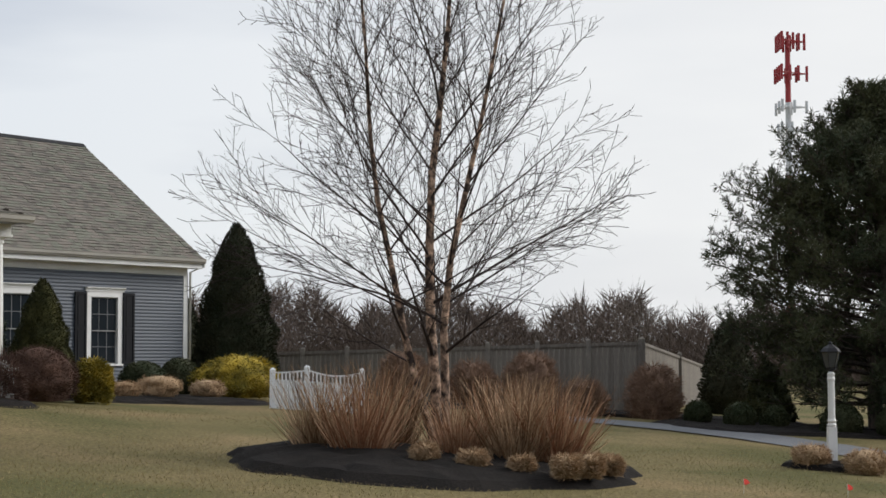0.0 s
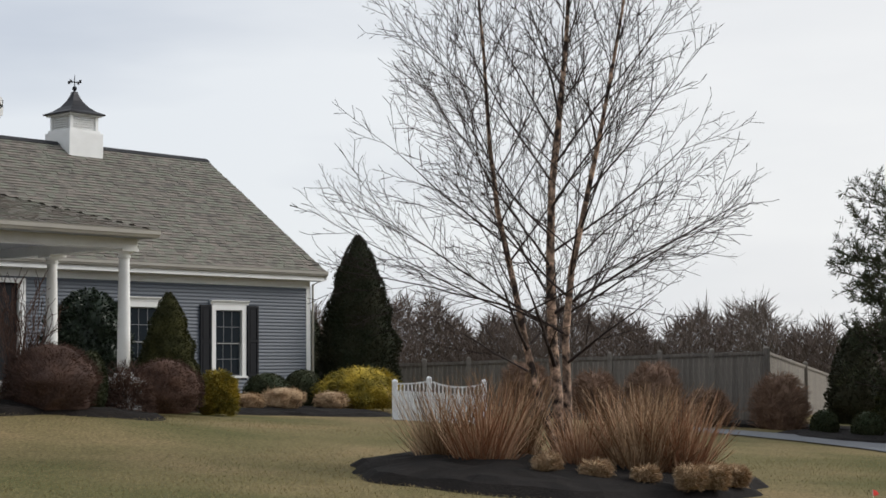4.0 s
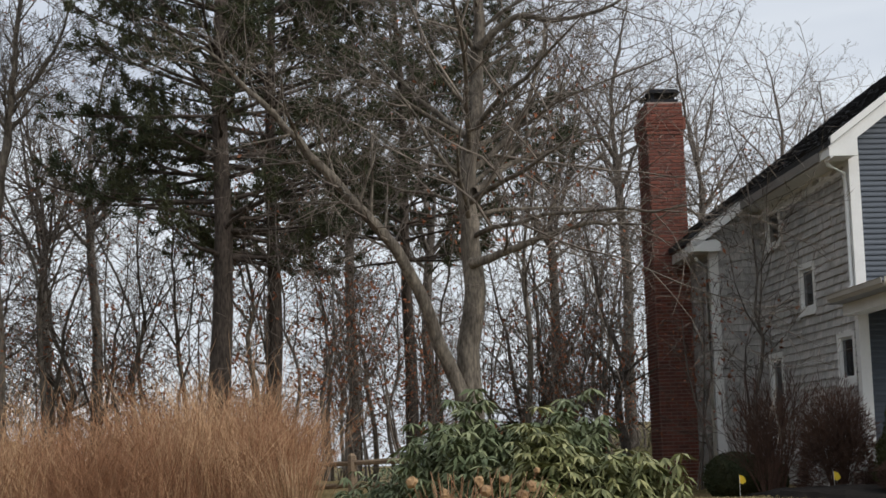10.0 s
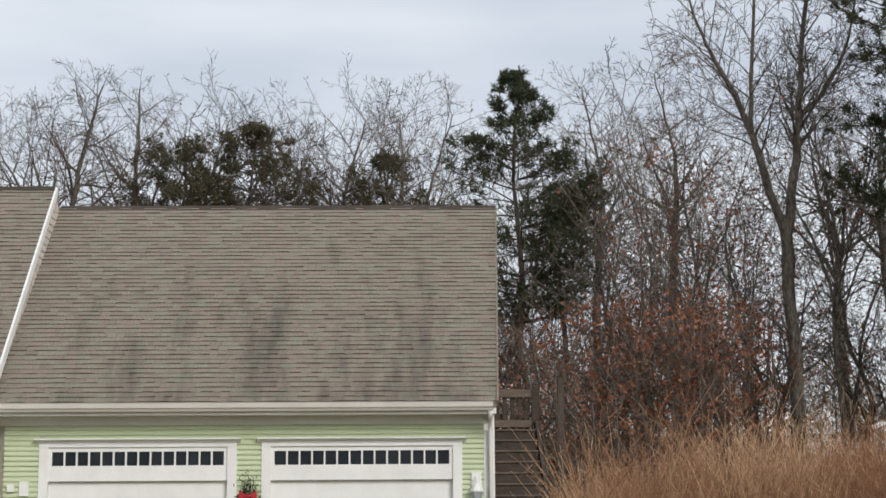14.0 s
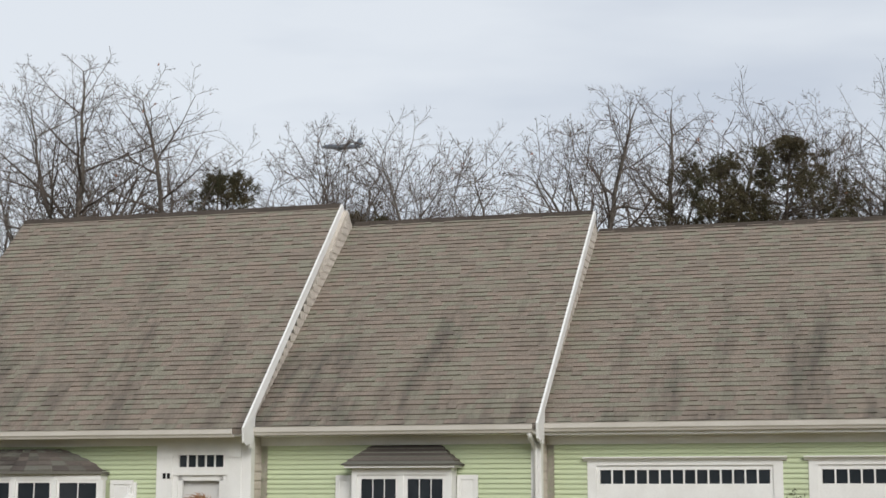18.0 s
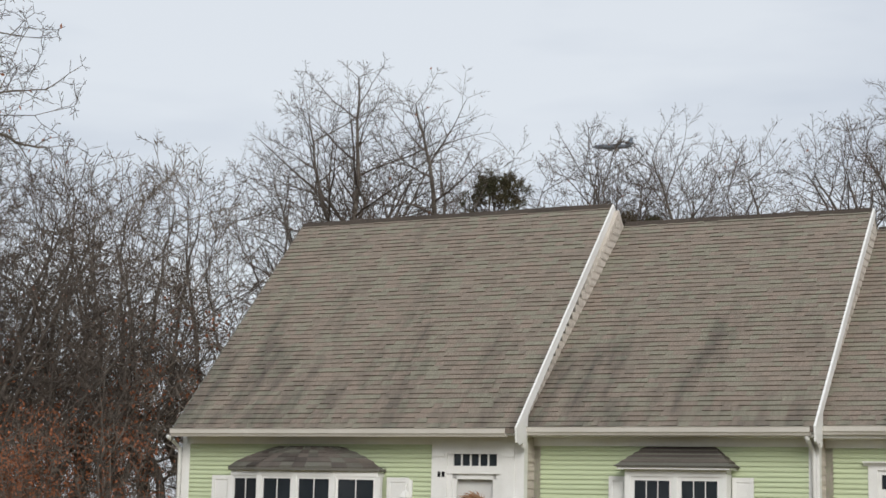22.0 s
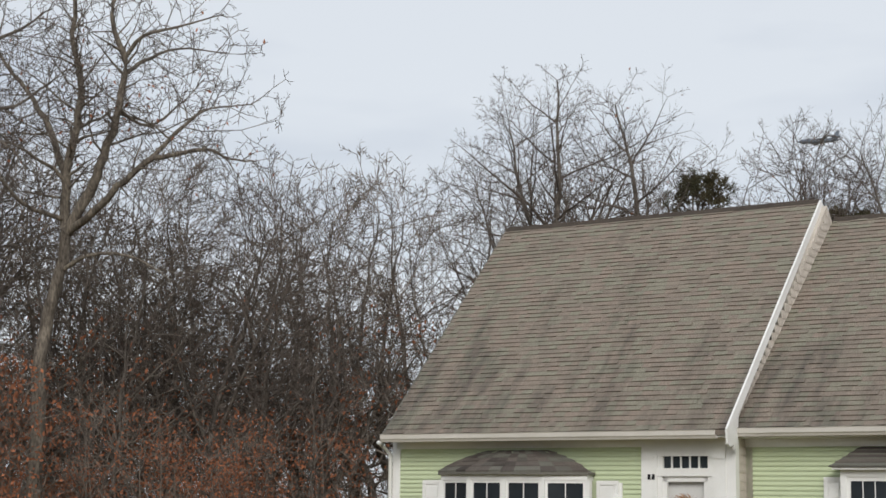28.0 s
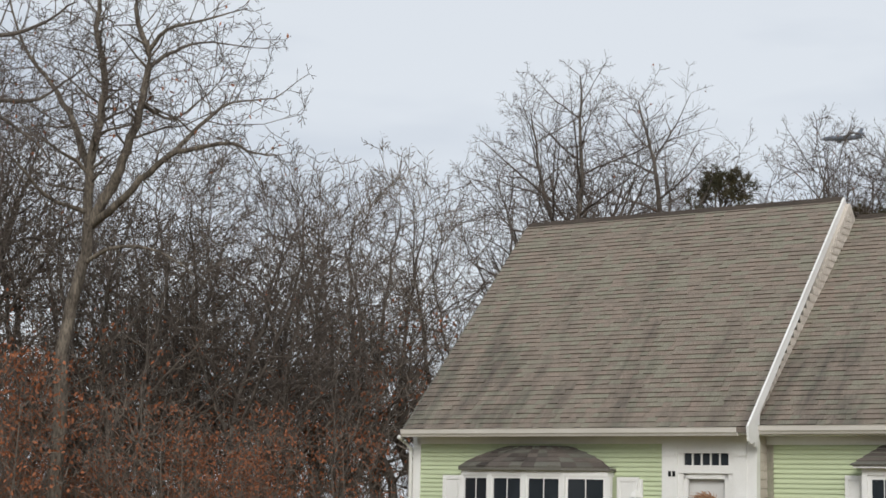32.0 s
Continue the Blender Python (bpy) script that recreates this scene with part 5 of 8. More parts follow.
def grow(out, rng, p, d, L, r, lvl, S):
    """One branch and, from it, its children; out[level] collects (points, radii)."""
    k = S["k"][lvl]
    step = L / (k - 1)
    pts, dd, p = [p.copy()], d.normalized(), p.copy()
    for i in range(k - 1):
        dd = (dd + rv(rng) * S["wob"][lvl] + UP * S["trop"][lvl]).normalized()
        p = p + dd * step
        pts.append(p)
    rad = [max(S["rmin"], r * (1 - (1 - S["tip"][lvl]) * i / (k - 1))) for i in range(k)]
    out[lvl].append((pts, rad))
    if lvl + 1 >= S["levels"]:
        return
    n = max(1, round(S["n"][lvl] * rng.uniform(0.8, 1.2)))
    turn = rng.random() * 6.28
    for j in range(n):
        q = S["from"][lvl] + (1 - S["from"][lvl]) * (j + rng.random()) / n
        f = q * (k - 1)
        i = min(int(f), k - 2)
        a, b = pts[i], pts[i + 1]
        at_ = a.lerp(b, f - i)
        ax = (b - a).normalized()
        turn += 2.4 + rng.uniform(-0.5, 0.5)
        side = ax.orthogonal().normalized()
        side = Matrix.Rotation(turn, 3, ax) @ side
        ang = radians(S["ang"][lvl] * rng.uniform(0.75, 1.25)) * (1.15 - 0.4 * q)
        cd = ax * math.cos(ang) + side * math.sin(ang)
        cl = L * S["ratio"][lvl] * (1.1 - S["fall"][lvl] * q) * rng.uniform(0.65, 1.2)
        cr = max(S["rmin"], (rad[i] + (rad[i + 1] - rad[i]) * (f - i)) * S["thin"][lvl])
        grow(out, rng, at_, cd, cl, cr, lvl + 1, S)


def sweep(branches, n):
    """Round bars for all branches that have the same number of points: vertices and faces."""
    V, F = [], []
    base = 0
    groups = {}
    for pts, rad in branches:
        groups.setdefault(len(pts), []).append((pts, rad))
    for k, items in groups.items():
        P = np.array([[tuple(q) for q in pts] for pts, _ in items])
        R = np.array([rad for _, rad in items])
        T = np.gradient(P, axis=1)
        T /= np.linalg.norm(T, axis=2, keepdims=True) + 1e-9
        ref = np.where(np.abs(T[:, :1, 2:3]) < 0.9, np.array([0, 0, 1.0]), np.array([1.0, 0, 0]))
        A = np.cross(T, np.broadcast_to(ref, T.shape))
        A /= np.linalg.norm(A, axis=2, keepdims=True) + 1e-9
        B = np.cross(T, A)
        ang = np.arange(n) * 2 * np.pi / n
        W = P[:, :, None] + R[:, :, None, None] * (A[:, :, None] * np.cos(ang)[:, None] + B[:, :, None] * np.sin(ang)[:, None])
        m = len(items)
        V.append(W.reshape(-1, 3))
        idx = base + np.arange(m * k * n).reshape(m, k, n)
        a, b = idx[:, :-1], idx[:, 1:]
        F.append(np.stack([a, np.roll(a, -1, 2), np.roll(b, -1, 2), b], -1).reshape(-1, 4))
        base += m * k * n
    return np.concatenate(V), np.concatenate(F)


def np_mesh(name, V, F, material, smooth=False):
    me = bpy.data.meshes.new(name)
    V, F = np.asarray(V, dtype=np.float32), np.asarray(F, dtype=np.int32)
    me.vertices.add(len(V))
    me.vertices.foreach_set("co", V.ravel())
    me.loops.add(F.size)
    me.loops.foreach_set("vertex_index", F.ravel())
    me.polygons.add(len(F))
    me.polygons.foreach_set("loop_start", np.arange(len(F), dtype=np.int32) * F.shape[1])
    me.update(calc_edges=True)
    me.materials.append(material)
    if smooth:
        me.shade_smooth()
    return me


def np_part(name, V, F, material, parent=None, label="", kind="", smooth=False):
    ob = new(name, np_mesh(name, V, F, material, smooth))
    if parent:
        ob.parent = parent
    return tagged(ob, label, kind=kind)


def blades(C, D, W, length, width, bend=None):
    """Leaves or blades: from points C along D (unit), as wide as width across W; a lozenge each."""
    C, D, W = np.asarray(C), np.asarray(D), np.asarray(W)
    n = len(C)
    L = np.broadcast_to(np.asarray(length, dtype=float).reshape(-1, 1), (n, 1))
    w = np.broadcast_to(np.asarray(width, dtype=float).reshape(-1, 1), (n, 1))
    mid = C + D * L * 0.5
    tip = C + D * L
    if bend is not None:
        tip = tip + bend
    V = np.stack([C, mid - W * w * 0.5, tip, mid + W * w * 0.5], 1).reshape(-1, 3)
    F = np.arange(4 * n).reshape(n, 4)
    return V, F


def units(rg, n):
    a = rg.normal(size=(n, 3))
    return a / np.linalg.norm(a, axis=1, keepdims=True)


def leafy(rg, n, D=None):
    """Random crosswise directions for n blades."""
    D = units(rg, n) if D is None else D / np.linalg.norm(D, axis=1, keepdims=True)
    W = np.cross(D, units(rg, n))
    return D, W / (np.linalg.norm(W, axis=1, keepdims=True) + 1e-9)


SCRUB = dict(levels=4, k=(6, 7, 5, 3), n=(9, 10, 8, 0), wob=(0.10, 0.24, 0.34, 0.38), trop=(0.05, 0.05, 0.04, 0.03), tip=(0.5, 0.25, 0.35, 0.6),
             ang=(40, 52, 50, 0), ratio=(0.80, 0.40, 0.5, 0), fall=(0.3, 0.4, 0.3, 0), thin=(0.6, 0.55, 0.65, 0), rmin=0.0065, trunk=0.55)
SCRUB["from"] = (0.30, 0.18, 0.12, 0)
POLE = dict(levels=4, k=(8, 6, 4, 3), n=(14, 7, 5, 0), wob=(0.09, 0.24, 0.32, 0.36), trop=(0.06, 0.07, 0.05, 0.04), tip=(0.25, 0.3, 0.4, 0.6),
            ang=(50, 50, 48, 0), ratio=(0.30, 0.50, 0.55, 0), fall=(0.45, 0.4, 0.3, 0), thin=(0.45, 0.6, 0.7, 0), rmin=0.006, trunk=1.0)
POLE["from"] = (0.24, 0.2, 0.15, 0)


def bare_tree(name, label, m, seed, height, r, S, bark, twig, lean=(0, 0), stems=1, leaves=0, leaf_from=0.0, leaf_to=1.0, group=""):
    """Leafless tree: trunk and limbs, a crown of twigs, some dead leaves where asked."""
    rng = random.Random(seed)
    out = [[] for _ in range(S["levels"])]
    for s_ in range(stems):
        a = rng.random() * 6.28
        off = 0.0 if stems == 1 else 0.22
        grow(out, rng, Vector((math.cos(a) * off, math.sin(a) * off, -0.15)), Vector((lean[0] + off * math.cos(a), lean[1] + off * math.sin(a), 1)), height * S["trunk"] * rng.uniform(0.88, 1.0), r, 0, S)
    t = thing(name, label, "tree", m, group)
    V0, F0 = sweep(out[0], 6)
    V1, F1_ = sweep(out[1], 3)
    np_part("trunk", np.concatenate([V0, V1]), np.concatenate([F0, F1_ + len(V0)]), bark, t, kind="stuff" if stems > 1 or S["levels"] == 4 else "", smooth=True)
    tw = [b for lv in out[2:] for b in lv]
    V, F = sweep([b for lv in out[2:-1] for b in lv], 3) if S["levels"] > 3 else (np.zeros((0, 3)), np.zeros((0, 4), dtype=int))
    rg = np.random.default_rng(seed)
    A = np.array([tuple(b[0][0]) for b in out[-1]])
    B = np.array([tuple(b[0][-1]) for b in out[-1]])
    Mid = np.array([tuple(b[0][1]) for b in out[-1]])
    ln = np.linalg.norm(B - A, axis=1)
    D_, W_ = leafy(rg, len(A), B - A)
    V2, F2 = blades(A, D_, W_, ln, S["rmin"] * 2.6)
    V2 = V2.reshape(-1, 4, 3)
    V2[:, (1, 3)] += (Mid - (A + B) / 2)[:, None]
    np_part("crown", np.concatenate([V, V2.reshape(-1, 3)]), np.concatenate([F, F2 + len(V)]), twig, t, kind="stuff")
    if leaves:
        ends = np.array([tuple(b[0][-1]) for b in tw])
        z = ends[:, 2] / height
        ends = ends[(z > leaf_from) & (z < leaf_to)]
        C = ends[rg.integers(0, len(ends), leaves)] + rg.normal(size=(leaves, 3)) * 0.08
        D, W = leafy(rg, leaves, units(rg, leaves) + np.array([0, 0, -0.8]))
        V, F = blades(C, D, W, rg.uniform(0.07, 0.13, leaves), rg.uniform(0.035, 0.06, leaves))
        np_part("dead_leaf", V, F, RUST, t, "clinging rust-brown leaves", kind="stuff")
    return t


def limb(out, rng, p, d, L, r, lvl, S, reach=None):
    """One branch, bending a little at each node; its side shoots leave the nodes in turn. out[level] collects (points, radii)."""
    k = max(3, min(S["most"][lvl], int(L / S["step"][lvl]) + 1))
    last = lvl + 1 >= S["levels"]
    pts, rad, kids = [p.copy()], [r], []
    dd, p, turn = d.normalized(), p.copy(), rng.random() * 6.28
    for i in range(1, k + 1):
        dd = (dd + rv(rng) * S["wob"][lvl] + UP * S["trop"][lvl]).normalized()
        p = p + dd * (L / k)
        q = i / k
        rr = max(S["rmin"], r * (1 - 0.80 * q))
        pts.append(p.copy())
        rad.append(rr)
        if last or q < S["bare"][lvl]:
            continue
        for _ in range(S["shoots"][lvl] + (i == k)):
            turn += 2.4 + rng.uniform(-.7, .7)
            side = Matrix.Rotation(turn, 3, dd) @ dd.orthogonal().normalized()
            a = radians(S["ang"][lvl] * rng.uniform(.7, 1.3))
            cd = dd * math.cos(a) + side * math.sin(a)
            cl = S["ratio"][lvl] * L * (1.1 - .62 * q) * rng.uniform(.5, 1.25)
            if reach:
                cl = min(cl, max(.35, reach(p, cd)) * rng.uniform(.8, 1.05))
            if cl < .1:
                continue
            kids.append((p.copy(), cd, cl, max(S["rmin"], rr * S["thin"] * rng.uniform(.75, 1.05))))
            dd = (dd - side * math.sin(a) * S["zig"]).normalized()
    out[lvl].append((pts, rad))
    for kid in kids:
        limb(out, rng, *kid, lvl + 1, S, reach)


def growth(dens=1.0, **more):
    """Habit of a leafless broad-leaved tree; dens: how closely the shoots stand."""
    S = dict(levels=4, step=(.36 / dens, .24 / dens, .16 / dens, .14), most=(13, 7, 3, 3), wob=(.10, .13, .15, .2), trop=(.022, .03, .035, .02), bare=(.10, .08, .1, 0), shoots=(1, 1, 3),
             ang=(49, 46, 45), ratio=(.78, .64, .62), thin=.71, zig=.20, rmin=.0058)
    S.update(more)
    return S


def wood_parts(t, trunks, out, bark, twig, rg, rmin, leaves=0, leaf_to=99.0):
    """Meshes of a leafless tree: trunk with main limbs, crown of shoots and fine twigs, a few dead leaves."""
    V, F = sweep(trunks, 9)
    V1, F1_ = sweep(out[0], 6)
    np_part("trunk", np.concatenate([V, V1]), np.concatenate([F, F1_ + len(V)]), bark, t, kind="stuff", smooth=True)
    V, F = sweep(out[1], 3)
    V1, F1_ = sweep(out[2], 3)
    A = np.array([tuple(b[0][0]) for b in out[3]])
    B = np.array([tuple(b[0][-1]) for b in out[3]])
    D, W = leafy(rg, len(A), B - A)
    V2, F2 = blades(A, D, W, np.linalg.norm(B - A, axis=1), rmin * 2.1)
    np_part("crown", np.concatenate([V, V1, V2]), np.concatenate([F, F1_ + len(V), F2 + len(V) + len(V1)]), twig, t, kind="stuff")
    if leaves:
        E_ = B[B[:, 2] < leaf_to]
        C = E_[rg.integers(0, len(E_), leaves)] + rg.normal(size=(leaves, 3)) * .06
        D, W = leafy(rg, leaves, units(rg, leaves) + np.array([0, 0, -.8]))
        V, F = blades(C, D, W, rg.uniform(.07, .13, leaves), rg.uniform(.035, .06, leaves))
        np_part("dead_leaf", V, F, RUST, t, "clinging rust-brown leaves", kind="stuff")


def crown_tree(name, label, m, seed, height, base, width, r, bark, twig, dens=1.0, wob=1.0, leaders=4, lower=5, rmin=0.0058, leaves=0, leaf_to=1.0, group="", spread=30):
    """Leafless tree whose leaders fan out from the trunk and whose limbs end on a rounded, lumpy crown."""
    rng = random.Random(seed)
    t = thing(name, label, "tree", m, group)
    cz, hz, hw = (height + base) / 2, (height - base) / 2, width / 2

    def reach(p, d):
        q, e = Vector((p.x / hw, p.y / hw, (p.z - cz) / hz)), Vector((d.x / hw, d.y / hw, d.z / hz))
        A, B, C = e.dot(e), q.dot(e), q.dot(q) - 1
        k = B * B - A * C
        if k <= 0 or -B + math.sqrt(k) <= 0:
            return .25
        x = (-B + math.sqrt(k)) / A
        n = q + e * x
        return max(.25, x * (1 + .13 * noise.noise(n * 1.7 + Vector((seed, 0, 0))) + .09 * noise.noise(n * 4.0 + Vector((0, seed, 0)))))
    S = growth(dens, wob=tuple(w * wob for w in (.10, .13, .15, .2)), rmin=rmin)
    top = base + hz * .12
    tp = [Vector((.10 * wob * math.sin(i * 1.1 + seed) * i / 7, .10 * wob * math.cos(i * .9 + seed) * i / 7, -.15 + (top + .15) * i / 7)) for i in range(8)]
    tr = [r * (1.18 - .5 * i / 7) if i else r * 1.35 for i in range(8)]
    out = [[], [], [], []]
    a0 = rng.random() * 6.28
    for j in range(leaders):
        a = a0 + 6.283 * j / leaders + rng.uniform(-.4, .4)
        tilt = radians(spread * rng.uniform(.5, 1.25)) if j else radians(spread * .2)
        d = Vector((math.cos(a) * math.sin(tilt), math.sin(a) * math.sin(tilt), math.cos(tilt)))
        p = tp[-1].lerp(tp[-2], rng.random() if j else 0)
        limb(out, rng, p, d, reach(p, d) * rng.uniform(.74, .92), tr[-1] * (.8 if j == 0 else rng.uniform(.5, .72)), 0, S, reach)
    for j in range(lower):
        q = 5 + 2 * rng.random() - 1.4 * (j % 2)
        i = min(int(q), 6)
        p = tp[i].lerp(tp[i + 1], q - i)
        a = a0 + 2.4 * j + rng.uniform(-.4, .4)
        tilt = radians(rng.uniform(48, 78))
        d = Vector((math.cos(a) * math.sin(tilt), math.sin(a) * math.sin(tilt), math.cos(tilt)))
        limb(out, rng, p, d, max(.8, min(reach(p, d), hw * 1.0) * rng.uniform(.6, 1.0)), tr[i] * rng.uniform(.26, .4), 0, S)
    wood_parts(t, [(tp, tr)], out, bark, twig, np.random.default_rng(seed), rmin, leaves, height * leaf_to)
    return t


def sight(az, el, d):
    """The point d metres off (on the plan) that stands at heading az, el degrees over the eye."""
    return Vector((-math.sin(radians(az)) * d, math.cos(radians(az)) * d, 1.6 + d * math.tan(radians(el))))


def spine_tree(name, label, foot, spines, bark, twig, seed, S, leaves=0):
    """A tree of its own shape: each spine is (points, radius, length of its side limbs, where they begin, their tilt from the spine)."""
    rng = random.Random(seed)
    t = thing(name, label, "tree", Matrix.Translation(foot))
    out, trunks = [[], [], [], []], []
    for pts, r, side_len, start, tilt in spines:
        P = [p - foot for p in pts]
        fine = []
        for i in range(len(P) - 1):
            a, b, c, d = P[max(i - 1, 0)], P[i], P[i + 1], P[min(i + 2, len(P) - 1)]
            for k in range(4):
                q = k / 4
                fine.append(.5 * (2 * b + (c - a) * q + (2 * a - 5 * b + 4 * c - d) * q * q + (3 * b - a - 3 * c + d) * q ** 3) + rv(rng) * r * .25 * min(1, i + k))
        fine.append(P[-1])
        n = len(fine)
        rad = [max(.012, r * ((1.25 if i == 0 else 1.0) - .86 * i / (n - 1))) for i in range(n)]
        trunks.append((fine, rad))
        turn = rng.random() * 6.28
        N = int(sum((fine[i + 1] - fine[i]).length for i in range(n - 1)) / .26)
        for j in range(N):
            q = start + (1 - start) * (j + rng.random()) / N
            f = q * (n - 1)
            i = min(int(f), n - 2)
            ax = (fine[i + 1] - fine[i]).normalized()
            turn += 2.4 + rng.uniform(-.5, .5)
            sd = Matrix.Rotation(turn, 3, ax) @ ax.orthogonal().normalized()
            a = radians(tilt * rng.uniform(.7, 1.25)) * (1.1 - .45 * q)
            limb(out, rng, fine[i].lerp(fine[i + 1], f - i), ax * math.cos(a) + sd * math.sin(a), side_len * 1.5 * (1.12 - .72 * q) * rng.uniform(.35, 1.2), max(.012, rad[i] * rng.uniform(.22, .46)), 0, S)
    wood_parts(t, trunks, out, bark, twig, np.random.default_rng(seed), S["rmin"], leaves)
    return t


def pine(name, label, m, seed, height, r, start, reach, tufts, needle=None, top_round=False, group="", dense=1, size=1.2):
    """Pine: straight trunk, tiers of limbs, bunches of needles along the outer limbs."""
    rng = random.Random(seed)
    rg = np.random.default_rng(seed)
    t = thing(name, label, "pine tree", m, group)
    limbs, twigs = [], []
    tr = [Vector((0.15 * math.sin(i * 0.9 + seed), 0.12 * math.cos(i * 1.3 + seed), height * i / 9 - 0.1)) for i in range(10)]
    V0, F0 = sweep([(tr, [r * (1 - 0.85 * i / 9) for i in range(10)])], 8)
    z = start
    while z < height * 0.985:
        q = (z - start) / (height - start)
        w = reach * ((0.70 + 0.42 * math.sin(math.pi * min(1.0, 1.2 * q))) * (1 - q ** 2.2) + 0.06 if not top_round else math.sqrt(max(0.02, 1 - (1.7 * q - 0.55) ** 2)))
        for j in range(rng.randint(4, 6) * dense):
            a = rng.random() * 6.28
            L = w * rng.uniform(0.55, 1.12)
            d = Vector((math.cos(a), math.sin(a), rng.uniform(-0.05, 0.25) + 0.5 * q))
            p = Vector((0, 0, z)) + Vector((tr[min(9, int(z / height * 9))].x, tr[min(9, int(z / height * 9))].y, 0))
            pts, dd = [p.copy()], d.normalized()
            for i in range(5):
                dd = (dd + rv(rng) * 0.13 + UP * (0.07 if i > 1 else -0.03)).normalized()
                p = p + dd * L / 5
                pts.append(p)
            limbs.append((pts, [max(.01, r * 0.22 * (1 - q * 0.6) * (1 - 0.8 * i / 5)) for i in range(6)]))
            for s_ in range(int(7 + L * 5 * dense)):
                f = rng.uniform(0.30, 1.0) ** .7 * 5
                i = min(int(f), 4)
                o = pts[i].lerp(pts[i + 1], f - i)
                e = (dd + rv(rng) * 0.95 + UP * 0.3).normalized()
                ln = rng.uniform(0.25, 0.6) * min(1.0, 0.4 + L / 3)
                twigs.append(([o, o + e * ln * 0.5, o + e * ln + UP * 0.04], [0.012, 0.009, 0.006]))
        z += rng.uniform(0.22, 0.42) * max(0.5, height / 12)
    V1, F1_ = sweep(limbs, 4)
    A = np.array([tuple(b[0][0]) for b in twigs])
    B = np.array([tuple(b[0][2]) for b in twigs])
    D_, W_ = leafy(rg, len(A), B - A)
    V2, F2 = blades(A, D_, W_, np.linalg.norm(B - A, axis=1), .02)
    np_part("trunk", V0, F0, PINE_BARK, t, smooth=True)
    np_part("limb", np.concatenate([V1, V2]), np.concatenate([F1_, F2 + len(V1)]), PINE_BARK, t, kind="stuff")
    A = np.array([tuple(b[0][1]) for b in twigs])
    B = np.array([tuple(b[0][2]) for b in twigs])
    n = int(tufts * 1.35)
    i = rg.integers(0, len(A), n)
    f = 1.0 - 0.75 * rg.random((n, 1)) ** 1.6
    C = A[i] + (B[i] - A[i]) * f + rg.normal(size=(n, 3)) * 0.01
    ax = B[i] - A[i]
    ax /= np.linalg.norm(ax, axis=1, keepdims=True)
    D, W = leafy(rg, n, ax * 0.55 + units(rg, n) * 0.95 + np.array([0, 0, 0.12]))
    V, F = blades(C, D, W, rg.uniform(0.08, 0.15, n) * size, rg.uniform(0.012, 0.022, n) * size)
    np_part("needle", V, F, needle or NEEDLE, t, "dense dark bunches of needles", kind="stuff")
    return t


def profile_at(profile, q):
    for (r0, z0), (r1, z1) in zip(profile, profile[1:]):
        if z0 <= q <= z1:
            return r0 + (r1 - r0) * (q - z0) / max(1e-6, z1 - z0)
    return profile[-1][0]


def dense_shrub(name, label, pos, w, h, profile, n, L, Wd, material, seed=1, lump=0.10, up=0.35, category="shrub", group="", core=None):
    """Clipped or naturally dense evergreen: a lumpy core, covered in small leaves. profile: (radius share, height share)."""
    rg = np.random.default_rng(seed)
    t = thing(name, label, category, Matrix.Translation(pos), group)
    NU, NV = 28, 18
    def surf(a, q, k=1.0):
        r = profile_at(profile, q) * w / 2
        e = 1 + lump * noise.noise(Vector((math.cos(a) * 2.2 + seed, math.sin(a) * 2.2, q * 4.5 * h / w))) * 1.6
        e += lump * 0.5 * noise.noise(Vector((math.cos(a) * 5 + seed, math.sin(a) * 5, q * 11 * h / w)))
        return (r * e * k * math.cos(a), r * e * k * math.sin(a), h * q)
    V = [surf(2 * math.pi * j / NU, i / NV, 0.93) for i in range(NV + 1) for j in range(NU)]
    F = [(i * NU + j, i * NU + (j + 1) % NU, (i + 1) * NU + (j + 1) % NU, (i + 1) * NU + j) for i in range(NV) for j in range(NU)]
    np_part("body", np.array(V), np.array(F), core or material, t, smooth=True)
    rr = np.array([profile_at(profile, q) for q in np.linspace(0, 1, 200)]) + 0.12
    Q = rg.choice(np.linspace(0, 1, 200), n, p=rr / rr.sum())
    A = rg.uniform(0, 2 * math.pi, n)
    C = np.array([surf(a, q, 0.9 + 0.13 * e) for a, q, e in zip(A, Q, rg.random(n))])
    out = np.stack([np.cos(A), np.sin(A), np.full(n, up)], 1)
    D, W = leafy(rg, n, out + units(rg, n) * 0.75)
    V, F = blades(C, D, W, rg.uniform(0.7, 1.3, n) * L, rg.uniform(0.7, 1.3, n) * Wd)
    np_part("foliage", V, F, material, t, kind="stuff")
    return t


CONE = [(0.86, 0.0), (1.0, 0.10), (0.93, 0.3), (0.72, 0.55), (0.46, 0.78), (0.22, 0.93), (0.03, 1.0)]
DOME = [(0.72, 0.0), (0.95, 0.2), (1.0, 0.42), (0.9, 0.65), (0.66, 0.85), (0.36, 0.96), (0.04, 1.0)]
SPIRE = [(0.80, 0.0), (1.0, 0.12), (0.97, 0.3), (0.82, 0.52), (0.56, 0.74), (0.30, 0.9), (0.03, 1.0)]


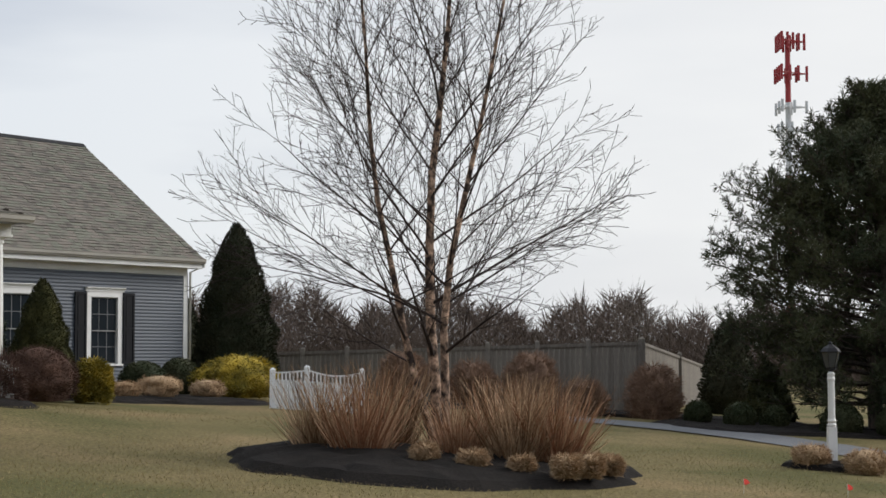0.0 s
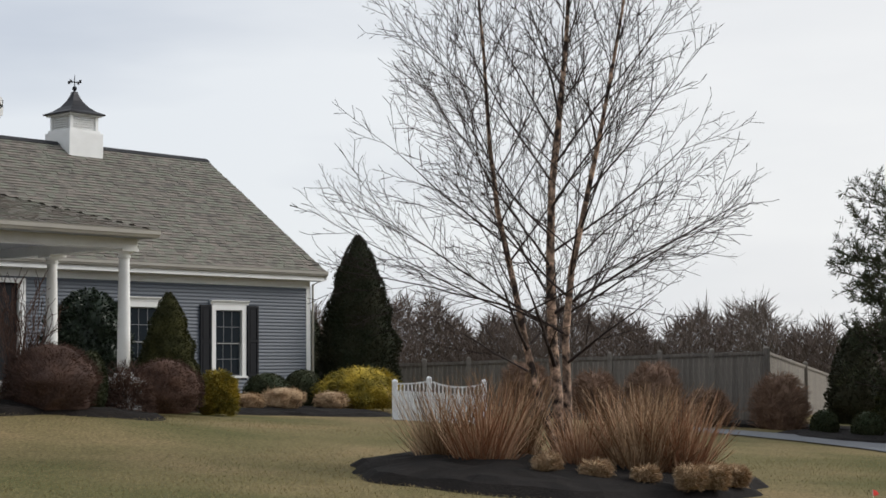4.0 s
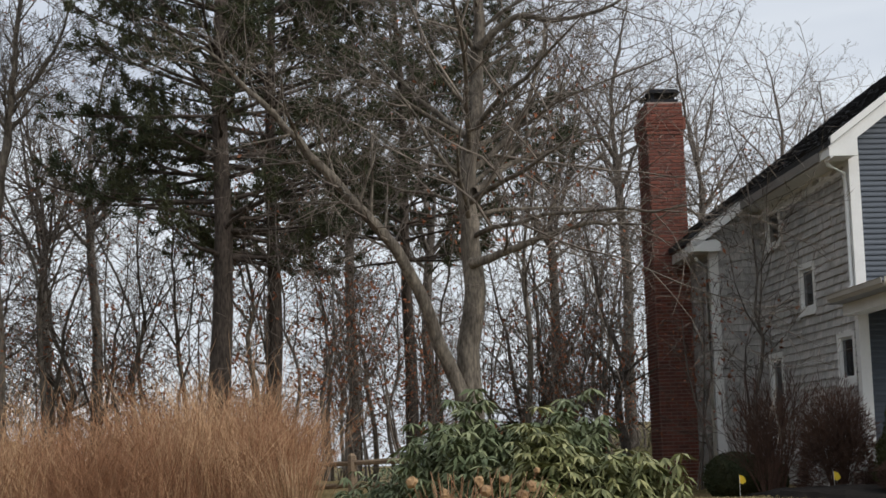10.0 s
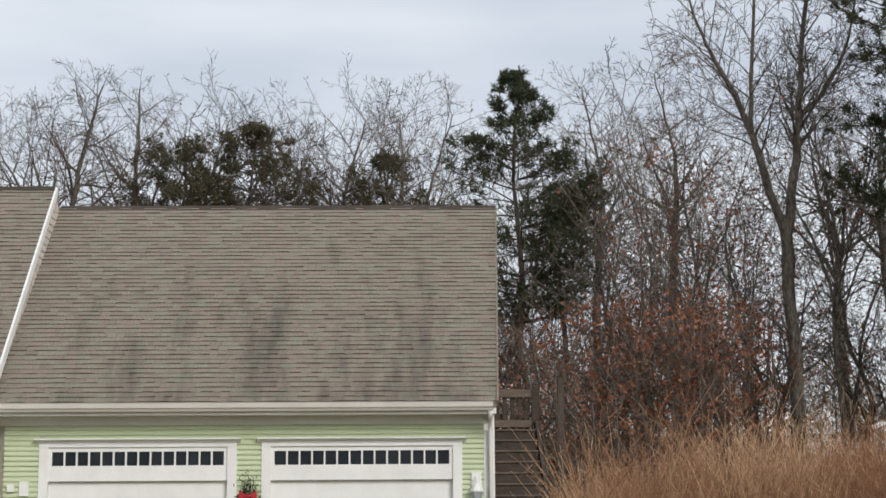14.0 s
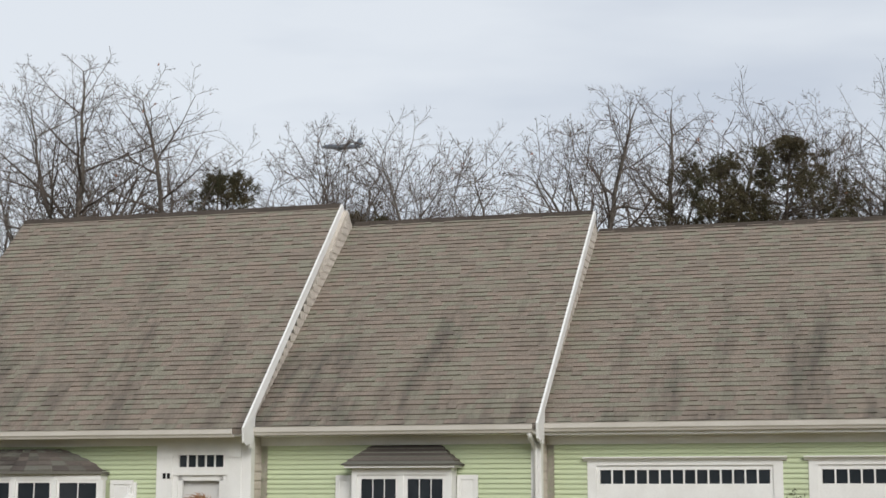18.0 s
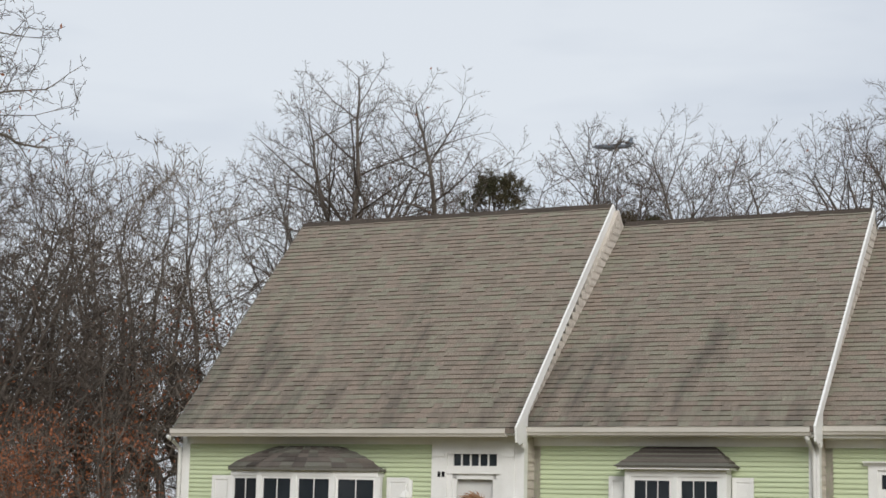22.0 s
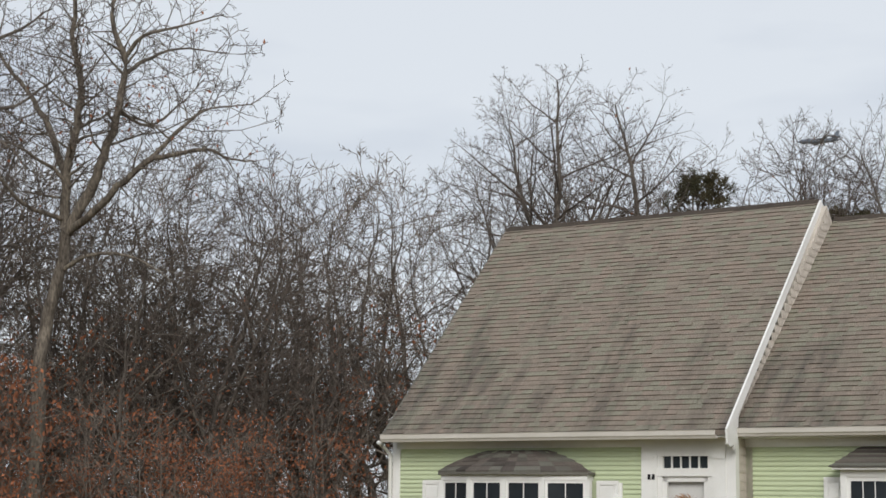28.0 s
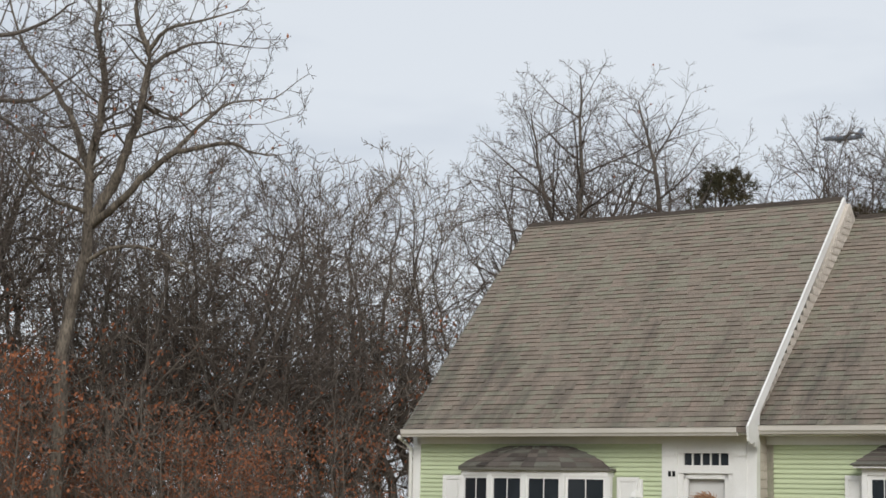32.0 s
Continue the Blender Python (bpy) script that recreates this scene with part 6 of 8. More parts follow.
def haze_of_twigs(name, label, n, az0, az1, d0, d1, top, material, seed, length=(.5, 1.2), width=(.03, .07), floor=-.3):
    """The fine mass of a far thicket: single twigs, mostly upright, under an uneven top line."""
    rg = np.random.default_rng(seed)
    az = rg.uniform(az0, az1, n)
    d = rg.uniform(d0, d1, n)
    edge = top * (0.78 + .16 * np.sin(az * 1.1 + seed) + .10 * np.sin(az * 2.9 + 2) + .08 * np.sin(az * 6.1))
    X, Y = -np.sin(np.radians(az)) * d, np.cos(np.radians(az)) * d
    Z = np.array([lawn_z(x, y) for x, y in zip(X, Y)]) + floor + edge * rg.random(n) ** 1.15
    C = np.stack([X, Y, Z], 1)
    D, W = leafy(rg, n, units(rg, n) * .75 + np.array([0, 0, .8]))
    V, F = blades(C, D, W, rg.uniform(*length, n), rg.uniform(*width, n))
    o = np_part(name, V, F, material, None, label, "stuff")
    o["category"] = "woods"
    return o


def twig_shrub(name, label, pos, w, h, n, seed=1, material=None, round_=True, stems=9, thick=0.004, length=0.16, category="shrub", group=""):
    """Leafless shrub: stems from the ground and a thick mass of fine twigs, clipped to a dome when round_."""
    rng = random.Random(seed)
    rg = np.random.default_rng(seed)
    t = thing(name, label, category, Matrix.Translation(pos), group)
    S = dict(levels=3, k=(5, 4, 3), n=(5, 4, 0), wob=(0.12, 0.2, 0.25), trop=(0.1, 0.1, 0.1), tip=(0.4, 0.4, 0.6), ang=(30, 35, 0), ratio=(0.5, 0.55, 0), fall=(0.3, 0.3, 0), thin=(0.6, 0.7, 0), rmin=thick)
    S["from"] = (0.2, 0.2, 0)
    out = [[], [], []]
    for s_ in range(stems):
        a = 6.283 * s_ / stems + rng.uniform(-.3, .3)
        sp = rng.uniform(0.1, 0.95) * w / h * 0.55
        grow(out, rng, Vector((math.cos(a) * .06, math.sin(a) * .06, -.05)), Vector((math.cos(a) * sp, math.sin(a) * sp, 1)), h * rng.uniform(.7, .98) * (0.8 if round_ else 1), 0.012, 0, S)
    V, F = sweep([b for l in out for b in l], 3)
    np_part("stem", V, F, material or REDTWIG, t, kind="stuff")
    if round_:
        u = units(rg, n)
        u[:, 2] = np.abs(u[:, 2] + 0.2)
        e = 1 + 0.10 * np.sin(u[:, 0] * 5 + seed) * np.sin(u[:, 1] * 6) + rg.normal(size=n) * 0.025
        q = rg.uniform(0.55, 1.0, n) ** 0.5
        C = u * (q * e)[:, None] * np.array([w / 2, w / 2, h * 0.9])
        C[:, 2] = np.abs(C[:, 2] * 0.97) + 0.03
        D = u + units(rg, n) * 0.7
        D /= np.linalg.norm(D, axis=1, keepdims=True)
        L = rg.uniform(0.5, 1.0, (n, 1)) * length
        _, W = leafy(rg, n, D)
        V, F = blades(C, D, W, L, thick * 2.2)
        np_part("twig", V, F, material or REDTWIG, t, kind="stuff")
    return t


def grass_clump(name, label, pos, w, h, n, material, seed=1, droop=0.35, width=0.008, category="grass", group=""):
    """Clump of standing dead blades, fanning out from the base and bending over."""
    rg = np.random.default_rng(seed)
    a = rg.uniform(0, 2 * math.pi, n)
    s_ = rg.random(n) ** 0.7
    base = np.stack([np.cos(a) * s_ * w * .25, np.sin(a) * s_ * w * .25, np.full(n, -.03)], 1)
    H = h * (.30 + .70 * rg.random(n) ** 1.1)
    outw = np.stack([np.cos(a + rg.normal(size=n) * .5), np.sin(a + rg.normal(size=n) * .5), np.zeros(n)], 1)
    k = 4
    V = np.zeros((n, k + 1, 2, 3))
    side = np.cross(outw, [0, 0, 1.0])
    twist = rg.uniform(-1, 1, (n, 1))
    side = side * np.cos(twist) + outw * np.sin(twist)
    for i in range(k + 1):
        q = i / k
        c = base + outw * (w * .42 * s_ * q + droop * H * rg.uniform(.2, 1, n) * q ** 2.4 * .5)[:, None] + np.array([0, 0, 1.0]) * (H * (q - .12 * droop * q ** 3))[:, None]
        if i in (1, 2, 3):
            c = c + rg.normal(size=(n, 3)) * .008
        ww = width * (1 - .8 * q) * .5
        V[:, i, 0], V[:, i, 1] = c - side * ww, c + side * ww
    idx = np.arange(n * (k + 1) * 2).reshape(n, k + 1, 2)
    F = np.stack([idx[:, :-1, 0], idx[:, :-1, 1], idx[:, 1:, 1], idx[:, 1:, 0]], -1).reshape(-1, 4)
    t = thing(name, label, category, Matrix.Translation(pos), group)
    np_part("blade", V.reshape(-1, 3), F, material, t, kind="stuff")
    return t

# ---------------------------------------------------------------- the birch and its bed
bed("birch_bed", "round bed of dark bark mulch in the lawn", -0.05, 21.3, lambda a: 3.1 - 0.42 * math.cos(a) ** 2, 0.20)
BP = Vector((-0.05, 21.9, lawn_z(-0.05, 21.9) + 0.15))
rng = random.Random(31)
birch = thing("birch_tree", "leafless multi-stemmed river birch with peeling tan bark", "tree", Matrix.Translation(BP))
stems = [
    ([(.04, 0, 0), (-.20, .05, .75), (-.38, .1, 1.5), (-.54, .1, 2.35), (-.74, .05, 3.3), (-.84, 0, 4.2), (-.90, -.1, 5.4), (-1.0, -.15, 6.6), (-1.15, -.1, 7.6)], 0.062),
    ([(.08, .1, 0), (.02, .15, .8), (-.04, .2, 1.6), (-.06, .2, 2.6), (-.02, .25, 3.7), (.1, .3, 4.7), (.2, .3, 5.7), (.28, .35, 7.0), (.3, .4, 7.8)], 0.088),
    ([(.16, -.05, 0), (.15, -.1, .8), (.13, -.15, 1.6), (.22, -.2, 2.5), (.4, -.25, 3.3), (.6, -.3, 4.2), (.8, -.35, 5.2), (1.0, -.4, 6.3), (1.15, -.4, 7.2)], 0.066)]
BS = growth(1.0, shoots=(1, 1, 2), step=(.26, .19, .14, .1), most=(14, 8, 4, 3), wob=(.055, .08, .10, .12), trop=(.022, .035, .03, .02), ang=(31, 31, 36), ratio=(.50, .46, .60), thin=.60, zig=.09, bare=(.16, .1, .1, 0), rmin=.0041)
BS_LOW = dict(BS, trop=(-.004, .03, .03, .02), wob=(.07, .08, .1, .12))
out = [[] for _ in range(4)]
trunks = []


def birch_reach(p, d):
    """Length left to the outline of the crown, a broad egg."""
    q, e = Vector(((p.x + .15) / 3.35, p.y / 3.0, (p.z - 3.55) / 3.6)), Vector((d.x / 3.35, d.y / 3.0, d.z / 3.6))
    A, B, C = e.dot(e), q.dot(e), q.dot(q) - 1
    return max(.2, (-B + math.sqrt(max(0, B * B - A * C))) / A)


for pts, r in stems:
    pts = [Vector(p) for p in pts]
    rad = [r * (1 - 0.88 * i / (len(pts) - 1)) for i in range(len(pts))]
    trunks.append((pts, rad))
    turn = rng.random() * 6
    N = 26
    for j in range(N):
        f = (0.19 + 0.79 * (j + rng.random()) / N) * (len(pts) - 1)
        i = min(int(f), len(pts) - 2)
        o = pts[i].lerp(pts[i + 1], f - i)
        turn += 2.4 + rng.uniform(-.4, .4)
        q = f / (len(pts) - 1)
        ang = radians(86 - 62 * min(1, q * 1.35)) * rng.uniform(.82, 1.12)
        d = Vector((math.cos(turn) * math.sin(ang), math.sin(turn) * math.sin(ang), math.cos(ang)))
        low = q < .34
        L = min(birch_reach(o, d), 4.0) * rng.uniform(.62, 1.0) * (1 if q < .7 else .9)
        limb(out, rng, o, d, L, max(.008, rad[i] * rng.uniform(.26, .42)), 0, BS_LOW if low else BS, birch_reach)
V0, F0 = sweep(trunks, 9)
np_part("trunk", V0, F0, BIRCH, birch, "peeling pinkish-tan trunks", smooth=True)
V0, F0 = sweep(out[0], 5)
np_part("limb", V0, F0, BIRCH_TWIG, birch, kind="stuff", smooth=True)
V1, F1_ = sweep(out[1] + out[2], 3)
rg = np.random.default_rng(3)
A = np.array([tuple(b[0][0]) for b in out[3]])
B = np.array([tuple(b[0][-1]) for b in out[3]])
D, W = leafy(rg, len(A), B - A)
V2, F2 = blades(A, D, W, np.linalg.norm(B - A, axis=1), .0050)
V1, F1_ = np.concatenate([V1, V2]), np.concatenate([F1_, F2 + len(V1)])
np_part("crown", V1, F1_, BIRCH_TWIG, birch, "fine dark ascending twigs", kind="stuff")

def tuft_mound(name, label, pos, w, h, seed, group):
    """Low mound of cut-back dead grass: a close tuft with a ragged outline."""
    return dense_shrub(name, label, pos, w, h, [(.55, 0), (.85, .2), (1.0, .5), (.92, .75), (.6, .93), (.05, 1.0)], 2000, .085, .009, TUFT, seed, .22, .25, category="dead plant", group=group)


G_BED = "grasses in the birch bed"
for i, (az, d, w, h, n) in enumerate(((4.0, 21.4, 1.15, 1.15, 650), (2.6, 20.6, 1.15, 1.2, 650), (1.6, 21.6, 1.0, 1.25, 700), (-0.7, 20.6, .9, .85, 700), (-2.7, 20.4, 1.1, 1.15, 900), (-4.0, 20.6, 1.1, 1.1, 900), (-3.2, 21.8, 1.0, 1.15, 600), (-1.7, 22.6, .9, 1.1, 500))):
    p = spot(az, d)
    grass_clump("ornamental_grass", "standing clump of rust-tan dead ornamental grass", p + UP * .14, w * 1.1, h * 1.05, int(n * .55), STRAW_RED if i % 2 else STRAW, 40 + i, 0.25, 0.021, group=G_BED)
for i, (az, d) in enumerate(((0.45, 19.6), (-1.2, 19.4), (-2.9, 19.3), (-4.4, 19.1), (-5.2, 19.3), (-5.9, 19.9), (-5.6, 20.3))):
    tuft_mound("cut_grass_tuft", "low pale tuft of cut-back grass on mulch", spot(az, d) + UP * .12, .25 + .04 * math.sin(i * 2.3), .24 + .04 * math.cos(i * 1.7), 60 + i, "tufts in the birch bed")

# ---------------------------------------------------------------- planting along the blue house
def by_house(u, v, dz=0.0):
    p = H1 @ Vector((u, v, 0))
    return Vector((p.x, p.y, lawn_z(p.x, p.y) + dz))


bed("house_bed", "dark mulch bed along the porch", *by_house(6.15, -3.0).xy, oblong(3.55, 1.0, 52.65), 0.06, seed=5)
bed("corner_bed", "dark mulch bed at the house corner", *by_house(-0.9, -1.6).xy, oblong(1.35, 2.9, 52.65), 0.05, seed=6)
bed("wing_bed", "dark mulch bed along the wing", *by_house(14.6, 2.4).xy, oblong(5.2, 2.0, 40), 0.05, seed=7)

SHRUBS = [
    # kind, u, v, width, height
    ("spruce", -0.08, -2.85, 1.62, 2.0), ("mound", -0.72, -3.85, 0.70, 0.50), ("box", -1.32, 3.0, 1.1, 0.75), ("box", -0.75, 3.3, 0.8, 0.62),
    ("ball", 2.88, -3.4, 0.74, 0.95), ("mound", 4.66, -3.5, 1.1, 0.88), ("dark", 5.45, -3.3, 0.45, 0.75), ("mound", 7.02, -3.5, 1.42, 1.02),
    ("ball", 8.05, -3.1, 0.55, 0.95), ("mound", 11.32, -1.0, 1.28, 0.98), ("holly", 12.1, 2.4, 1.7, 2.3), ("spruce", 12.46, 0.3, 1.5, 2.3),
    ("gold", 13.30, -0.2, 0.62, 0.82), ("tan", 15.59, 1.5, 0.70, 0.36), ("box", 18.19, 3.7, 1.08, 0.75), ("tan", 16.63, 1.5, 0.92, 0.50),
    ("box", 19.34, 3.7, 0.95, 0.85), ("tan", 18.38, 1.8, 0.70, 0.42), ("gold", 20.11, 2.5, 1.86, 0.98), ("low", 3.83, -3.4, 0.62, 0.65), ("low", 8.96, -2.9, 0.8, 0.72)]
for i, (kd, u, v, w, h) in enumerate(SHRUBS):
    p = by_house(u, v, 0.04)
    if kd == "spruce":
        dense_shrub("dwarf_spruce", "olive-green cone-shaped dwarf spruce in mulch", p, w * .86, h, CONE, 24000, .05, .013, SPRUCE, 100 + i, .15, .5, group="dwarf spruces by the house")
    elif kd in ("box", "ball", "dark"):
        dense_shrub("boxwood", "rounded dark green boxwood in mulch" if kd != "dark" else "small upright dark evergreen shrub", p, w, h, DOME, 4500, .04, .026, BOXLEAF, 100 + i, .06, group="boxwoods by the house")
    elif kd == "holly":
        dense_shrub("holly_bush", "large glossy dark green holly by the porch", p, w, h, DOME, 9000, .085, .045, HOLLY, 100 + i, .2)
    elif kd == "gold":
        dense_shrub("golden_cypress", "low golden-yellow threadleaf cypress", p, w, h, DOME, 6500, .13, .018, GOLD, 100 + i, .24, 0.1, group="golden cypresses")
    elif kd == "tan":
        tuft_mound("tan_mound", "low rounded mound of tan dead foliage", p, w, h, 100 + i, "tan mounds by the wing")
    elif kd == "mound":
        dense_shrub("bare_round_shrub", "clipped round shrub of bare red-brown twigs", p, w, h, DOME, 9000, .085, .008, REDTWIG, 100 + i, .15, .45, group="clipped bare shrubs")
    else:
        twig_shrub("bare_shrub", "low loose leafless reddish shrub by the porch", p, w, h, 3200, 100 + i, REDTWIG, True, 14, .0045, .2, group="loose bare shrubs")
dense_shrub("arborvitae", "tall dark cone-shaped arborvitae at the wing", by_house(23.1, 5.5, -.05), 2.1, 4.45, SPIRE, 20000, .09, .03, ARBOR, 140, .10, .7, category="evergreen tree")
dense_shrub("arborvitae", "slim dark arborvitae behind the wing", by_house(25.0, 9.5, 0), 1.3, 2.6, SPIRE, 4000, .09, .04, ARBOR, 141, .12, .7, category="evergreen tree")
for i, (u, v, w, h, st) in enumerate(((-1.6, -0.1, 1.2, 1.5, 22), (-1.25, 0.7, 1.2, 1.7, 22), (6.75, -3.0, .95, 1.75, 14))):
    twig_shrub("tall_bare_shrub", "upright leafless red-brown shrub against the wall", by_house(u, v, .02), w, h, 0, 150 + i, REDTWIG, False, st, .0045, group="upright bare shrubs")
twig_shrub("burning_bush", "broad rounded shrub of bare reddish twigs at the corner", by_house(-0.98, -1.6, .02), 1.2, 1.45, 9000, 158, REDTWIG, True, 30, .0042, .17)
bare_tree("small_bare_tree", "slender leafless young tree beside the wall", Matrix.Translation(by_house(-1.1, 4.3)), 160, 3.5, .035, dict(POLE, levels=3, n=(6, 3, 0, 0), wob=(0.2, 0.3, 0.32, 0.36)), TWIG, TWIG, stems=2)

# ---------------------------------------------------------------- right of the birch: fences, drive, lamp post, pine, mast
FENCEWOOD = mat("weathered_grey_fence_board", (0.27, 0.243, 0.208), 0.9, (0.155, 0.138, 0.12), 3, 0.6, 25, 0.35, 0.5, per_piece=0.55, stretch=(4, 4, 0.5))
fence = thing("stockade_fence", "weathered grey wooden board fence with capped posts", "fence")
fence_me = {}


def fence_run(a, b, top_a, top_b, n_posts, base_a, base_b):
    """Boards, rail and posts from a to b (ground plan), with the given heights of top and foot."""
    a, b = Vector((*a, 0)), Vector((*b, 0))
    L = (b - a).length
    ang = math.atan2(b.y - a.y, b.x - a.x)
    n = int(L / 0.15)
    if "board" not in fence_me:
        bm = bmesh.new()
        box(bm, 0.004, 0.146, -0.012, 0.012, 0, 1)
        fence_me["board"] = mesh_of("board", bm, FENCEWOOD)
    for i in range(n):
        q = i / n
        p = a.lerp(b, q)
        z0, z1 = base_a + (base_b - base_a) * q, top_a + (top_b - top_a) * q - .07
        piece("board", fence_me["board"], fence, Matrix.Translation((p.x, p.y, z0)) @ Matrix.Rotation(ang, 4, "Z") @ Matrix.Diagonal((1, 1, z1 - z0, 1)))
    bm = bmesh.new()
    d = (b - a).normalized()
    nrm = Vector((-d.y, d.x, 0))
    for lo, hi, w in ((-.08, 0.0, .05), (-.12, -.08, .02)):
        prism(bm, [a - nrm * w + UP * (top_a + lo), a + nrm * w + UP * (top_a + lo), a + nrm * w + UP * (top_a + hi), a - nrm * w + UP * (top_a + hi)], b - a + UP * (top_b - top_a))
    part("cap_rail", bm, FENCEWOOD, fence)
    for i in range(n_posts):
        q = i / (n_posts - 1)
        p = a.lerp(b, q) - nrm * 0.03
        t0 = top_a + (top_b - top_a) * q
        bm = bmesh.new()
        box(bm, p.x - .06, p.x + .06, p.y - .06, p.y + .06, base_a + (base_b - base_a) * q - .1, t0 + .06)
        lathe(bm, [(.09, t0 + .06), (.09, t0 + .08), (.01, t0 + .13)], 4, Matrix.Translation((p.x, p.y, 0)) @ pose(0, 0, 0, 0, 0, 45))
        part("post", bm, FENCEWOOD, fence)


def plan(az, d):
    return (-math.sin(radians(az)) * d, math.cos(radians(az)) * d)


fence_run(plan(7.5, 49), plan(-6.98, 43), 1.68, 1.95, 10, 0.3, 0.08)
fence_run(plan(-6.98, 43), plan(-9.12, 60), 1.95, 1.22, 3, 0.08, -0.55)
TANTWIG = mat("tan_brown_bare_twigs", (0.36, 0.235, 0.165), 0.85, (0.19, 0.12, 0.085), 3, 0.6, 30, 0.3, 0.0, per_piece=0.7, spec=0.15)
PICKET = mat("white_vinyl_picket", (0.88, 0.89, 0.90), 0.4, None, 3, 0.2, 40, 0.04, 0.03)
picket = thing("picket_fence", "white picket fence with a scalloped top", "fence")
pa, pb = Vector((*plan(5.66, 35.6), 0)), Vector((*plan(2.6, 34.8), 0))
bm = bmesh.new()
box(bm, -.036, .036, -.012, .012, 0, 1)
pk = mesh_of("picket", bm, PICKET)
bm = bmesh.new()
box(bm, -.014, .014, -.01, .01, 0, 1)
sp_ = mesh_of("spindle", bm, PICKET)


def scallop(q):
    """Height of the fence's cap: it sags between the posts."""
    if q < .39:
        return .76 + .09 * (q / .39) ** 2
    return .86 - .10 * (1 - ((q - .39) / .305 - 1) ** 2)


def on_fence(q, h):
    p = pa.lerp(pb, q)
    return Vector((p.x, p.y, lawn_z(p.x, p.y) + h))


n = 23
turn_ = Matrix.Rotation(math.atan2(pb.y - pa.y, pb.x - pa.x), 4, "Z")
for i in range(n):
    q = (i + .5) / n
    piece("picket", pk, picket, Matrix.Translation(on_fence(q, -.02)) @ turn_ @ Matrix.Diagonal((1, 1, .60, 1)))
    piece("spindle", sp_, picket, Matrix.Translation(on_fence(q, .60)) @ turn_ @ Matrix.Diagonal((1, 1, scallop(q) - .60, 1)))
for hs_ in ([.08] * 13, [.60] * 13, [scallop(k / 12) for k in range(13)]):
    bm = bmesh.new()
    tube(bm, [on_fence(k / 12, h) + Vector((0, .0, 0)) for k, h in enumerate(hs_)], .026, 4)
    part("rail", bm, PICKET, picket)
for q in (0, .39, 1):
    p = on_fence(q, 0)
    h = scallop(q) + .03
    bm = bmesh.new()
    box(bm, p.x - .055, p.x + .055, p.y - .055, p.y + .055, p.z - .1, p.z + h)
    lathe(bm, [(.085, p.z + h), (.085, p.z + h + .025), (.02, p.z + h + .07)], 4, Matrix.Translation((p.x, p.y, 0)) @ pose(0, 0, 0, 0, 0, 45))
    part("post", bm, PICKET, picket)

# drive: a strip that follows the ground
V, F = [], []
near = [(-4.5, 36.5), (-6.0, 35.8), (-8.0, 34.6), (-10.0, 33.0), (-12.0, 31.0), (-14.0, 28.8), (-16.5, 26.0), (-20, 22.0), (-30, 15)]
far_ = [(-4.5, 38.6), (-6.0, 38.3), (-8.0, 37.6), (-10.0, 36.4), (-12.0, 34.8), (-14.0, 32.8), (-16.5, 30.0), (-20, 26.0), (-30, 19)]
for (a0, d0), (a1, d1) in zip(near, far_):
    for az, d in ((a0, d0), (a1, d1)):
        x, y = plan(az, d)
        V.append((x, y, lawn_z(x, y) + .022))
for i in range(len(near) - 1):
    F.append((2 * i, 2 * i + 2, 2 * i + 3, 2 * i + 1))
dv = raw("drive", V, F, DRIVE, None, "grey asphalt drive across the lawn", "structure")
dv["category"] = "driveway"

LX, LY = 5.9, 24.99
LZ = lawn_z(LX, LY)
bed("lamp_bed", "small mulch ring round the lamp post", LX, LY, lambda a: .75, .05, seed=12)
lamp = thing("lamp_post", "white turned wooden post with black lantern", "lamp post", Matrix.Translation((LX, LY, LZ)))
bm = bmesh.new()
box(bm, -.065, .065, -.065, .065, -.1, .62)
lathe(bm, [(.062, .62), (.075, .65), (.055, .68), (.07, .71), (.055, .75), (.052, 1.3), (.062, 1.34), (.05, 1.37), (.06, 1.42), (.03, 1.45)], 12)
part("post", bm, WHITE, lamp)
bm = bmesh.new()
lathe(bm, [(.03, 1.43), (.03, 1.46), (.085, 1.48), (.085, 1.50), (.03, 1.51)], 6)
lathe(bm, [(.155, 1.735), (.16, 1.75), (.12, 1.80), (.05, 1.845), (.03, 1.86), (.03, 1.88), (.008, 1.91)], 6)
for k in range(6):
    a = k * math.pi / 3
    tube(bm, [(.08 * math.cos(a), .08 * math.sin(a), 1.5), (.145 * math.cos(a), .145 * math.sin(a), 1.74)], .007, 4)
lt = part("lantern", bm, METAL_DARK, lamp, "black six-sided lantern frame")
bm = bmesh.new()
for k in range(6):
    a, b = k * math.pi / 3, (k + 1) * math.pi / 3
    prism(bm, [(.077 * math.cos(a), .077 * math.sin(a), 1.51), (.077 * math.cos(b), .077 * math.sin(b), 1.51), (.14 * math.cos(b), .14 * math.sin(b), 1.735), (.14 * math.cos(a), .14 * math.sin(a), 1.735)], (0.002, .002, 0))
LGLASS = glass("lantern_glass", (.35, .38, .40), .1)
LDARK = glass("dim_lantern_glass", (.06, .065, .07), .1)
part("pane", bm, LDARK, lt)
for i, (az, d, w) in enumerate(((-12.6, 25.3, .5), (-14.4, 24.8, .55))):
    tuft_mound("tan_mound", "low tan mound of dead grass by the lamp", spot(az, d) + UP * .0, w, .36, 170 + i, "mounds at the lamp post")

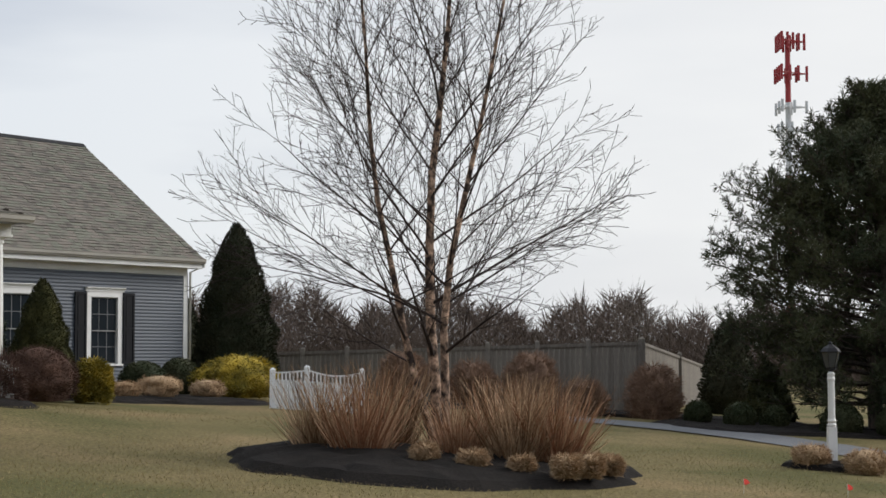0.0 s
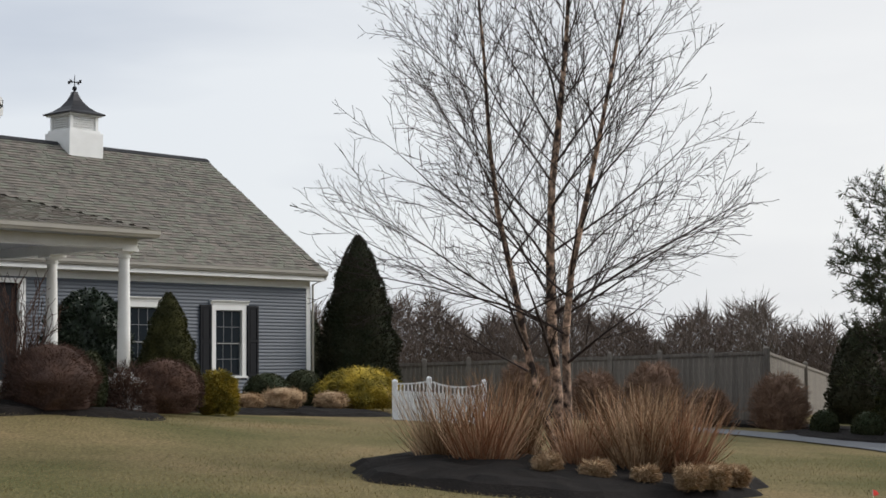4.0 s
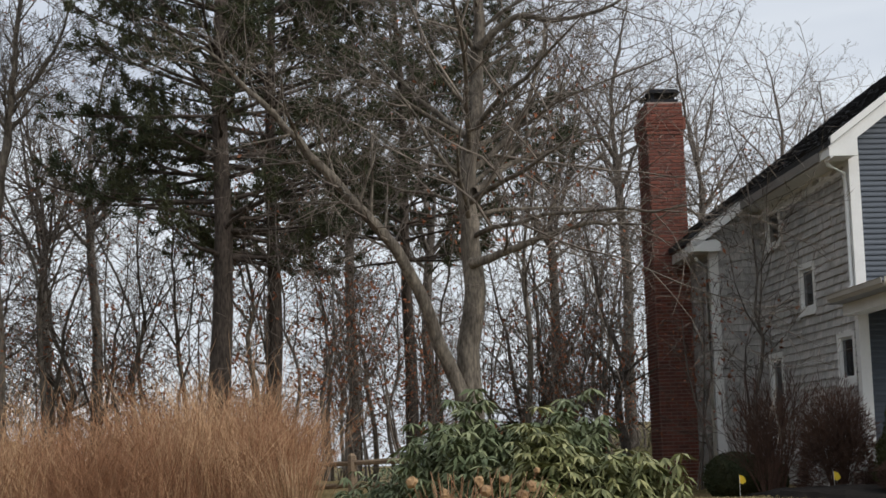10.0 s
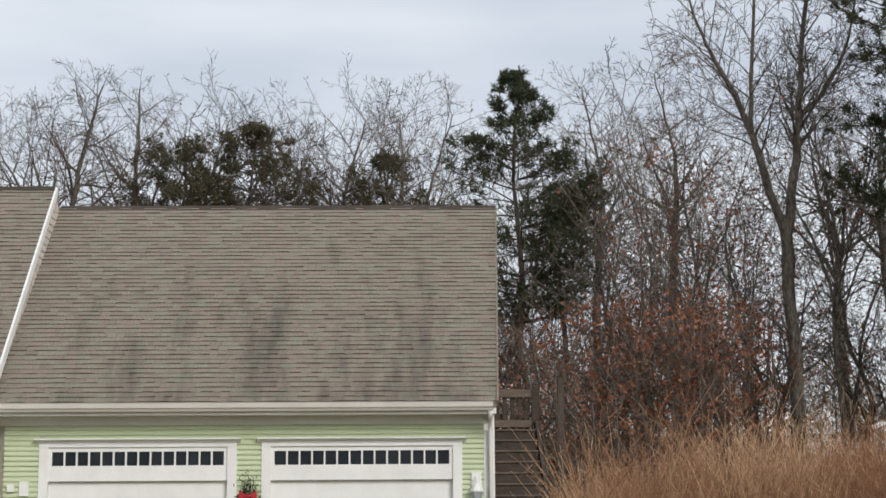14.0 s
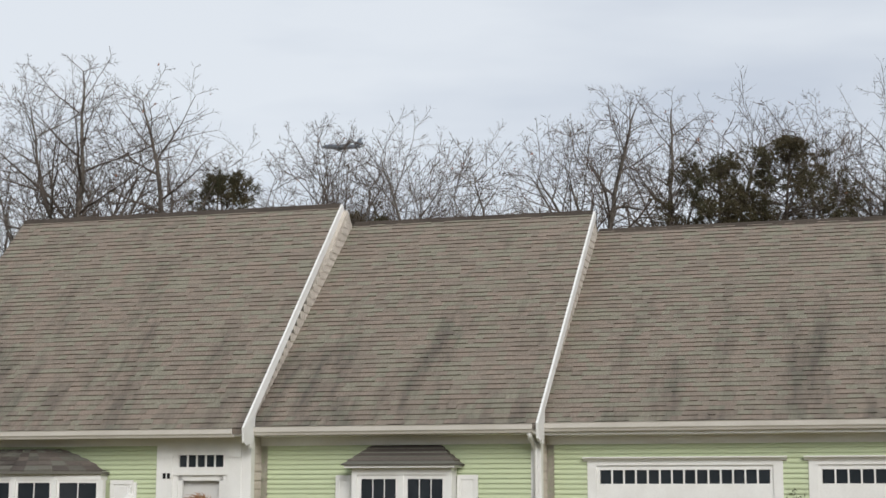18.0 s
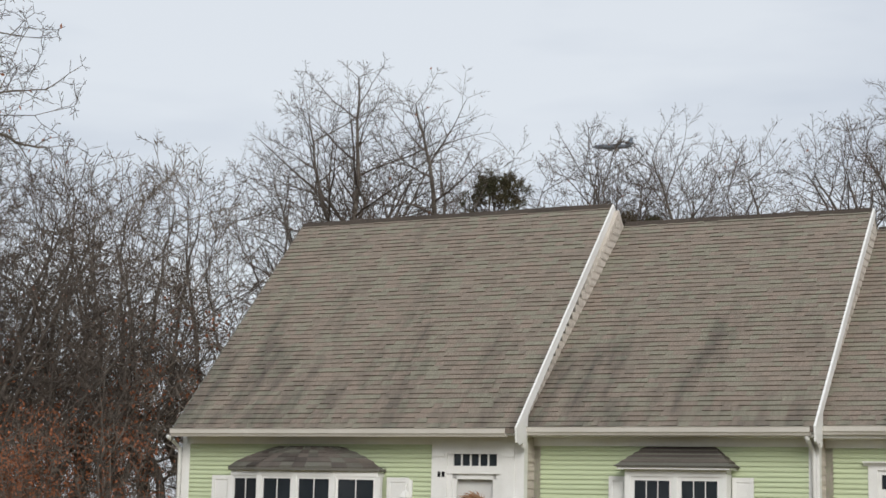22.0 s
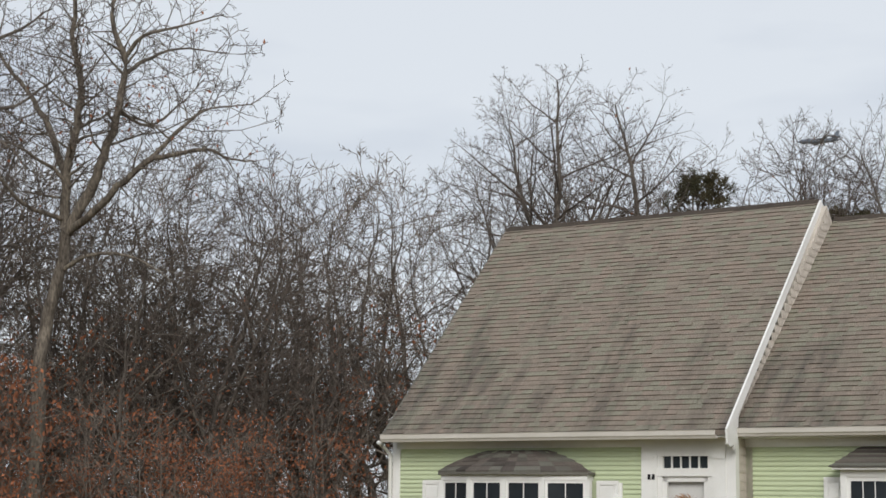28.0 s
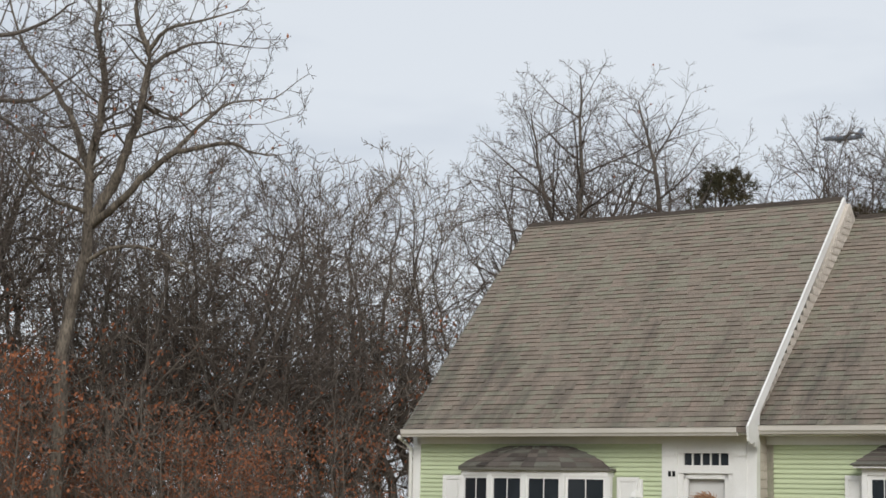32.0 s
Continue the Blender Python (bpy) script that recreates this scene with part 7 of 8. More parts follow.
pine("white_pine", "large dense dark green pine on the lawn", Matrix.Translation(spot(-14.9, 40)), 180, 8.0, .20, 0.5, 3.7, 115000, group="yard pines", dense=2, size=1.45)
pine("white_pine", "large dense dark green pine on the lawn", Matrix.Translation(spot(-17.6, 42)), 181, 9.3, .22, 0.8, 4.0, 36000, group="yard pines", size=1.9)
for i, (az, d, w, h) in enumerate(((-8.85, 38.5, .60, .56), (-10.25, 37.8, .68, .60), (-11.4, 38, .62, .56), (-13.6, 37.2, .9, .7), (-15.5, 37, 1.0, .8))):
    dense_shrub("boxwood", "round clipped boxwood under the pine", spot(az, d), w, h, DOME, 2500, .045, .03, BOXLEAF, 190 + i, .05, group="boxwoods under the pine")
dense_shrub("arborvitae", "dark brownish conical arborvitae", spot(-9.9, 47), 1.6, 2.6, SPIRE, 4000, .10, .04, ARBOR, 197, .15, .6, category="evergreen tree")
dense_shrub("dwarf_spruce", "small olive conical spruce under the pine", spot(-11.2, 41), 1.2, 1.5, CONE, 3000, .09, .04, SPRUCE, 198, .15, .6)
for i, (az, d, w, h) in enumerate(((-3.2, 41, 1.5, 1.65), (-7.4, 40.5, 1.35, 1.5), (-1.2, 41.5, 1.2, 1.3), (-5.0, 40, 1.1, .95), (1.2, 42, 1.3, 1.5))):
    dense_shrub("fence_shrub", "round leafless tan-brown shrub before the fence", spot(az, d), w * .8, h * .85, DOME, 5000, .22, .011, TANTWIG, 200 + i, .3, .6, group="bare shrubs along the fence")
bed("fence_bed", "dark mulch strip before the fence", *plan(-4, 41.5), oblong(6.5, 1.2, 2), .04, seed=14)
bed("pine_bed", "dark mulch under the pine", *plan(-14.5, 39), oblong(5.0, 2.6, 10), .05, seed=15)

# antenna mast far behind
RED = mat("red_mast_paint", (0.36, 0.035, 0.04), 0.5, (.25, .03, .03), 2, .4, 20, .1, .05)
MWHITE = mat("white_mast_paint", (0.62, 0.64, 0.66), 0.5, None, 2, .3, 20, .1, .05)
MX, MY = plan(-12.03, 240)
mast = thing("antenna_mast", "tall red and white antenna mast", "mast", Matrix.Translation((MX, MY, 0)))
zz = [0, 9, 18, 27, 37.5, 46.8]
for i in range(5):
    bm = bmesh.new()
    lathe(bm, [(.62 - .05 * i, zz[i]), (.57 - .05 * i, zz[i + 1])], 12)
    part("mast_section", bm, RED if i % 2 == 0 else MWHITE, mast)
for z, w, n, m_, hh in ((46.2, 2.4, 12, RED, 2.4), (41.6, 2.7, 9, RED, 2.2), (36.8, 2.6, 6, MWHITE, 1.8), (33.6, 2.4, 5, MWHITE, 2.0)):
    ring = bmesh.new()
    for k in range(3):
        a, b = k * 2.094, (k + 1) * 2.094
        tube(ring, [(w * math.cos(a), w * math.sin(a), z), (w * math.cos(b), w * math.sin(b), z)], .09, 4)
        tube(ring, [(0, 0, z), (w * math.cos(a), w * math.sin(a), z)], .10, 4)
    part("antenna_frame", ring, m_, mast)
    for k in range(n):
        f = k / n * 3
        s_, q = int(f), f - int(f)
        a, b = s_ * 2.094, (s_ + 1) * 2.094
        x, y = w * (math.cos(a) * (1 - q) + math.cos(b) * q), w * (math.sin(a) * (1 - q) + math.sin(b) * q)
        bm = bmesh.new()
        box(bm, x - .18, x + .18, y - .14, y + .14, z - hh / 2, z + hh / 2)
        part("panel_antenna", bm, m_, mast, bevel=.03)

# ---------------------------------------------------------------- woods
KIND = {}
KIND["oak"] = [crown_tree("bare_tree", "tall leafless tree with a spreading grey-brown crown", Matrix.Translation(spot(a, d)), 300 + i, h, h * bs, w, .15, BARK, tw, .9, 1.0, leaders=7, lower=6, spread=52, rmin=.0062, leaves=25, group="tall trees of the wood")
               for i, (a, d, h, bs, w, tw) in enumerate(((61.8, 47, 14.0, .45, 5.8, TWIG), (54.2, 44, 14.2, .5, 5.2, TWIG_PALE), (81.1, 50, 13.4, .55, 5.0, TWIG_PALE), (102.6, 49, 12.0, .42, 5.8, TWIG)))]
KIND["scrub"] = [crown_tree("scrub_oak", "dense twisting leafless scrub oak", Matrix.Translation(spot(a, d)), 310 + i, h, h * .24, w, .10, BARK, tw, .80, 1.6, leaders=5, lower=6, rmin=.0074, leaves=lv, leaf_to=.6, spread=52, group="scrub oaks of the wood")
                 for i, (a, d, h, w, tw, lv) in enumerate(((113.2, 44, 9.2, 5.0, TWIG, 0), (119.5, 36, 8.2, 4.2, TWIG_PALE, 150), (116, 40, 8.8, 4.6, TWIG, 60), (69, 38, 8.6, 4.0, TWIG_PALE, 300)))]
KIND["pole"] = [crown_tree("slender_tree", "slender leafless woodland tree", Matrix.Translation(spot(a, d)), 320 + i, h, h * .33, w, .06, BARK_PALE, tw, .72, 1.4, leaders=4, lower=6, rmin=.006, leaves=lv, leaf_to=.75, spread=40, group="slender trees of the wood")
                for i, (a, d, h, w, tw, lv) in enumerate(((58.8, 36, 11.0, 3.0, TWIG, 0), (61.5, 38, 10.2, 3.4, TWIG_PALE, 120), (66.5, 35, 9.5, 3.2, TWIG_PALE, 500), (118, 40, 9.6, 3.0, TWIG, 0), (124, 38, 9.0, 3.4, TWIG, 60)))]
SAP = dict(POLE, levels=3, n=(15, 8, 0, 0), ratio=(0.36, 0.5, 0, 0))
KIND["sapling"] = [bare_tree("understory_sapling", "thin sapling with clinging rust-brown leaves", Matrix.Translation(spot(a, d)), 340 + i, 4.4, .028, SAP, TWIG_PALE, TWIG_PALE, stems=3, leaves=lv, group="saplings at the edge of the wood")
                   for i, (a, d, lv) in enumerate(((68, 31, 750), (73, 34, 480), (126, 31, 1300), (46, 36, 330)))]

KIND["thin"] = [crown_tree("young_tree", "thin straight leafless young woodland tree", Matrix.Translation(spot(a, d)), 345 + i, h, h * .3, w, .034, BARK, tw, .62, 1.25, leaders=3, lower=6, leaves=lv, leaf_to=.5, spread=26, group="thin young trees of the wood")
                for i, (a, d, h, w, tw, lv) in enumerate(((57.3, 33, 7.6, 1.7, TWIG, 40), (50.2, 31, 6.8, 1.5, TWIG_PALE, 110), (45.2, 36, 8.2, 1.9, TWIG, 30)))]
# the single trees that stand out
def rise(az, d, el):
    """Height over the ground of a top seen el degrees over the eye."""
    return d * math.tan(radians(el)) + 1.6 - spot(az, d).z


def to_height(t, h):
    """Scale a tree's meshes to the height h."""
    k_ = h / max(v.co.z for c in t.children for v in c.data.vertices)
    for c in t.children:
        c.data.transform(Matrix.Scale(k_, 4))


for i, (a, d, el, w, r, tw) in enumerate(((106.4, 44, 15.3, 6.0, .175, TWIG), (103.4, 44.6, 15.1, 5.0, .16, TWIG), (88.3, 45, 14.8, 5.4, .18, TWIG), (86.0, 46, 14.4, 4.2, .18, TWIG))):
    h = rise(a, d, el)
    to_height(crown_tree("bare_tree", "leafless oak whose rounded crown tops the roof", Matrix.Translation(spot(a, d)), 330 + i, h, h * .58, w, r, BARK, tw, 1.0, .75, leaders=8, lower=4, spread=58, rmin=.0062, leaves=12, group="oaks behind the roof"), h)
WIDE = growth(.66, ang=(50, 46, 50), trop=(.0, .02, .03, .02), wob=(.13, .16, .18, .2), rmin=.0045)
OPEN = growth(.88, wob=(.13, .16, .18, .2))
d = 25.5
spine_tree("lawn_tree", "large leafless tree with pale lichened bark and low limbs", spot(47.55, d), [
    ([spot(47.55, d) - UP * .15, sight(47.5, 2.9, d), sight(47.3, 6.8, d), sight(47.3, 9.5, d), sight(46.9, 12.6, d + .1), sight(46.7, 15.8, d + .1), sight(46.5, 19.5, d), sight(46.2, 24.0, d)], .215, 3.0, .32, 66),
    ([sight(47.7, 2.2, d - .1), sight(48.5, 4.2, d - .3), sight(49.9, 7.4, d - .8), sight(52.0, 9.8, d - 1.2), sight(53.7, 11.6, d - 1.5), sight(55.3, 13.3, d - 1.8), sight(56.6, 14.4, d - 2.0)], .125, 1.9, .30, 60),
    ([sight(47.3, 6.8, d - .1), sight(45.9, 7.2, d - .4), sight(44.0, 7.9, d - .6), sight(42.6, 8.0, d - .8), sight(41.2, 7.9, d - .9)], .075, 1.3, .2, 52),
    ([sight(47.1, 9.3, d - .1), sight(45.6, 10.3, d + .3), sight(44.2, 10.6, d + .5), sight(42.4, 11.0, d + .6)], .06, 1.3, .2, 50),
    ([sight(46.8, 14.2, d), sight(45.5, 15.2, d - .3), sight(44.0, 15.0, d - .6), sight(42.0, 15.4, d - .9), sight(40.6, 16.4, d - 1.1)], .065, 1.4, .2, 50),
    ([sight(47.3, 11.2, d), sight(48.6, 12.2, d + .4), sight(50.0, 13.6, d + .6), sight(51.6, 15.8, d + .8)], .06, 1.3, .2, 50)],
    BARK_PALE, TWIG_PALE, 361, WIDE, leaves=40)
d = 33.0
spine_tree("edge_tree", "tall pale-barked leafless tree, forked above the brush", spot(63.35, d), [
    ([spot(63.35, d) - UP * .15, sight(63.4, 4.5, d), sight(63.5, 8.4, d), sight(63.15, 11.0, d), sight(62.95, 12.8, d), sight(62.6, 16.4, d), sight(62.3, 19.8, d)], .15, 1.7, .50, 46),
    ([sight(63.5, 8.2, d), sight(64.2, 10.6, d - .2), sight(64.7, 12.3, d - .3), sight(65.6, 14.2, d - .5), sight(66.2, 15.4, d - .7), sight(66.9, 17.6, d - .9)], .095, 1.4, .25, 46),
    ([sight(63.0, 12.4, d), sight(62.0, 13.4, d + .2), sight(61.2, 15.0, d + .3), sight(60.7, 17.2, d + .4)], .06, 1.1, .15, 44),
    ([sight(64.6, 12.0, d - .3), sight(64.5, 14.4, d), sight(64.3, 17.4, d + .2), sight(64.2, 19.4, d + .3)], .055, 1.1, .15, 44)],
    BARK_PALE, TWIG_PALE, 373, OPEN, leaves=50)
d = 32.0
SPRAY = growth(.88, wob=(.21, .23, .25, .25), ang=(58, 54, 50), trop=(-.01, .01, .03, .02), ratio=(.70, .64, .62), zig=.28, rmin=.0064)
spine_tree("edge_tree", "tall leafless oak with pale trunk and wide crooked limbs", spot(124.05, d), [
    ([spot(124.05, d) - UP * .15, sight(124.0, 1.4, d), sight(124.05, 5.0, d), sight(123.6, 7.2, d), sight(123.42, 8.9, d), sight(123.45, 11.0, d), sight(123.2, 12.7, d), sight(123.1, 14.2, d), sight(123.5, 15.6, d), sight(123.3, 18.0, d), sight(123.6, 20.2, d)], .155, 1.6, .45, 72),
    ([sight(123.42, 9.0, d), sight(122.68, 10.28, d - .2), sight(122.23, 11.6, d - .3), sight(121.8, 13.3, d - .4), sight(121.68, 14.85, d - .4), sight(122.2, 16.3, d - .5), sight(121.6, 18.2, d - .5), sight(121.5, 20.0, d - .5)], .115, 1.6, .25, 72),
    ([sight(123.3, 9.0, d), sight(122.5, 9.7, d - .5), sight(121.7, 10.6, d - .8), sight(120.73, 11.5, d - 1.0), sight(119.76, 11.8, d - 1.1), sight(118.71, 12.0, d - 1.2), sight(117.9, 11.7, d - 1.3), sight(117.0, 11.65, d - 1.3)], .085, 1.25, .28, 74),
    ([sight(120.73, 11.5, d - 1.0), sight(119.54, 12.8, d - .8), sight(118.64, 13.4, d - .6), sight(117.2, 13.6, d - .5)], .05, 1.2, .15, 74),
    ([sight(121.7, 14.4, d - .4), sight(120.96, 14.9, d), sight(119.9, 15.35, d + .3), sight(118.2, 15.3, d + .4)], .05, 1.2, .15, 74),
    ([sight(121.7, 14.9, d - .4), sight(121.1, 15.7, d - .7), sight(119.7, 16.15, d - 1.0), sight(118.3, 16.6, d - 1.2)], .05, 1.2, .15, 74),
    ([sight(121.8, 13.2, d - .4), sight(120.8, 12.7, d + .3), sight(119.8, 13.4, d + .6), sight(118.9, 14.4, d + .8)], .04, 1.0, .15, 74),
    ([sight(123.45, 10.8, d), sight(124.1, 12.4, d + .4), sight(124.9, 13.6, d + .6), sight(125.9, 14.8, d + .8), sight(126.6, 16.8, d + .8)], .08, 1.4, .2, 70),
    ([sight(123.6, 7.6, d), sight(122.4, 8.3, d - .5), sight(121.0, 8.2, d - .9), sight(119.6, 7.4, d - 1.2)], .05, .9, .2, 70),
    ([sight(123.42, 9.4, d), sight(124.9, 9.9, d - .3), sight(126.2, 11.2, d - .5), sight(127.6, 11.6, d - .6)], .05, 1.0, .15, 70)],
    BARK_PALE, TWIG, 364, SPRAY, leaves=160)
d = 29.0
spine_tree("edge_tree", "broad dark leafless oak reaching over the edge of the wood", spot(130.2, d), [
    ([spot(130.2, d) - UP * .15, sight(130.1, 3.0, d), sight(129.9, 8.0, d), sight(129.6, 12.0, d), sight(129.8, 16.0, d), sight(129.5, 20.0, d)], .20, 1.6, .40, 70),
    ([sight(129.8, 10.8, d), sight(128.4, 12.4, d), sight(127.03, 12.9, d + .2), sight(125.3, 13.1, d + .4), sight(123.9, 14.2, d + .6)], .085, 1.1, .2, 70),
    ([sight(129.6, 12.0, d), sight(128.3, 14.0, d - .3), sight(127.1, 14.9, d - .5), sight(125.6, 15.4, d - .7), sight(124.2, 16.4, d - .9)], .08, 1.2, .2, 70),
    ([sight(129.9, 9.6, d), sight(128.4, 11.7, d - .5), sight(127.0, 12.5, d - .8), sight(125.4, 11.7, d - 1.0), sight(124.8, 11.0, d - 1.1)], .06, .9, .2, 70)],
    BARK, TWIG, 365, SPRAY, leaves=60)
for i, (az, d, el, r, st, rc, n, lab) in enumerate((
        (55.9, 31, 24.5, .24, 4.2, 3.5, 62000, "tall dark pine with a bare lower trunk"), (54.2, 33, 23.0, .18, 4.6, 4.0, 70000, "tall dark pine with a bare lower trunk"), (49.6, 35, 20.5, .16, 5.4, 4.0, 76000, "tall dark pine with a bare lower trunk"),
        (72.7, 37, 14.1, .13, 4.6, 1.9, 26000, "dark pine with an open pointed crown"), (71.2, 40, 10.4, .12, 5.0, 1.5, 4500, "dark pine with an open pointed crown"))):
    pine("woodland_pine", lab, Matrix.Translation(spot(az, d)), 380 + i, rise(az, d, el), r, st, rc, n, NEEDLE, group="pines in the wood")
for i, (az, d, el, rc, n) in enumerate(((82.0, 46, 12.3, 1.9, 18000), (84.4, 46, 11.9, 1.7, 13000), (77.4, 46, 11.5, 1.2, 9000), (101.6, 45, 11.2, 1.05, 9000), (97.2, 46, 10.0, .9, 5000), (95.9, 46, 9.8, .8, 4000))):
    pine("woodland_pine", "dull green round-topped pine behind the roof", Matrix.Translation(spot(az, d)), 390 + i, rise(az, d, el), .14, rise(az, d, el) - 2.4 * rc, rc * 1.15, n, NEEDLE_OLD, True, group="pines in the wood")

rng = random.Random(77)


def pick(kind, az):
    """Paler-barked trees between the houses, darker ones behind and past the green house."""
    if kind == "sapling" and az < 57:
        return KIND[kind][3]
    some = [t for t in KIND[kind] if kind in ("sapling", "thin") or az > 109 or any(c.data.materials[0] == TWIG_PALE for c in t.children) == (az < 77 or 85 < az < 92)]
    return rng.choice(some)


def plant(kind, az, d, s_):
    src = pick(kind, az)
    p = spot(az, d)
    copy_thing(src, Matrix.Translation(p) @ Matrix.Rotation(rng.random() * 6.28, 4, "Z") @ Matrix.Diagonal((s_, s_, s_ * rng.uniform(.92, 1.06), 1)))


def tall(t):
    """Height of a tree's top over its foot."""
    return max(v.co.z for c in t.children for v in c.data.vertices)


TALL = {id(t): tall(t) for k in KIND for t in KIND[k]}


def plant_to(kind, az, d, el, i=None):
    """A tree at az, d, so tall that its top stands el degrees over the eye."""
    src = KIND[kind][i] if i is not None else pick(kind, az)
    p = spot(az, d)
    s_ = (d * math.tan(radians(el)) + 1.6 - p.z) / TALL[id(src)]
    copy_thing(src, Matrix.Translation(p) @ Matrix.Rotation(rng.random() * 6.28, 4, "Z") @ Matrix.Diagonal((s_, s_, s_, 1)))


# crowns over the roof of the green house, then the wood on both sides of it
for az, d, el in ((98.9, 47, 13.3), (97.0, 49, 13.4), (94.7, 46, 13.6), (91.9, 48, 13.2), (83.8, 48, 14.6), (79.0, 48, 14.6), (77.3, 50, 14.3), (75.8, 46, 14.4), (70.0, 44, 14.8),
                  (67.4, 46, 15.2), (60.2, 45, 15.6), (51.5, 46, 17.5), (48.8, 46, 17.0), (44.5, 48, 16.5), (42.0, 50, 17.0), (39.3, 50, 16.0), (36.8, 52, 15.0), (34.5, 54, 13.6), (101.0, 50, 13.0), (108.0, 48, 12.6), (128.5, 40, 16.5), (126.4, 39, 14.2), (132, 36, 17)):
    plant_to("oak", az, d, el + 0.1)
for az, d, el in ((112.9, 43, 11.6), (122.4, 36, 11.4), (124.2, 35, 11.6), (126.3, 36, 12.2), (127.6, 35, 11.8), (121.0, 46, 11.9), (125.0, 45, 12.6), (111.0, 45, 11.2), (114.6, 40, 10.6), (116.4, 38, 11.2), (118.2, 36, 11.6), (115.5, 44, 11.0), (117.3, 46, 11.5), (120.3, 38, 11.5), (119.2, 44, 12), (121.5, 42, 11.8), (113.5, 50, 11.2), (123.4, 38, 11.5), (125.5, 40, 12), (127.5, 38, 12),
                  (112.2, 47, 11.3), (113.9, 42, 10.9), (116.9, 42, 10.6), (118.8, 40, 10.4), (122.9, 42, 10.6),
                  (115.2, 40, 10.2), (119.8, 38, 10.2), (121.4, 40, 10.4), (110.2, 44, 10.6), (124.6, 40, 10.8), (117.7, 48, 11.0), (114.2, 46, 11.0), (126.6, 42, 11.2),
                  (45.6, 39, 9.5), (43.1, 41, 9.0)):
    plant_to("scrub", az, d, el + 0.7)
for az, d, el in ((93.3, 52, 12.2), (96.0, 52, 12.0), (88.5, 52, 12.4), (100.2, 52, 12.2), (110.0, 50, 11.8), (106.0, 52, 12.2), (104.0, 52, 12.2), (85.0, 53, 13.0), (82.3, 53, 13.0), (79.9, 53, 13.0), (74.5, 40, 12.0), (68.4, 40, 12.5), (65.8, 42, 13), (73.0, 46, 13.0), (64.6, 38, 10.5), (67.2, 37, 10.0), (61.0, 40, 11.0), (69.8, 38, 9.5)):
    plant_to("scrub", az, d, el + 0.7)
for k in range(56):
    az = 38 + 94 * (k + rng.random()) / 80
    near_ = 36 if az < 44 else (29 if az < 62 else (32 if az < 77 else (40 if az < 119 else 31)))
    d = near_ + 26 * rng.random() ** 1.3
    plant("pole", az, d, rng.uniform(.82, 1.12) * (1.0 if d < 45 else 1.1))
for k in range(12):
    az = rng.choice((rng.uniform(110, 134), rng.uniform(110, 134), rng.uniform(58, 78), rng.uniform(38, 60), rng.uniform(78, 110)))
    d = (43 if 78 < az < 118 else 33) + 18 * rng.random()
    plant("scrub", az, d, rng.uniform(.85, 1.1) * (1.0 if az > 100 else 1.12))
for k in range(84):
    az = rng.choice((rng.uniform(57, 78), rng.uniform(117, 133), rng.uniform(117, 133), rng.uniform(113, 133), rng.uniform(40, 56)))
    d = (30 if az > 100 else 29) + 9 * rng.random()
    plant("sapling", az, d, rng.uniform(.45, .85) if az > 100 else rng.uniform(.6, 1.1))
for k in range(84):
    az = rng.uniform(37, 62) if k < 32 else (rng.uniform(62, 76) if k < 64 else rng.uniform(112, 133))
    plant("thin", az, (29 if az < 100 else 32) + 22 * rng.random(), rng.uniform(.8, 1.25))
for k in range(10):     # unseen trees added behind the camera, to darken what the windows reflect
    plant("oak", 160 + 15 * k + rng.uniform(-4, 4), rng.uniform(34, 44), rng.uniform(.9, 1.1))

# far belt of woods behind the fence, and the depth of the wood


def merged(src, spots, name, label, material):
    """Many trees of the far wood in one mesh."""
    vs, fs, n0 = [], [], 0
    for c in src.children:
        if c.name.startswith("dead"):
            continue
        me = c.data
        co = np.zeros(len(me.vertices) * 3, dtype=np.float32)
        me.vertices.foreach_get("co", co)
        co = co.reshape(-1, 3)
        ix = np.zeros(len(me.loops), dtype=np.int32)
        me.loops.foreach_get("vertex_index", ix)
        ix = ix.reshape(-1, 4)
        for p, rot, s_ in spots:
            c_, s2 = math.cos(rot), math.sin(rot)
            vs.append(np.stack([co[:, 0] * c_ - co[:, 1] * s2, co[:, 0] * s2 + co[:, 1] * c_, co[:, 2]], 1) * s_ + np.array(tuple(p)))
            fs.append(ix + n0)
            n0 += len(co)
    return np_part(name, np.concatenate(vs), np.concatenate(fs), material, None, label, "stuff")


for j, src in enumerate(KIND["scrub"][:3]):
    sp = [(spot(rng.uniform(-14, 9.5), rng.uniform(80, 115)) - UP * 1.0, rng.random() * 6.28, rng.uniform(.38, .56)) for k in range(4)]
    o = merged(src, sp, "far_woods", "far belt of leafless brown woods", FARTWIG)
    o["category"] = "woods"
for j, src in enumerate(KIND["pole"][:3] + KIND["scrub"][:2]):
    sp = [(spot(rng.choice((rng.uniform(57, 134), rng.uniform(100, 134))), rng.uniform(56, 85)) - UP * .3, rng.random() * 6.28, rng.uniform(.8, 1.1)) for k in range(4)]
    o = merged(src, sp, "deep_woods", "depth of leafless grey-brown woods", TWIG)
    o["category"] = "woods"
haze_of_twigs("far_thicket", "far brown thicket of leafless woods", 56000, -15, 10.5, 84, 112, 4.6, FARTWIG, 71, (.5, 1.4), (.03, .065))
haze_of_twigs("wood_thicket", "brown understory in the depth of the wood", 17000, 53, 80, 40, 62, 4.2, TWIG_PALE, 72, (.4, 1.0), (.015, .04))
haze_of_twigs("wood_thicket", "low brown brush on the floor of the wood", 3500, 36, 54, 34, 60, 1.9, TWIG_PALE, 75, (.3, .9), (.012, .035))
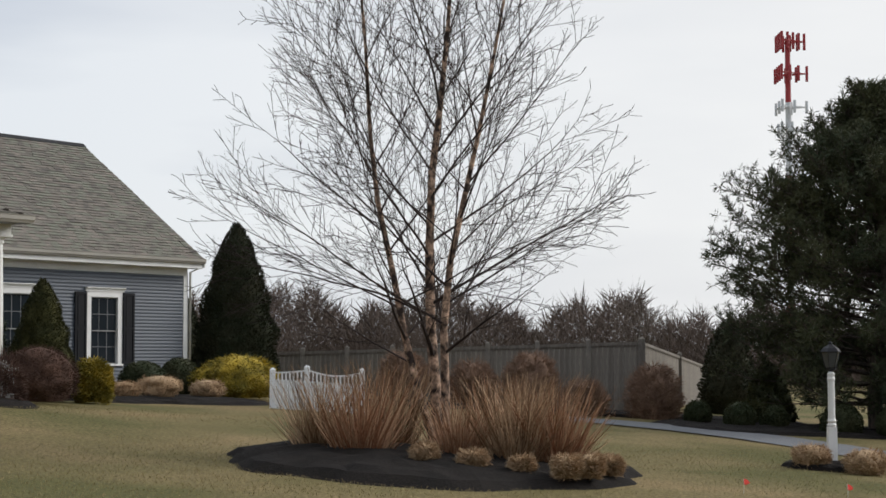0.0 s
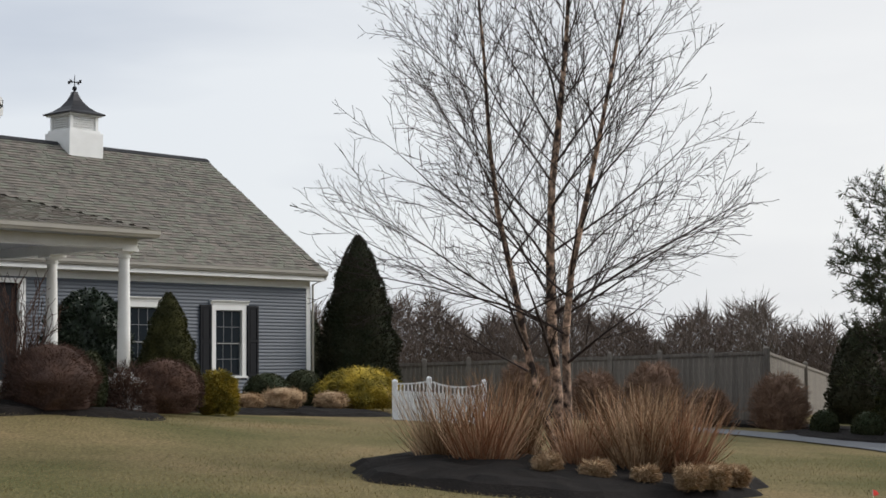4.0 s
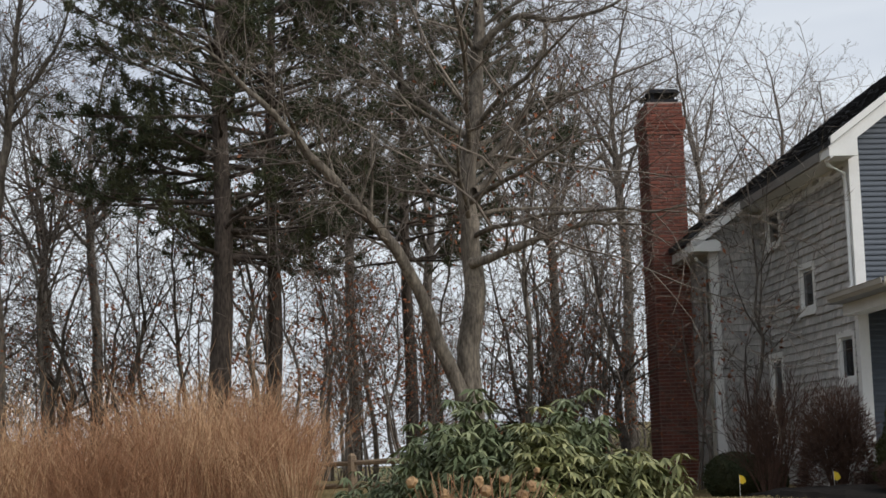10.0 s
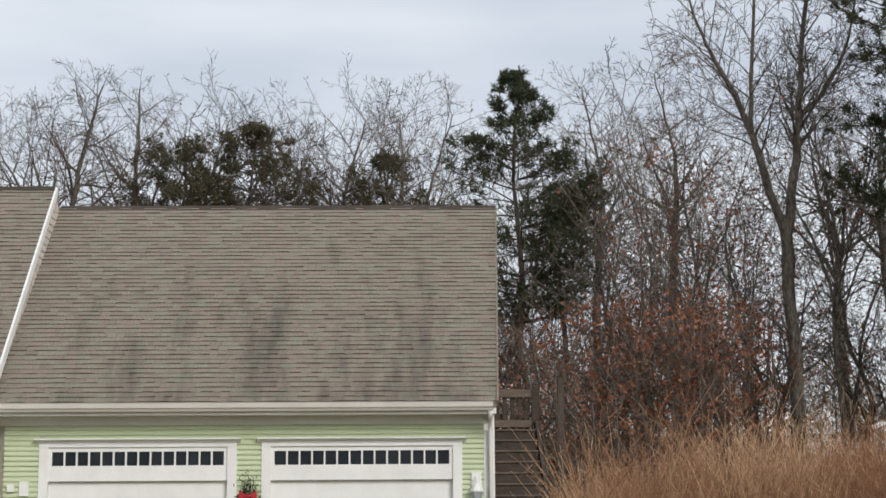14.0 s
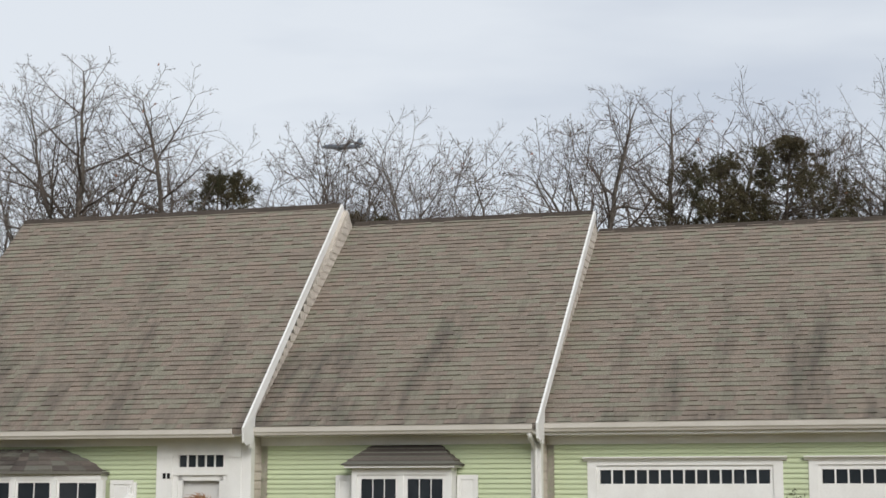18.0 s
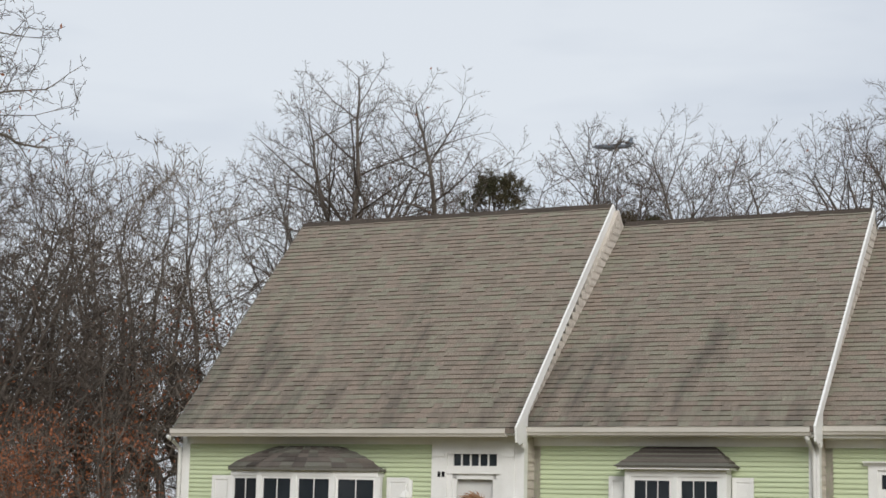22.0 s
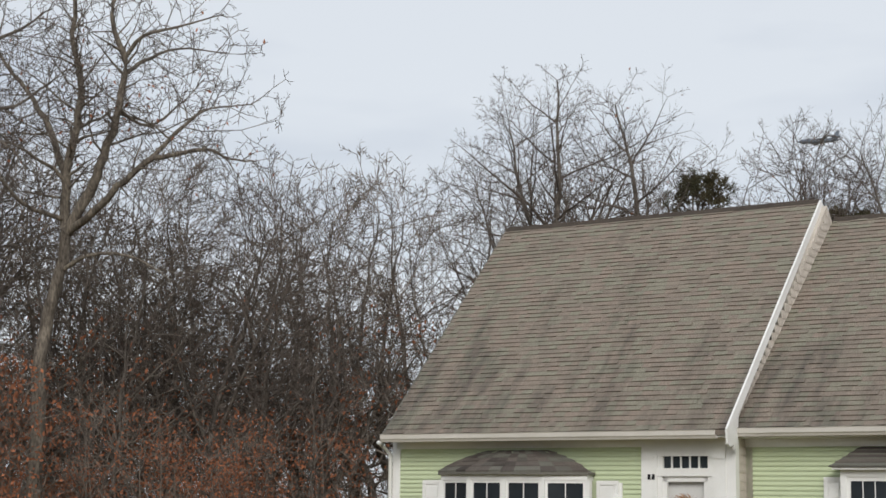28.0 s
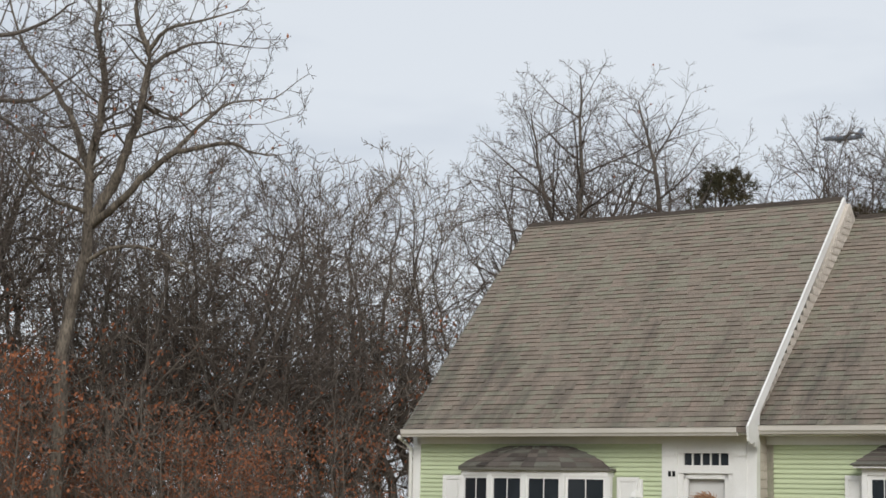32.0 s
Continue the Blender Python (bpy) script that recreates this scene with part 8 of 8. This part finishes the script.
haze_of_twigs("wood_thicket", "brown understory in the depth of the wood", 17000, 108, 135, 38, 60, 5.4, TWIG_PALE, 73, (.4, 1.0), (.015, .035))
# added out of view: keeps low sky off the porch and the panes
haze_of_twigs("road_woods", "unseen dense leafless woods, added to block low sky light", 36000, 150, 332, 38, 52, 11.0, TWIG, 74, (.8, 2.2), (.06, .16))
bare_tree("small_bare_tree", "small rounded leafless tree behind the fence", Matrix.Translation(spot(-6.75, 62)), 402, 5.6, .07, SCRUB, TWIG, TWIG)

# brush of tall dead stems between the houses
rg = np.random.default_rng(5)
n = 7000
az = np.radians(rg.uniform(53.0, 70.8, n))
dd = rg.uniform(18.5, 27, n)
X, Y = -np.sin(az) * dd, np.cos(az) * dd
Z = np.array([lawn_z(x, y) for x, y in zip(X, Y)])
H = rg.uniform(.45, 1.0, n) ** .8 * np.where(rg.random(n) < .07, 2.15, 1.46) * (1 + .07 * np.sin(np.degrees(az) * .8) + .06 * np.sin(np.degrees(az) * 2.3 + 1) + .08 * np.sin(dd * 1.7)) * (1 + .12 * np.exp(-((np.degrees(az) - 55.5) / 3.0) ** 2))
lean = rg.normal(size=(n, 2)) * .29
k = 4
P = np.zeros((n, k + 1, 3))
for i in range(k + 1):
    q = i / k
    P[:, i, 0], P[:, i, 1], P[:, i, 2] = X + lean[:, 0] * H * q ** 1.5, Y + lean[:, 1] * H * q ** 1.5, Z + H * q - .05
P[:, 1:] += rg.normal(size=(n, k, 3)) * .02
st = [(list(map(tuple, p)), [.0055, .005, .004, .003, .0018]) for p in P]
i = rg.integers(0, n, 20000)
f = rg.uniform(.35, .95, 20000)
C = P[i, 0] + (P[i, -1] - P[i, 0]) * f[:, None]
D = units(rg, 20000) * .8 + np.array([0, 0, .9])
D /= np.linalg.norm(D, axis=1, keepdims=True)
L = rg.uniform(.12, .42, (20000, 1))
V, F = sweep(st, 3)
_, W = leafy(rg, 20000, D)
V2, F2 = blades(C, D, W, L, .007)
V, F = np.concatenate([V, V2]), np.concatenate([F, F2 + len(V)])
o = np_part("tall_brush", V, F, BRUSH, None, "tall thicket of rust-tan dead stems", "stuff")
o["category"] = "brush"

# ---------------------------------------------------------------- between the houses
RHODO_DARK = mat("dark_rhododendron_leaves", (0.32, 0.34, 0.18), 0.5, (0.12, 0.15, 0.075), 3, 0.6, 30, 0.2, 0.0, per_piece=0.9, spec=0.3)


def rhododendron(name, label, pos, w, h, whorls, seed, L=.15, Wd=.042, material=None):
    """Broad evergreen shrub: drooping whorls of long leaves over stems and a dark dome for the shade inside."""
    rg = np.random.default_rng(seed)
    t = thing(name, label, "shrub", Matrix.Translation(pos))
    rng = random.Random(seed)
    S = dict(levels=3, k=(5, 4, 3), n=(6, 4, 0), wob=(.15, .2, .25), trop=(.05, .08, .1), tip=(.5, .5, .6), ang=(38, 40, 0), ratio=(.55, .55, 0), fall=(.3, .3, 0), thin=(.6, .7, 0), rmin=.006)
    S["from"] = (.25, .2, 0)
    out = [[], [], []]
    for k in range(16):
        a = 6.283 * k / 16
        grow(out, rng, Vector((math.cos(a) * .1, math.sin(a) * .1, 0)), Vector((math.cos(a) * rng.uniform(.3, 1.5), math.sin(a) * rng.uniform(.3, 1.5), 1)), h * .5, .02, 0, S)
    V, F = sweep([b for l in out for b in l], 4)
    np_part("stem", V, F, TWIG, t, kind="stuff")
    C, D = [], []
    for k in range(whorls):
        u = units(rg, 1)[0]
        u[2] = abs(u[2]) * 1.1 - .08
        e = 1 + .22 * math.sin(u[0] * 4 + seed) * math.cos(u[1] * 5 + seed) + .12 * math.sin(u[0] * 11 + u[2] * 9) + rg.normal() * .05
        c = u * np.array([w / 2, w / 2 * .85, h * .94]) * e * (rg.uniform(.5, 1.0) ** .5)
        c[2] = abs(c[2]) + .05
        n = int(rg.integers(7, 12))
        t0 = rg.uniform(0, 6.28)
        lay = rg.uniform(.35, .9)                   # how far the cold-curled leaves hang
        for j in range(n):
            a = t0 + 6.283 * j / n + rg.uniform(-.25, .25)
            d = np.array([math.cos(a), math.sin(a), -lay + rg.normal() * .2]) + u * .35
            C.append(c)
            D.append(d / np.linalg.norm(d))
    C, D = np.array(C), np.array(D)
    n = len(C)
    W = np.cross(D, np.array([0, 0, 1.0])[None] + rg.normal(size=(n, 3)) * .35)
    W /= np.linalg.norm(W, axis=1, keepdims=True)
    V, F = blades(C, D, W, rg.uniform(.7, 1.2, n) * L, rg.uniform(.7, 1.2, n) * Wd, bend=np.array([0, 0, -.04])[None])
    np_part("leaf", V, F, material or RHODO, t, "long drooping olive leaves with pale undersides", kind="stuff")
    # dark solid dome in place of the shade among the stems
    NU, NV = 20, 8
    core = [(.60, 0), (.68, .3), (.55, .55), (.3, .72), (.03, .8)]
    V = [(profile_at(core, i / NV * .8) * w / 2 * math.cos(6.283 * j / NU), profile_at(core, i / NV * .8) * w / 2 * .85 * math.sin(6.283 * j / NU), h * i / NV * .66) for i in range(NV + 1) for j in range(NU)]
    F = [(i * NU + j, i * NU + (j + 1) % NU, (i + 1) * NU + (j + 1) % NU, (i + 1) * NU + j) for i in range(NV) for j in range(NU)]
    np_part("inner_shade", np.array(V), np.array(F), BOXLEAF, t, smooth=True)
    return t


rhododendron("rhododendron", "broad rhododendron with drooping olive-green leaves", spot(44.3, 14.6), 2.1, 1.12, 1500, 501, .15, .038)
rhododendron("rhododendron", "tall dark rhododendron behind the bright one", spot(46.2, 15.8), 2.5, 1.36, 1500, 502, .15, .036, RHODO_DARK)
rhododendron("rhododendron", "dark blue-green drooping evergreen shrub", spot(49.3, 16.6), 1.9, .82, 1100, 503, .12, .026, RHODO_DARK)
dense_shrub("evergreen_hedge", "dark clipped evergreen hedge in the shade", spot(45.3, 33), 2.6, 1.75, [(.9, 0), (1, .3), (1, .8), (.9, .97), (.3, 1)], 8000, .08, .04, BOXLEAF, 504, .06, category="hedge")

HEAD = mat("dry_hydrangea_head", (0.42, 0.27, 0.14), .9, (.28, .17, .09), 12, .6, 40, .3, .3, per_piece=.5)
for i, (az, d, n) in enumerate(((46.6, 12.8, 30), (48.2, 13.2, 22))):
    rng = random.Random(520 + i)
    hy = thing("hydrangea", "dead hydrangea stems with dry tan flower heads", "dead plant", Matrix.Translation(spot(az, d)), "dead hydrangeas")
    stems_ = []
    for k in range(n * 3):
        a, sp = rng.random() * 6.28, rng.uniform(.05, .5)
        top = Vector((math.cos(a) * sp, math.sin(a) * sp, rng.uniform(.45, .95)))
        stems_.append(([Vector((math.cos(a) * .1, math.sin(a) * .1, 0)), top * .55 + Vector((0, 0, .05)), top], [.006, .005, .003]))
        if k < n * .3:
            bm = bmesh.new()
            bmesh.ops.create_icosphere(bm, subdivisions=2, radius=.036 * rng.uniform(.6, 1.3))
            for v_ in bm.verts:
                v_.co *= 1 + .6 * noise.noise(v_.co * 45 + top * 9)
                v_.co += top
            part("flower_head", bm, HEAD, hy)
    V, F = sweep(stems_, 3)
    np_part("stem", V, F, STRAW_RED, hy, kind="stuff")
grass_clump("ornamental_grass", "tall pale dead grass clump at the brush", spot(53.6, 18.4), .8, 1.15, 260, STRAW, 530, .3, .010)

RAILWOOD = mat("split_cedar_rail", (0.26, 0.19, 0.125), .9, (.15, .11, .08), 5, .6, 30, .4, .6, stretch=(1, 1, 3))
rail = thing("rail_fence", "split-rail wooden fence at the edge of the wood", "fence")
rp = [Vector((*plan(a, d), 0)) for a, d in ((54.6, 25.6), (51.6, 24.6), (48.6, 23.8), (45.4, 23.4))]
rng = random.Random(9)
for p in rp:
    z = lawn_z(p.x, p.y)
    bm = bmesh.new()
    lathe(bm, [(.075, z - .1), (.07, z + .5), (.066, 1.74), (.03, 1.78)], 7, Matrix.Translation((p.x, p.y, 0)))
    part("post", bm, RAILWOOD, rail)
for a, b in zip(rp, rp[1:]):
    for z in (1.64, 1.31, .98):
        bm = bmesh.new()
        m_ = a.lerp(b, .5)
        tube(bm, [(a.x, a.y, z), (m_.x, m_.y, z + rng.uniform(-.03, .02)), (b.x, b.y, z + rng.uniform(-.02, .02))], [.035, .045, .035], 6)
        part("rail", bm, RAILWOOD, rail)

# utility cabinet, marker flags
UGREEN = mat("faded_green_cabinet", (0.13, 0.175, 0.145), .5, (.24, .27, .24), 2, .6, 60, .12, .1)
p = spot(37.4, 14.0)
ub = thing("utility_cabinet", "low faded green metal utility cabinet on the lawn", "utility box", Matrix.Translation(p) @ pose(0, 0, 0, 0, 0, 62))
bm = bmesh.new()
box(bm, -.48, .48, -.36, .36, -.05, .53)
part("cabinet_body", bm, UGREEN, ub, bevel=.02)
bm = bmesh.new()
prism(bm, [(-.515, -.40, .53), (.515, -.40, .53), (.50, -.38, .59), (-.50, -.38, .59)], (0, .78, 0))
part("lid", bm, UGREEN, ub, bevel=.02)
part("door_seam", box(bmesh.new(), -.01, .01, -.365, -.36, 0, .51), METAL_DARK, ub)
YEL = mat("yellow_marker_flag", (.75, .52, .03), .6, None, 4, .2, 40, .1, .05)
ORG = mat("red_marker_flag", (.80, .06, .04), .6, None, 4, .2, 40, .1, .05)
for i, (az, d, m_) in enumerate(((38.5, 24.2, YEL), (35.4, 24.0, YEL), (29.5, 22.9, YEL), (-10.35, 19.9, ORG), (-13.75, 20.1, ORG))):
    p = spot(az, d)
    fl = thing("marker_flag", "small plastic marker flag on a wire in the lawn", "flag", Matrix.Translation(p) @ Matrix.Diagonal((.75, .75, .5 if m_ == ORG else .9, 1)), "marker flags")
    bm = bmesh.new()
    tube(bm, [(0, 0, -.05), (.01, 0, .2), (.0, .0, .36)], .004, 4)
    part("wire", bm, WHITE, fl)
    bm = bmesh.new()
    prism(bm, [(0, 0, .36), (.07, .05, .33), (.11, .06, .25), (.05, .03, .21), (0, 0, .23)], (.002, .003, 0))
    part("flag", bm, m_, fl)

# ---------------------------------------------------------------- small things on the porch
def porch_chair(u, v, rz):
    c = thing("porch_chair", "white slatted porch armchair", "chair", H1 @ pose(u, v, 1.418, 0, 0, rz), "chairs on the porch")
    for x in (-.28, .28):
        part("leg", box(bmesh.new(), x - .03, x + .03, -.30, -.24, 0, .58), WHITE, c)
        part("leg", box(bmesh.new(), x - .03, x + .03, .22, .28, 0, .58), WHITE, c)
        part("arm", box(bmesh.new(), x - .06, x + .06, -.34, .32, .58, .61), WHITE, c)
    for k in range(5):
        part("seat_slat", box(bmesh.new(), -.27, .27, -.28 + k * .11, -.19 + k * .11, .38 - k * .012, .40 - k * .012), WHITE, c)
    for k in range(6):
        bm = bmesh.new()
        x = -.24 + k * .088
        prism(bm, [(x, .22, .34), (x + .075, .22, .34), (x + .075, .36, .74), (x, .36, .74)], (0, .022, 0))
        part("back_slat", bm, WHITE, c)
    part("back_rail", box(bmesh.new(), -.28, .28, .355, .39, .72, .79), WHITE, c)


porch_chair(3.85, -1.35, 8)
porch_chair(5.4, -1.35, -8)
lan = thing("wall_lantern", "small brass wall lantern beside the front door", "lamp", H1 @ pose(2.93, -.03, 3.0))
bm = bmesh.new()
box(bm, -.03, .03, -.01, .012, -.09, .09)
tube(bm, [(0, -.01, .06), (0, -.07, .11), (0, -.10, .07)], .008, 5)
part("bracket", bm, METAL_DARK, lan)
bm = bmesh.new()
lathe(bm, [(.02, -.1), (.05, -.08), (.06, .04), (.03, .08), (.008, .11)], 6, Matrix.Translation((0, -.10, 0)))
part("lantern", bm, BRASS_OLD, lan)
part("socket_cover", box(bmesh.new(), 3.02, 3.12, -.035, -.02, 1.58, 1.64), WHITE, blue, "white outlet cover")
part("door_bell", box(bmesh.new(), 2.83, 2.86, -.035, -.02, 2.25, 2.32), METAL_DARK, blue)

# ---------------------------------------------------------------- small things at the green house
TIMBER = mat("dark_weathered_timber", (.085, .066, .052), .9, (.045, .036, .03), 4, .6, 30, .4, .5, stretch=(1, 4, 4), per_piece=.4)
TREAD = mat("worn_timber_tread", (.17, .13, .10), .9, (.09, .07, .055), 4, .6, 30, .4, .5, stretch=(1, 4, 4))
stair = thing("timber_stair", "dark timber stairway rising beside the garage", "stairs", H2)
for k in range(15):
    z = -.1 + k * .18
    v = 0.6 + k * .26
    part("riser", box(bmesh.new(), 3.16, 4.05, v, v + .05, z - .02, z + .165), TIMBER, stair)
    part("tread", box(bmesh.new(), 3.14, 4.07, v - .03, v + .32, z + .165, z + .19), TREAD, stair)
for u in (3.12, 4.08):
    bm = bmesh.new()
    prism(bm, [(u, .5, -.4), (u, .5, .05), (u, 4.5, 2.75), (u, 4.9, 2.75), (u, 4.9, 2.2)], (.05, 0, 0))
    part("stringer", bm, TIMBER, stair)
bm = bmesh.new()
box(bm, 4.08, 4.17, .5, .59, -.3, 3.2)
part("tall_post", bm, TIMBER, stair)
gate = thing("wooden_gate", "weathered wooden gate at the head of the stair", "gate", H2)
for u in (3.2, 4.1):
    part("gate_post", box(bmesh.new(), u - .06, u + .06, 4.62, 4.74, 2.2, 3.35), TIMBER, gate)
part("gate_rail", box(bmesh.new(), 3.26, 4.04, 4.65, 4.70, 3.17, 3.30), TREAD, gate)
part("gate_rail", box(bmesh.new(), 3.26, 4.04, 4.65, 4.70, 2.66, 2.78), TREAD, gate)
for k in range(6):
    u = 3.28 + k * .13
    part("gate_board", box(bmesh.new(), u, u + .07, 4.70, 4.72, 2.62, 3.2), TIMBER, gate)


def coach_lamp(u, v, z):
    l_ = thing("coach_lamp", "white coach lamp on a white wall plate", "lamp", H2 @ pose(u, v, z), "coach lamps on the green house")
    part("wall_plate", box(bmesh.new(), -.07, .07, -.045, -.01, -.1, .28), WHITE, l_)
    bm = bmesh.new()
    lathe(bm, [(.05, .0), (.095, .0), (.10, .02), (.06, .08), (.02, .11), (.012, .15)], 6, Matrix.Translation((0, -.13, 0)))
    part("hood", bm, WHITE, l_)
    bm = bmesh.new()
    lathe(bm, [(.035, -.18), (.05, -.16), (.085, 0.0)], 6, Matrix.Translation((0, -.13, 0)))
    part("glass_body", bm, LGLASS, l_)
    bm = bmesh.new()
    tube(bm, [(0, -.02, .2), (0, -.09, .22), (0, -.13, .15)], .01, 5)
    part("arm", bm, WHITE, l_)


coach_lamp(2.86, 0, 1.58)
coach_lamp(-10.13, VM, 1.72)
RIBBON = mat("red_ribbon", (.42, .02, .03), .6, None, 6, .4, 40, .15, .1)
dense_shrub("topiary", "small dark conical evergreen in a pot by the garage", (H2 @ Vector((-4.55, -1.3, 0))) + UP * .75, .5, 1.0, CONE, 1600, .05, .02, ARBOR, 560, .1, category="potted plant")
pot = thing("plant_pot", "dark plant pot by the garage", "pot", H2 @ pose(-4.55, -1.3, -.25))
bm = bmesh.new()
lathe(bm, [(.17, 0), (.24, .9), (.26, .92), (.26, 1.0), (.2, 1.02)], 14)
part("pot_body", bm, METAL_DARK, pot)
wre = thing("door_swag", "evergreen swag with a red bow between garage doors", "decoration", H2 @ pose(-.345, -.06, 1.3))
rg = np.random.default_rng(8)
n = 900
C = rg.normal(size=(n, 3)) * np.array([.07, .03, .16]) + np.array([0, 0, .12])
D, W = leafy(rg, n, units(rg, n) + np.array([0, -.3, .5]))
V, F = blades(C, D, W, .08, .012)
np_part("greenery", V, F, ARBOR, wre, kind="stuff")
bm = bmesh.new()
for sgn in (-1, 1):
    prism(bm, [(0, -.1, .24), (sgn * .12, -.1, .32), (sgn * .13, -.1, .2)], (0, -.03, 0))
    prism(bm, [(0, -.1, .24), (sgn * .10, -.1, .02), (sgn * .03, -.1, .0)], (0, -.02, 0))
bmesh.ops.create_icosphere(bm, subdivisions=1, radius=.035, matrix=Matrix.Translation((0, -.13, .24)))
part("bow", bm, RIBBON, wre, "red ribbon bow")
wr2 = thing("door_wreath", "round dry brown twig wreath on the entry door", "wreath", H2 @ pose(-9.03, VM - .06, 1.55))
n = 1500
a = rg.uniform(0, 6.283, n)
C = np.stack([np.cos(a) * .2, np.zeros(n), np.sin(a) * .2], 1) + rg.normal(size=(n, 3)) * .03
D, W = leafy(rg, n, np.stack([-np.sin(a), np.zeros(n), np.cos(a)], 1) + units(rg, n) * .7)
V, F = blades(C, D, W, .09, .012)
np_part("twig_ring", V, F, STRAW_RED, wr2, kind="stuff")
for k, x in enumerate((-9.62, -9.55)):
    part("number_bar", box(bmesh.new(), x, x + .045, VM - .06, VM - .05, 2.05, 2.13), METAL_DARK, green, "dark bar where a numeral hangs")
part("meter_box", box(bmesh.new(), -3.72, -3.62, VG - .06, VG - .02, 1.62, 1.72), WHITE, green, "small white wall box")
part("cover_plate", box(bmesh.new(), -3.55, -3.42, VG - .05, VG - .02, 1.56, 1.76), WHITE, green)

# shed glimpsed past the wing
SBLUE = mat("blue_shed_paint", (.10, .19, .42), .5, None, 3, .3, 40, .1, .05)
sp_ = by_house(24.6, 10.5)
shed = thing("garden_shed", "small white shed with a blue door", "shed", Matrix.Translation(sp_) @ pose(0, 0, 0, 0, 0, 20))
part("shed_wall", box(bmesh.new(), -1.0, 1.0, -.8, .8, -.2, 1.75), WHITE, shed)
bm = bmesh.new()
prism(bm, [(-1.1, -.95, 1.7), (-1.1, .95, 1.7), (-1.1, 0, 2.3)], (2.2, 0, 0))
part("shed_roof", bm, ROOF1, shed)
part("shed_door", box(bmesh.new(), -.95, .2, -.83, -.79, 0, 1.5), SBLUE, shed)

# ---------------------------------------------------------------- aircraft, low over the far woods
JET = mat("grey_blue_aircraft_paint", (.10, .125, .165), .5, (.14, .16, .19), .1, .5, 2, .1, 0)
AZ, EL, DIST = 97.46, 12.45, 2050.0
c_ = Vector((-math.sin(radians(AZ)) * math.cos(radians(EL)), math.cos(radians(AZ)) * math.cos(radians(EL)), math.sin(radians(EL)))) * DIST
jet = thing("jet_aircraft", "grey three-engined jet climbing over the trees", "aircraft", Matrix.Translation(c_) @ pose(0, 0, 0, 0, 0, 77 + 33) @ pose(0, 0, 0, 0, -4, 0))
bm = bmesh.new()
lathe(bm, [(.2, -25), (1.5, -23.5), (2.7, -20), (3.0, -16), (3.0, 10), (2.4, 17), (1.2, 23), (.3, 26)], 14, pose(0, 0, 0, 0, 90, 0))
part("fuselage", bm, JET, jet, smooth=True)
for sgn in (-1, 1):
    bm = bmesh.new()
    prism(bm, [(-6, sgn * 2.5, -1.4), (3, sgn * 2.5, -1.4), (9, sgn * 24, 1.0), (6, sgn * 24, 1.0)], (0, 0, .6))
    part("wing", bm, JET, jet)
    bm = bmesh.new()
    prism(bm, [(17, sgn * 1.5, .8), (22, sgn * 1.0, .8), (25, sgn * 9.5, 1.6), (22.5, sgn * 9.5, 1.6)], (0, 0, .35))
    part("tailplane", bm, JET, jet)
    bm = bmesh.new()
    lathe(bm, [(1.0, -3), (1.35, -2.6), (1.35, 1.5), (.7, 3)], 10, Matrix.Translation((-2.0, sgn * 8.5, -2.6)) @ pose(0, 0, 0, 0, 90, 0))
    part("engine", bm, JET, jet, smooth=True)
bm = bmesh.new()
prism(bm, [(15, -.25, 2.4), (23, -.25, 2.0), (26.5, -.25, 11), (22.5, -.25, 11)], (0, .5, 0))
part("fin", bm, JET, jet)
bm = bmesh.new()
lathe(bm, [(1.1, -5), (1.4, -4.5), (1.4, 3), (.8, 6)], 10, Matrix.Translation((20.5, 0, 4.6)) @ pose(0, 0, 0, 0, 90, 0))
part("tail_engine", bm, JET, jet, smooth=True)

# ---------------------------------------------------------------- blades of the lawn
rg = np.random.default_rng(21)
n = 90000
az = np.radians(rg.uniform(-17, 42, n))
dd = 12.5 + 19 * rg.random(n) ** 1.2
X, Y = -np.sin(az) * dd, np.cos(az) * dd
Z = np.array([lawn_z(x, y) for x, y in zip(X, Y)])
C = np.stack([X, Y, Z - .01], 1)
D, W = leafy(rg, n, units(rg, n) * .7 + np.array([0, 0, .8]))
V, F = blades(C, D, W, rg.uniform(.025, .055, n), rg.uniform(.004, .009, n))
o = np_part("lawn_blade", V, F, LAWNBLADE, None, "short green and straw-coloured lawn grass", "stuff")
o["category"] = "grass"
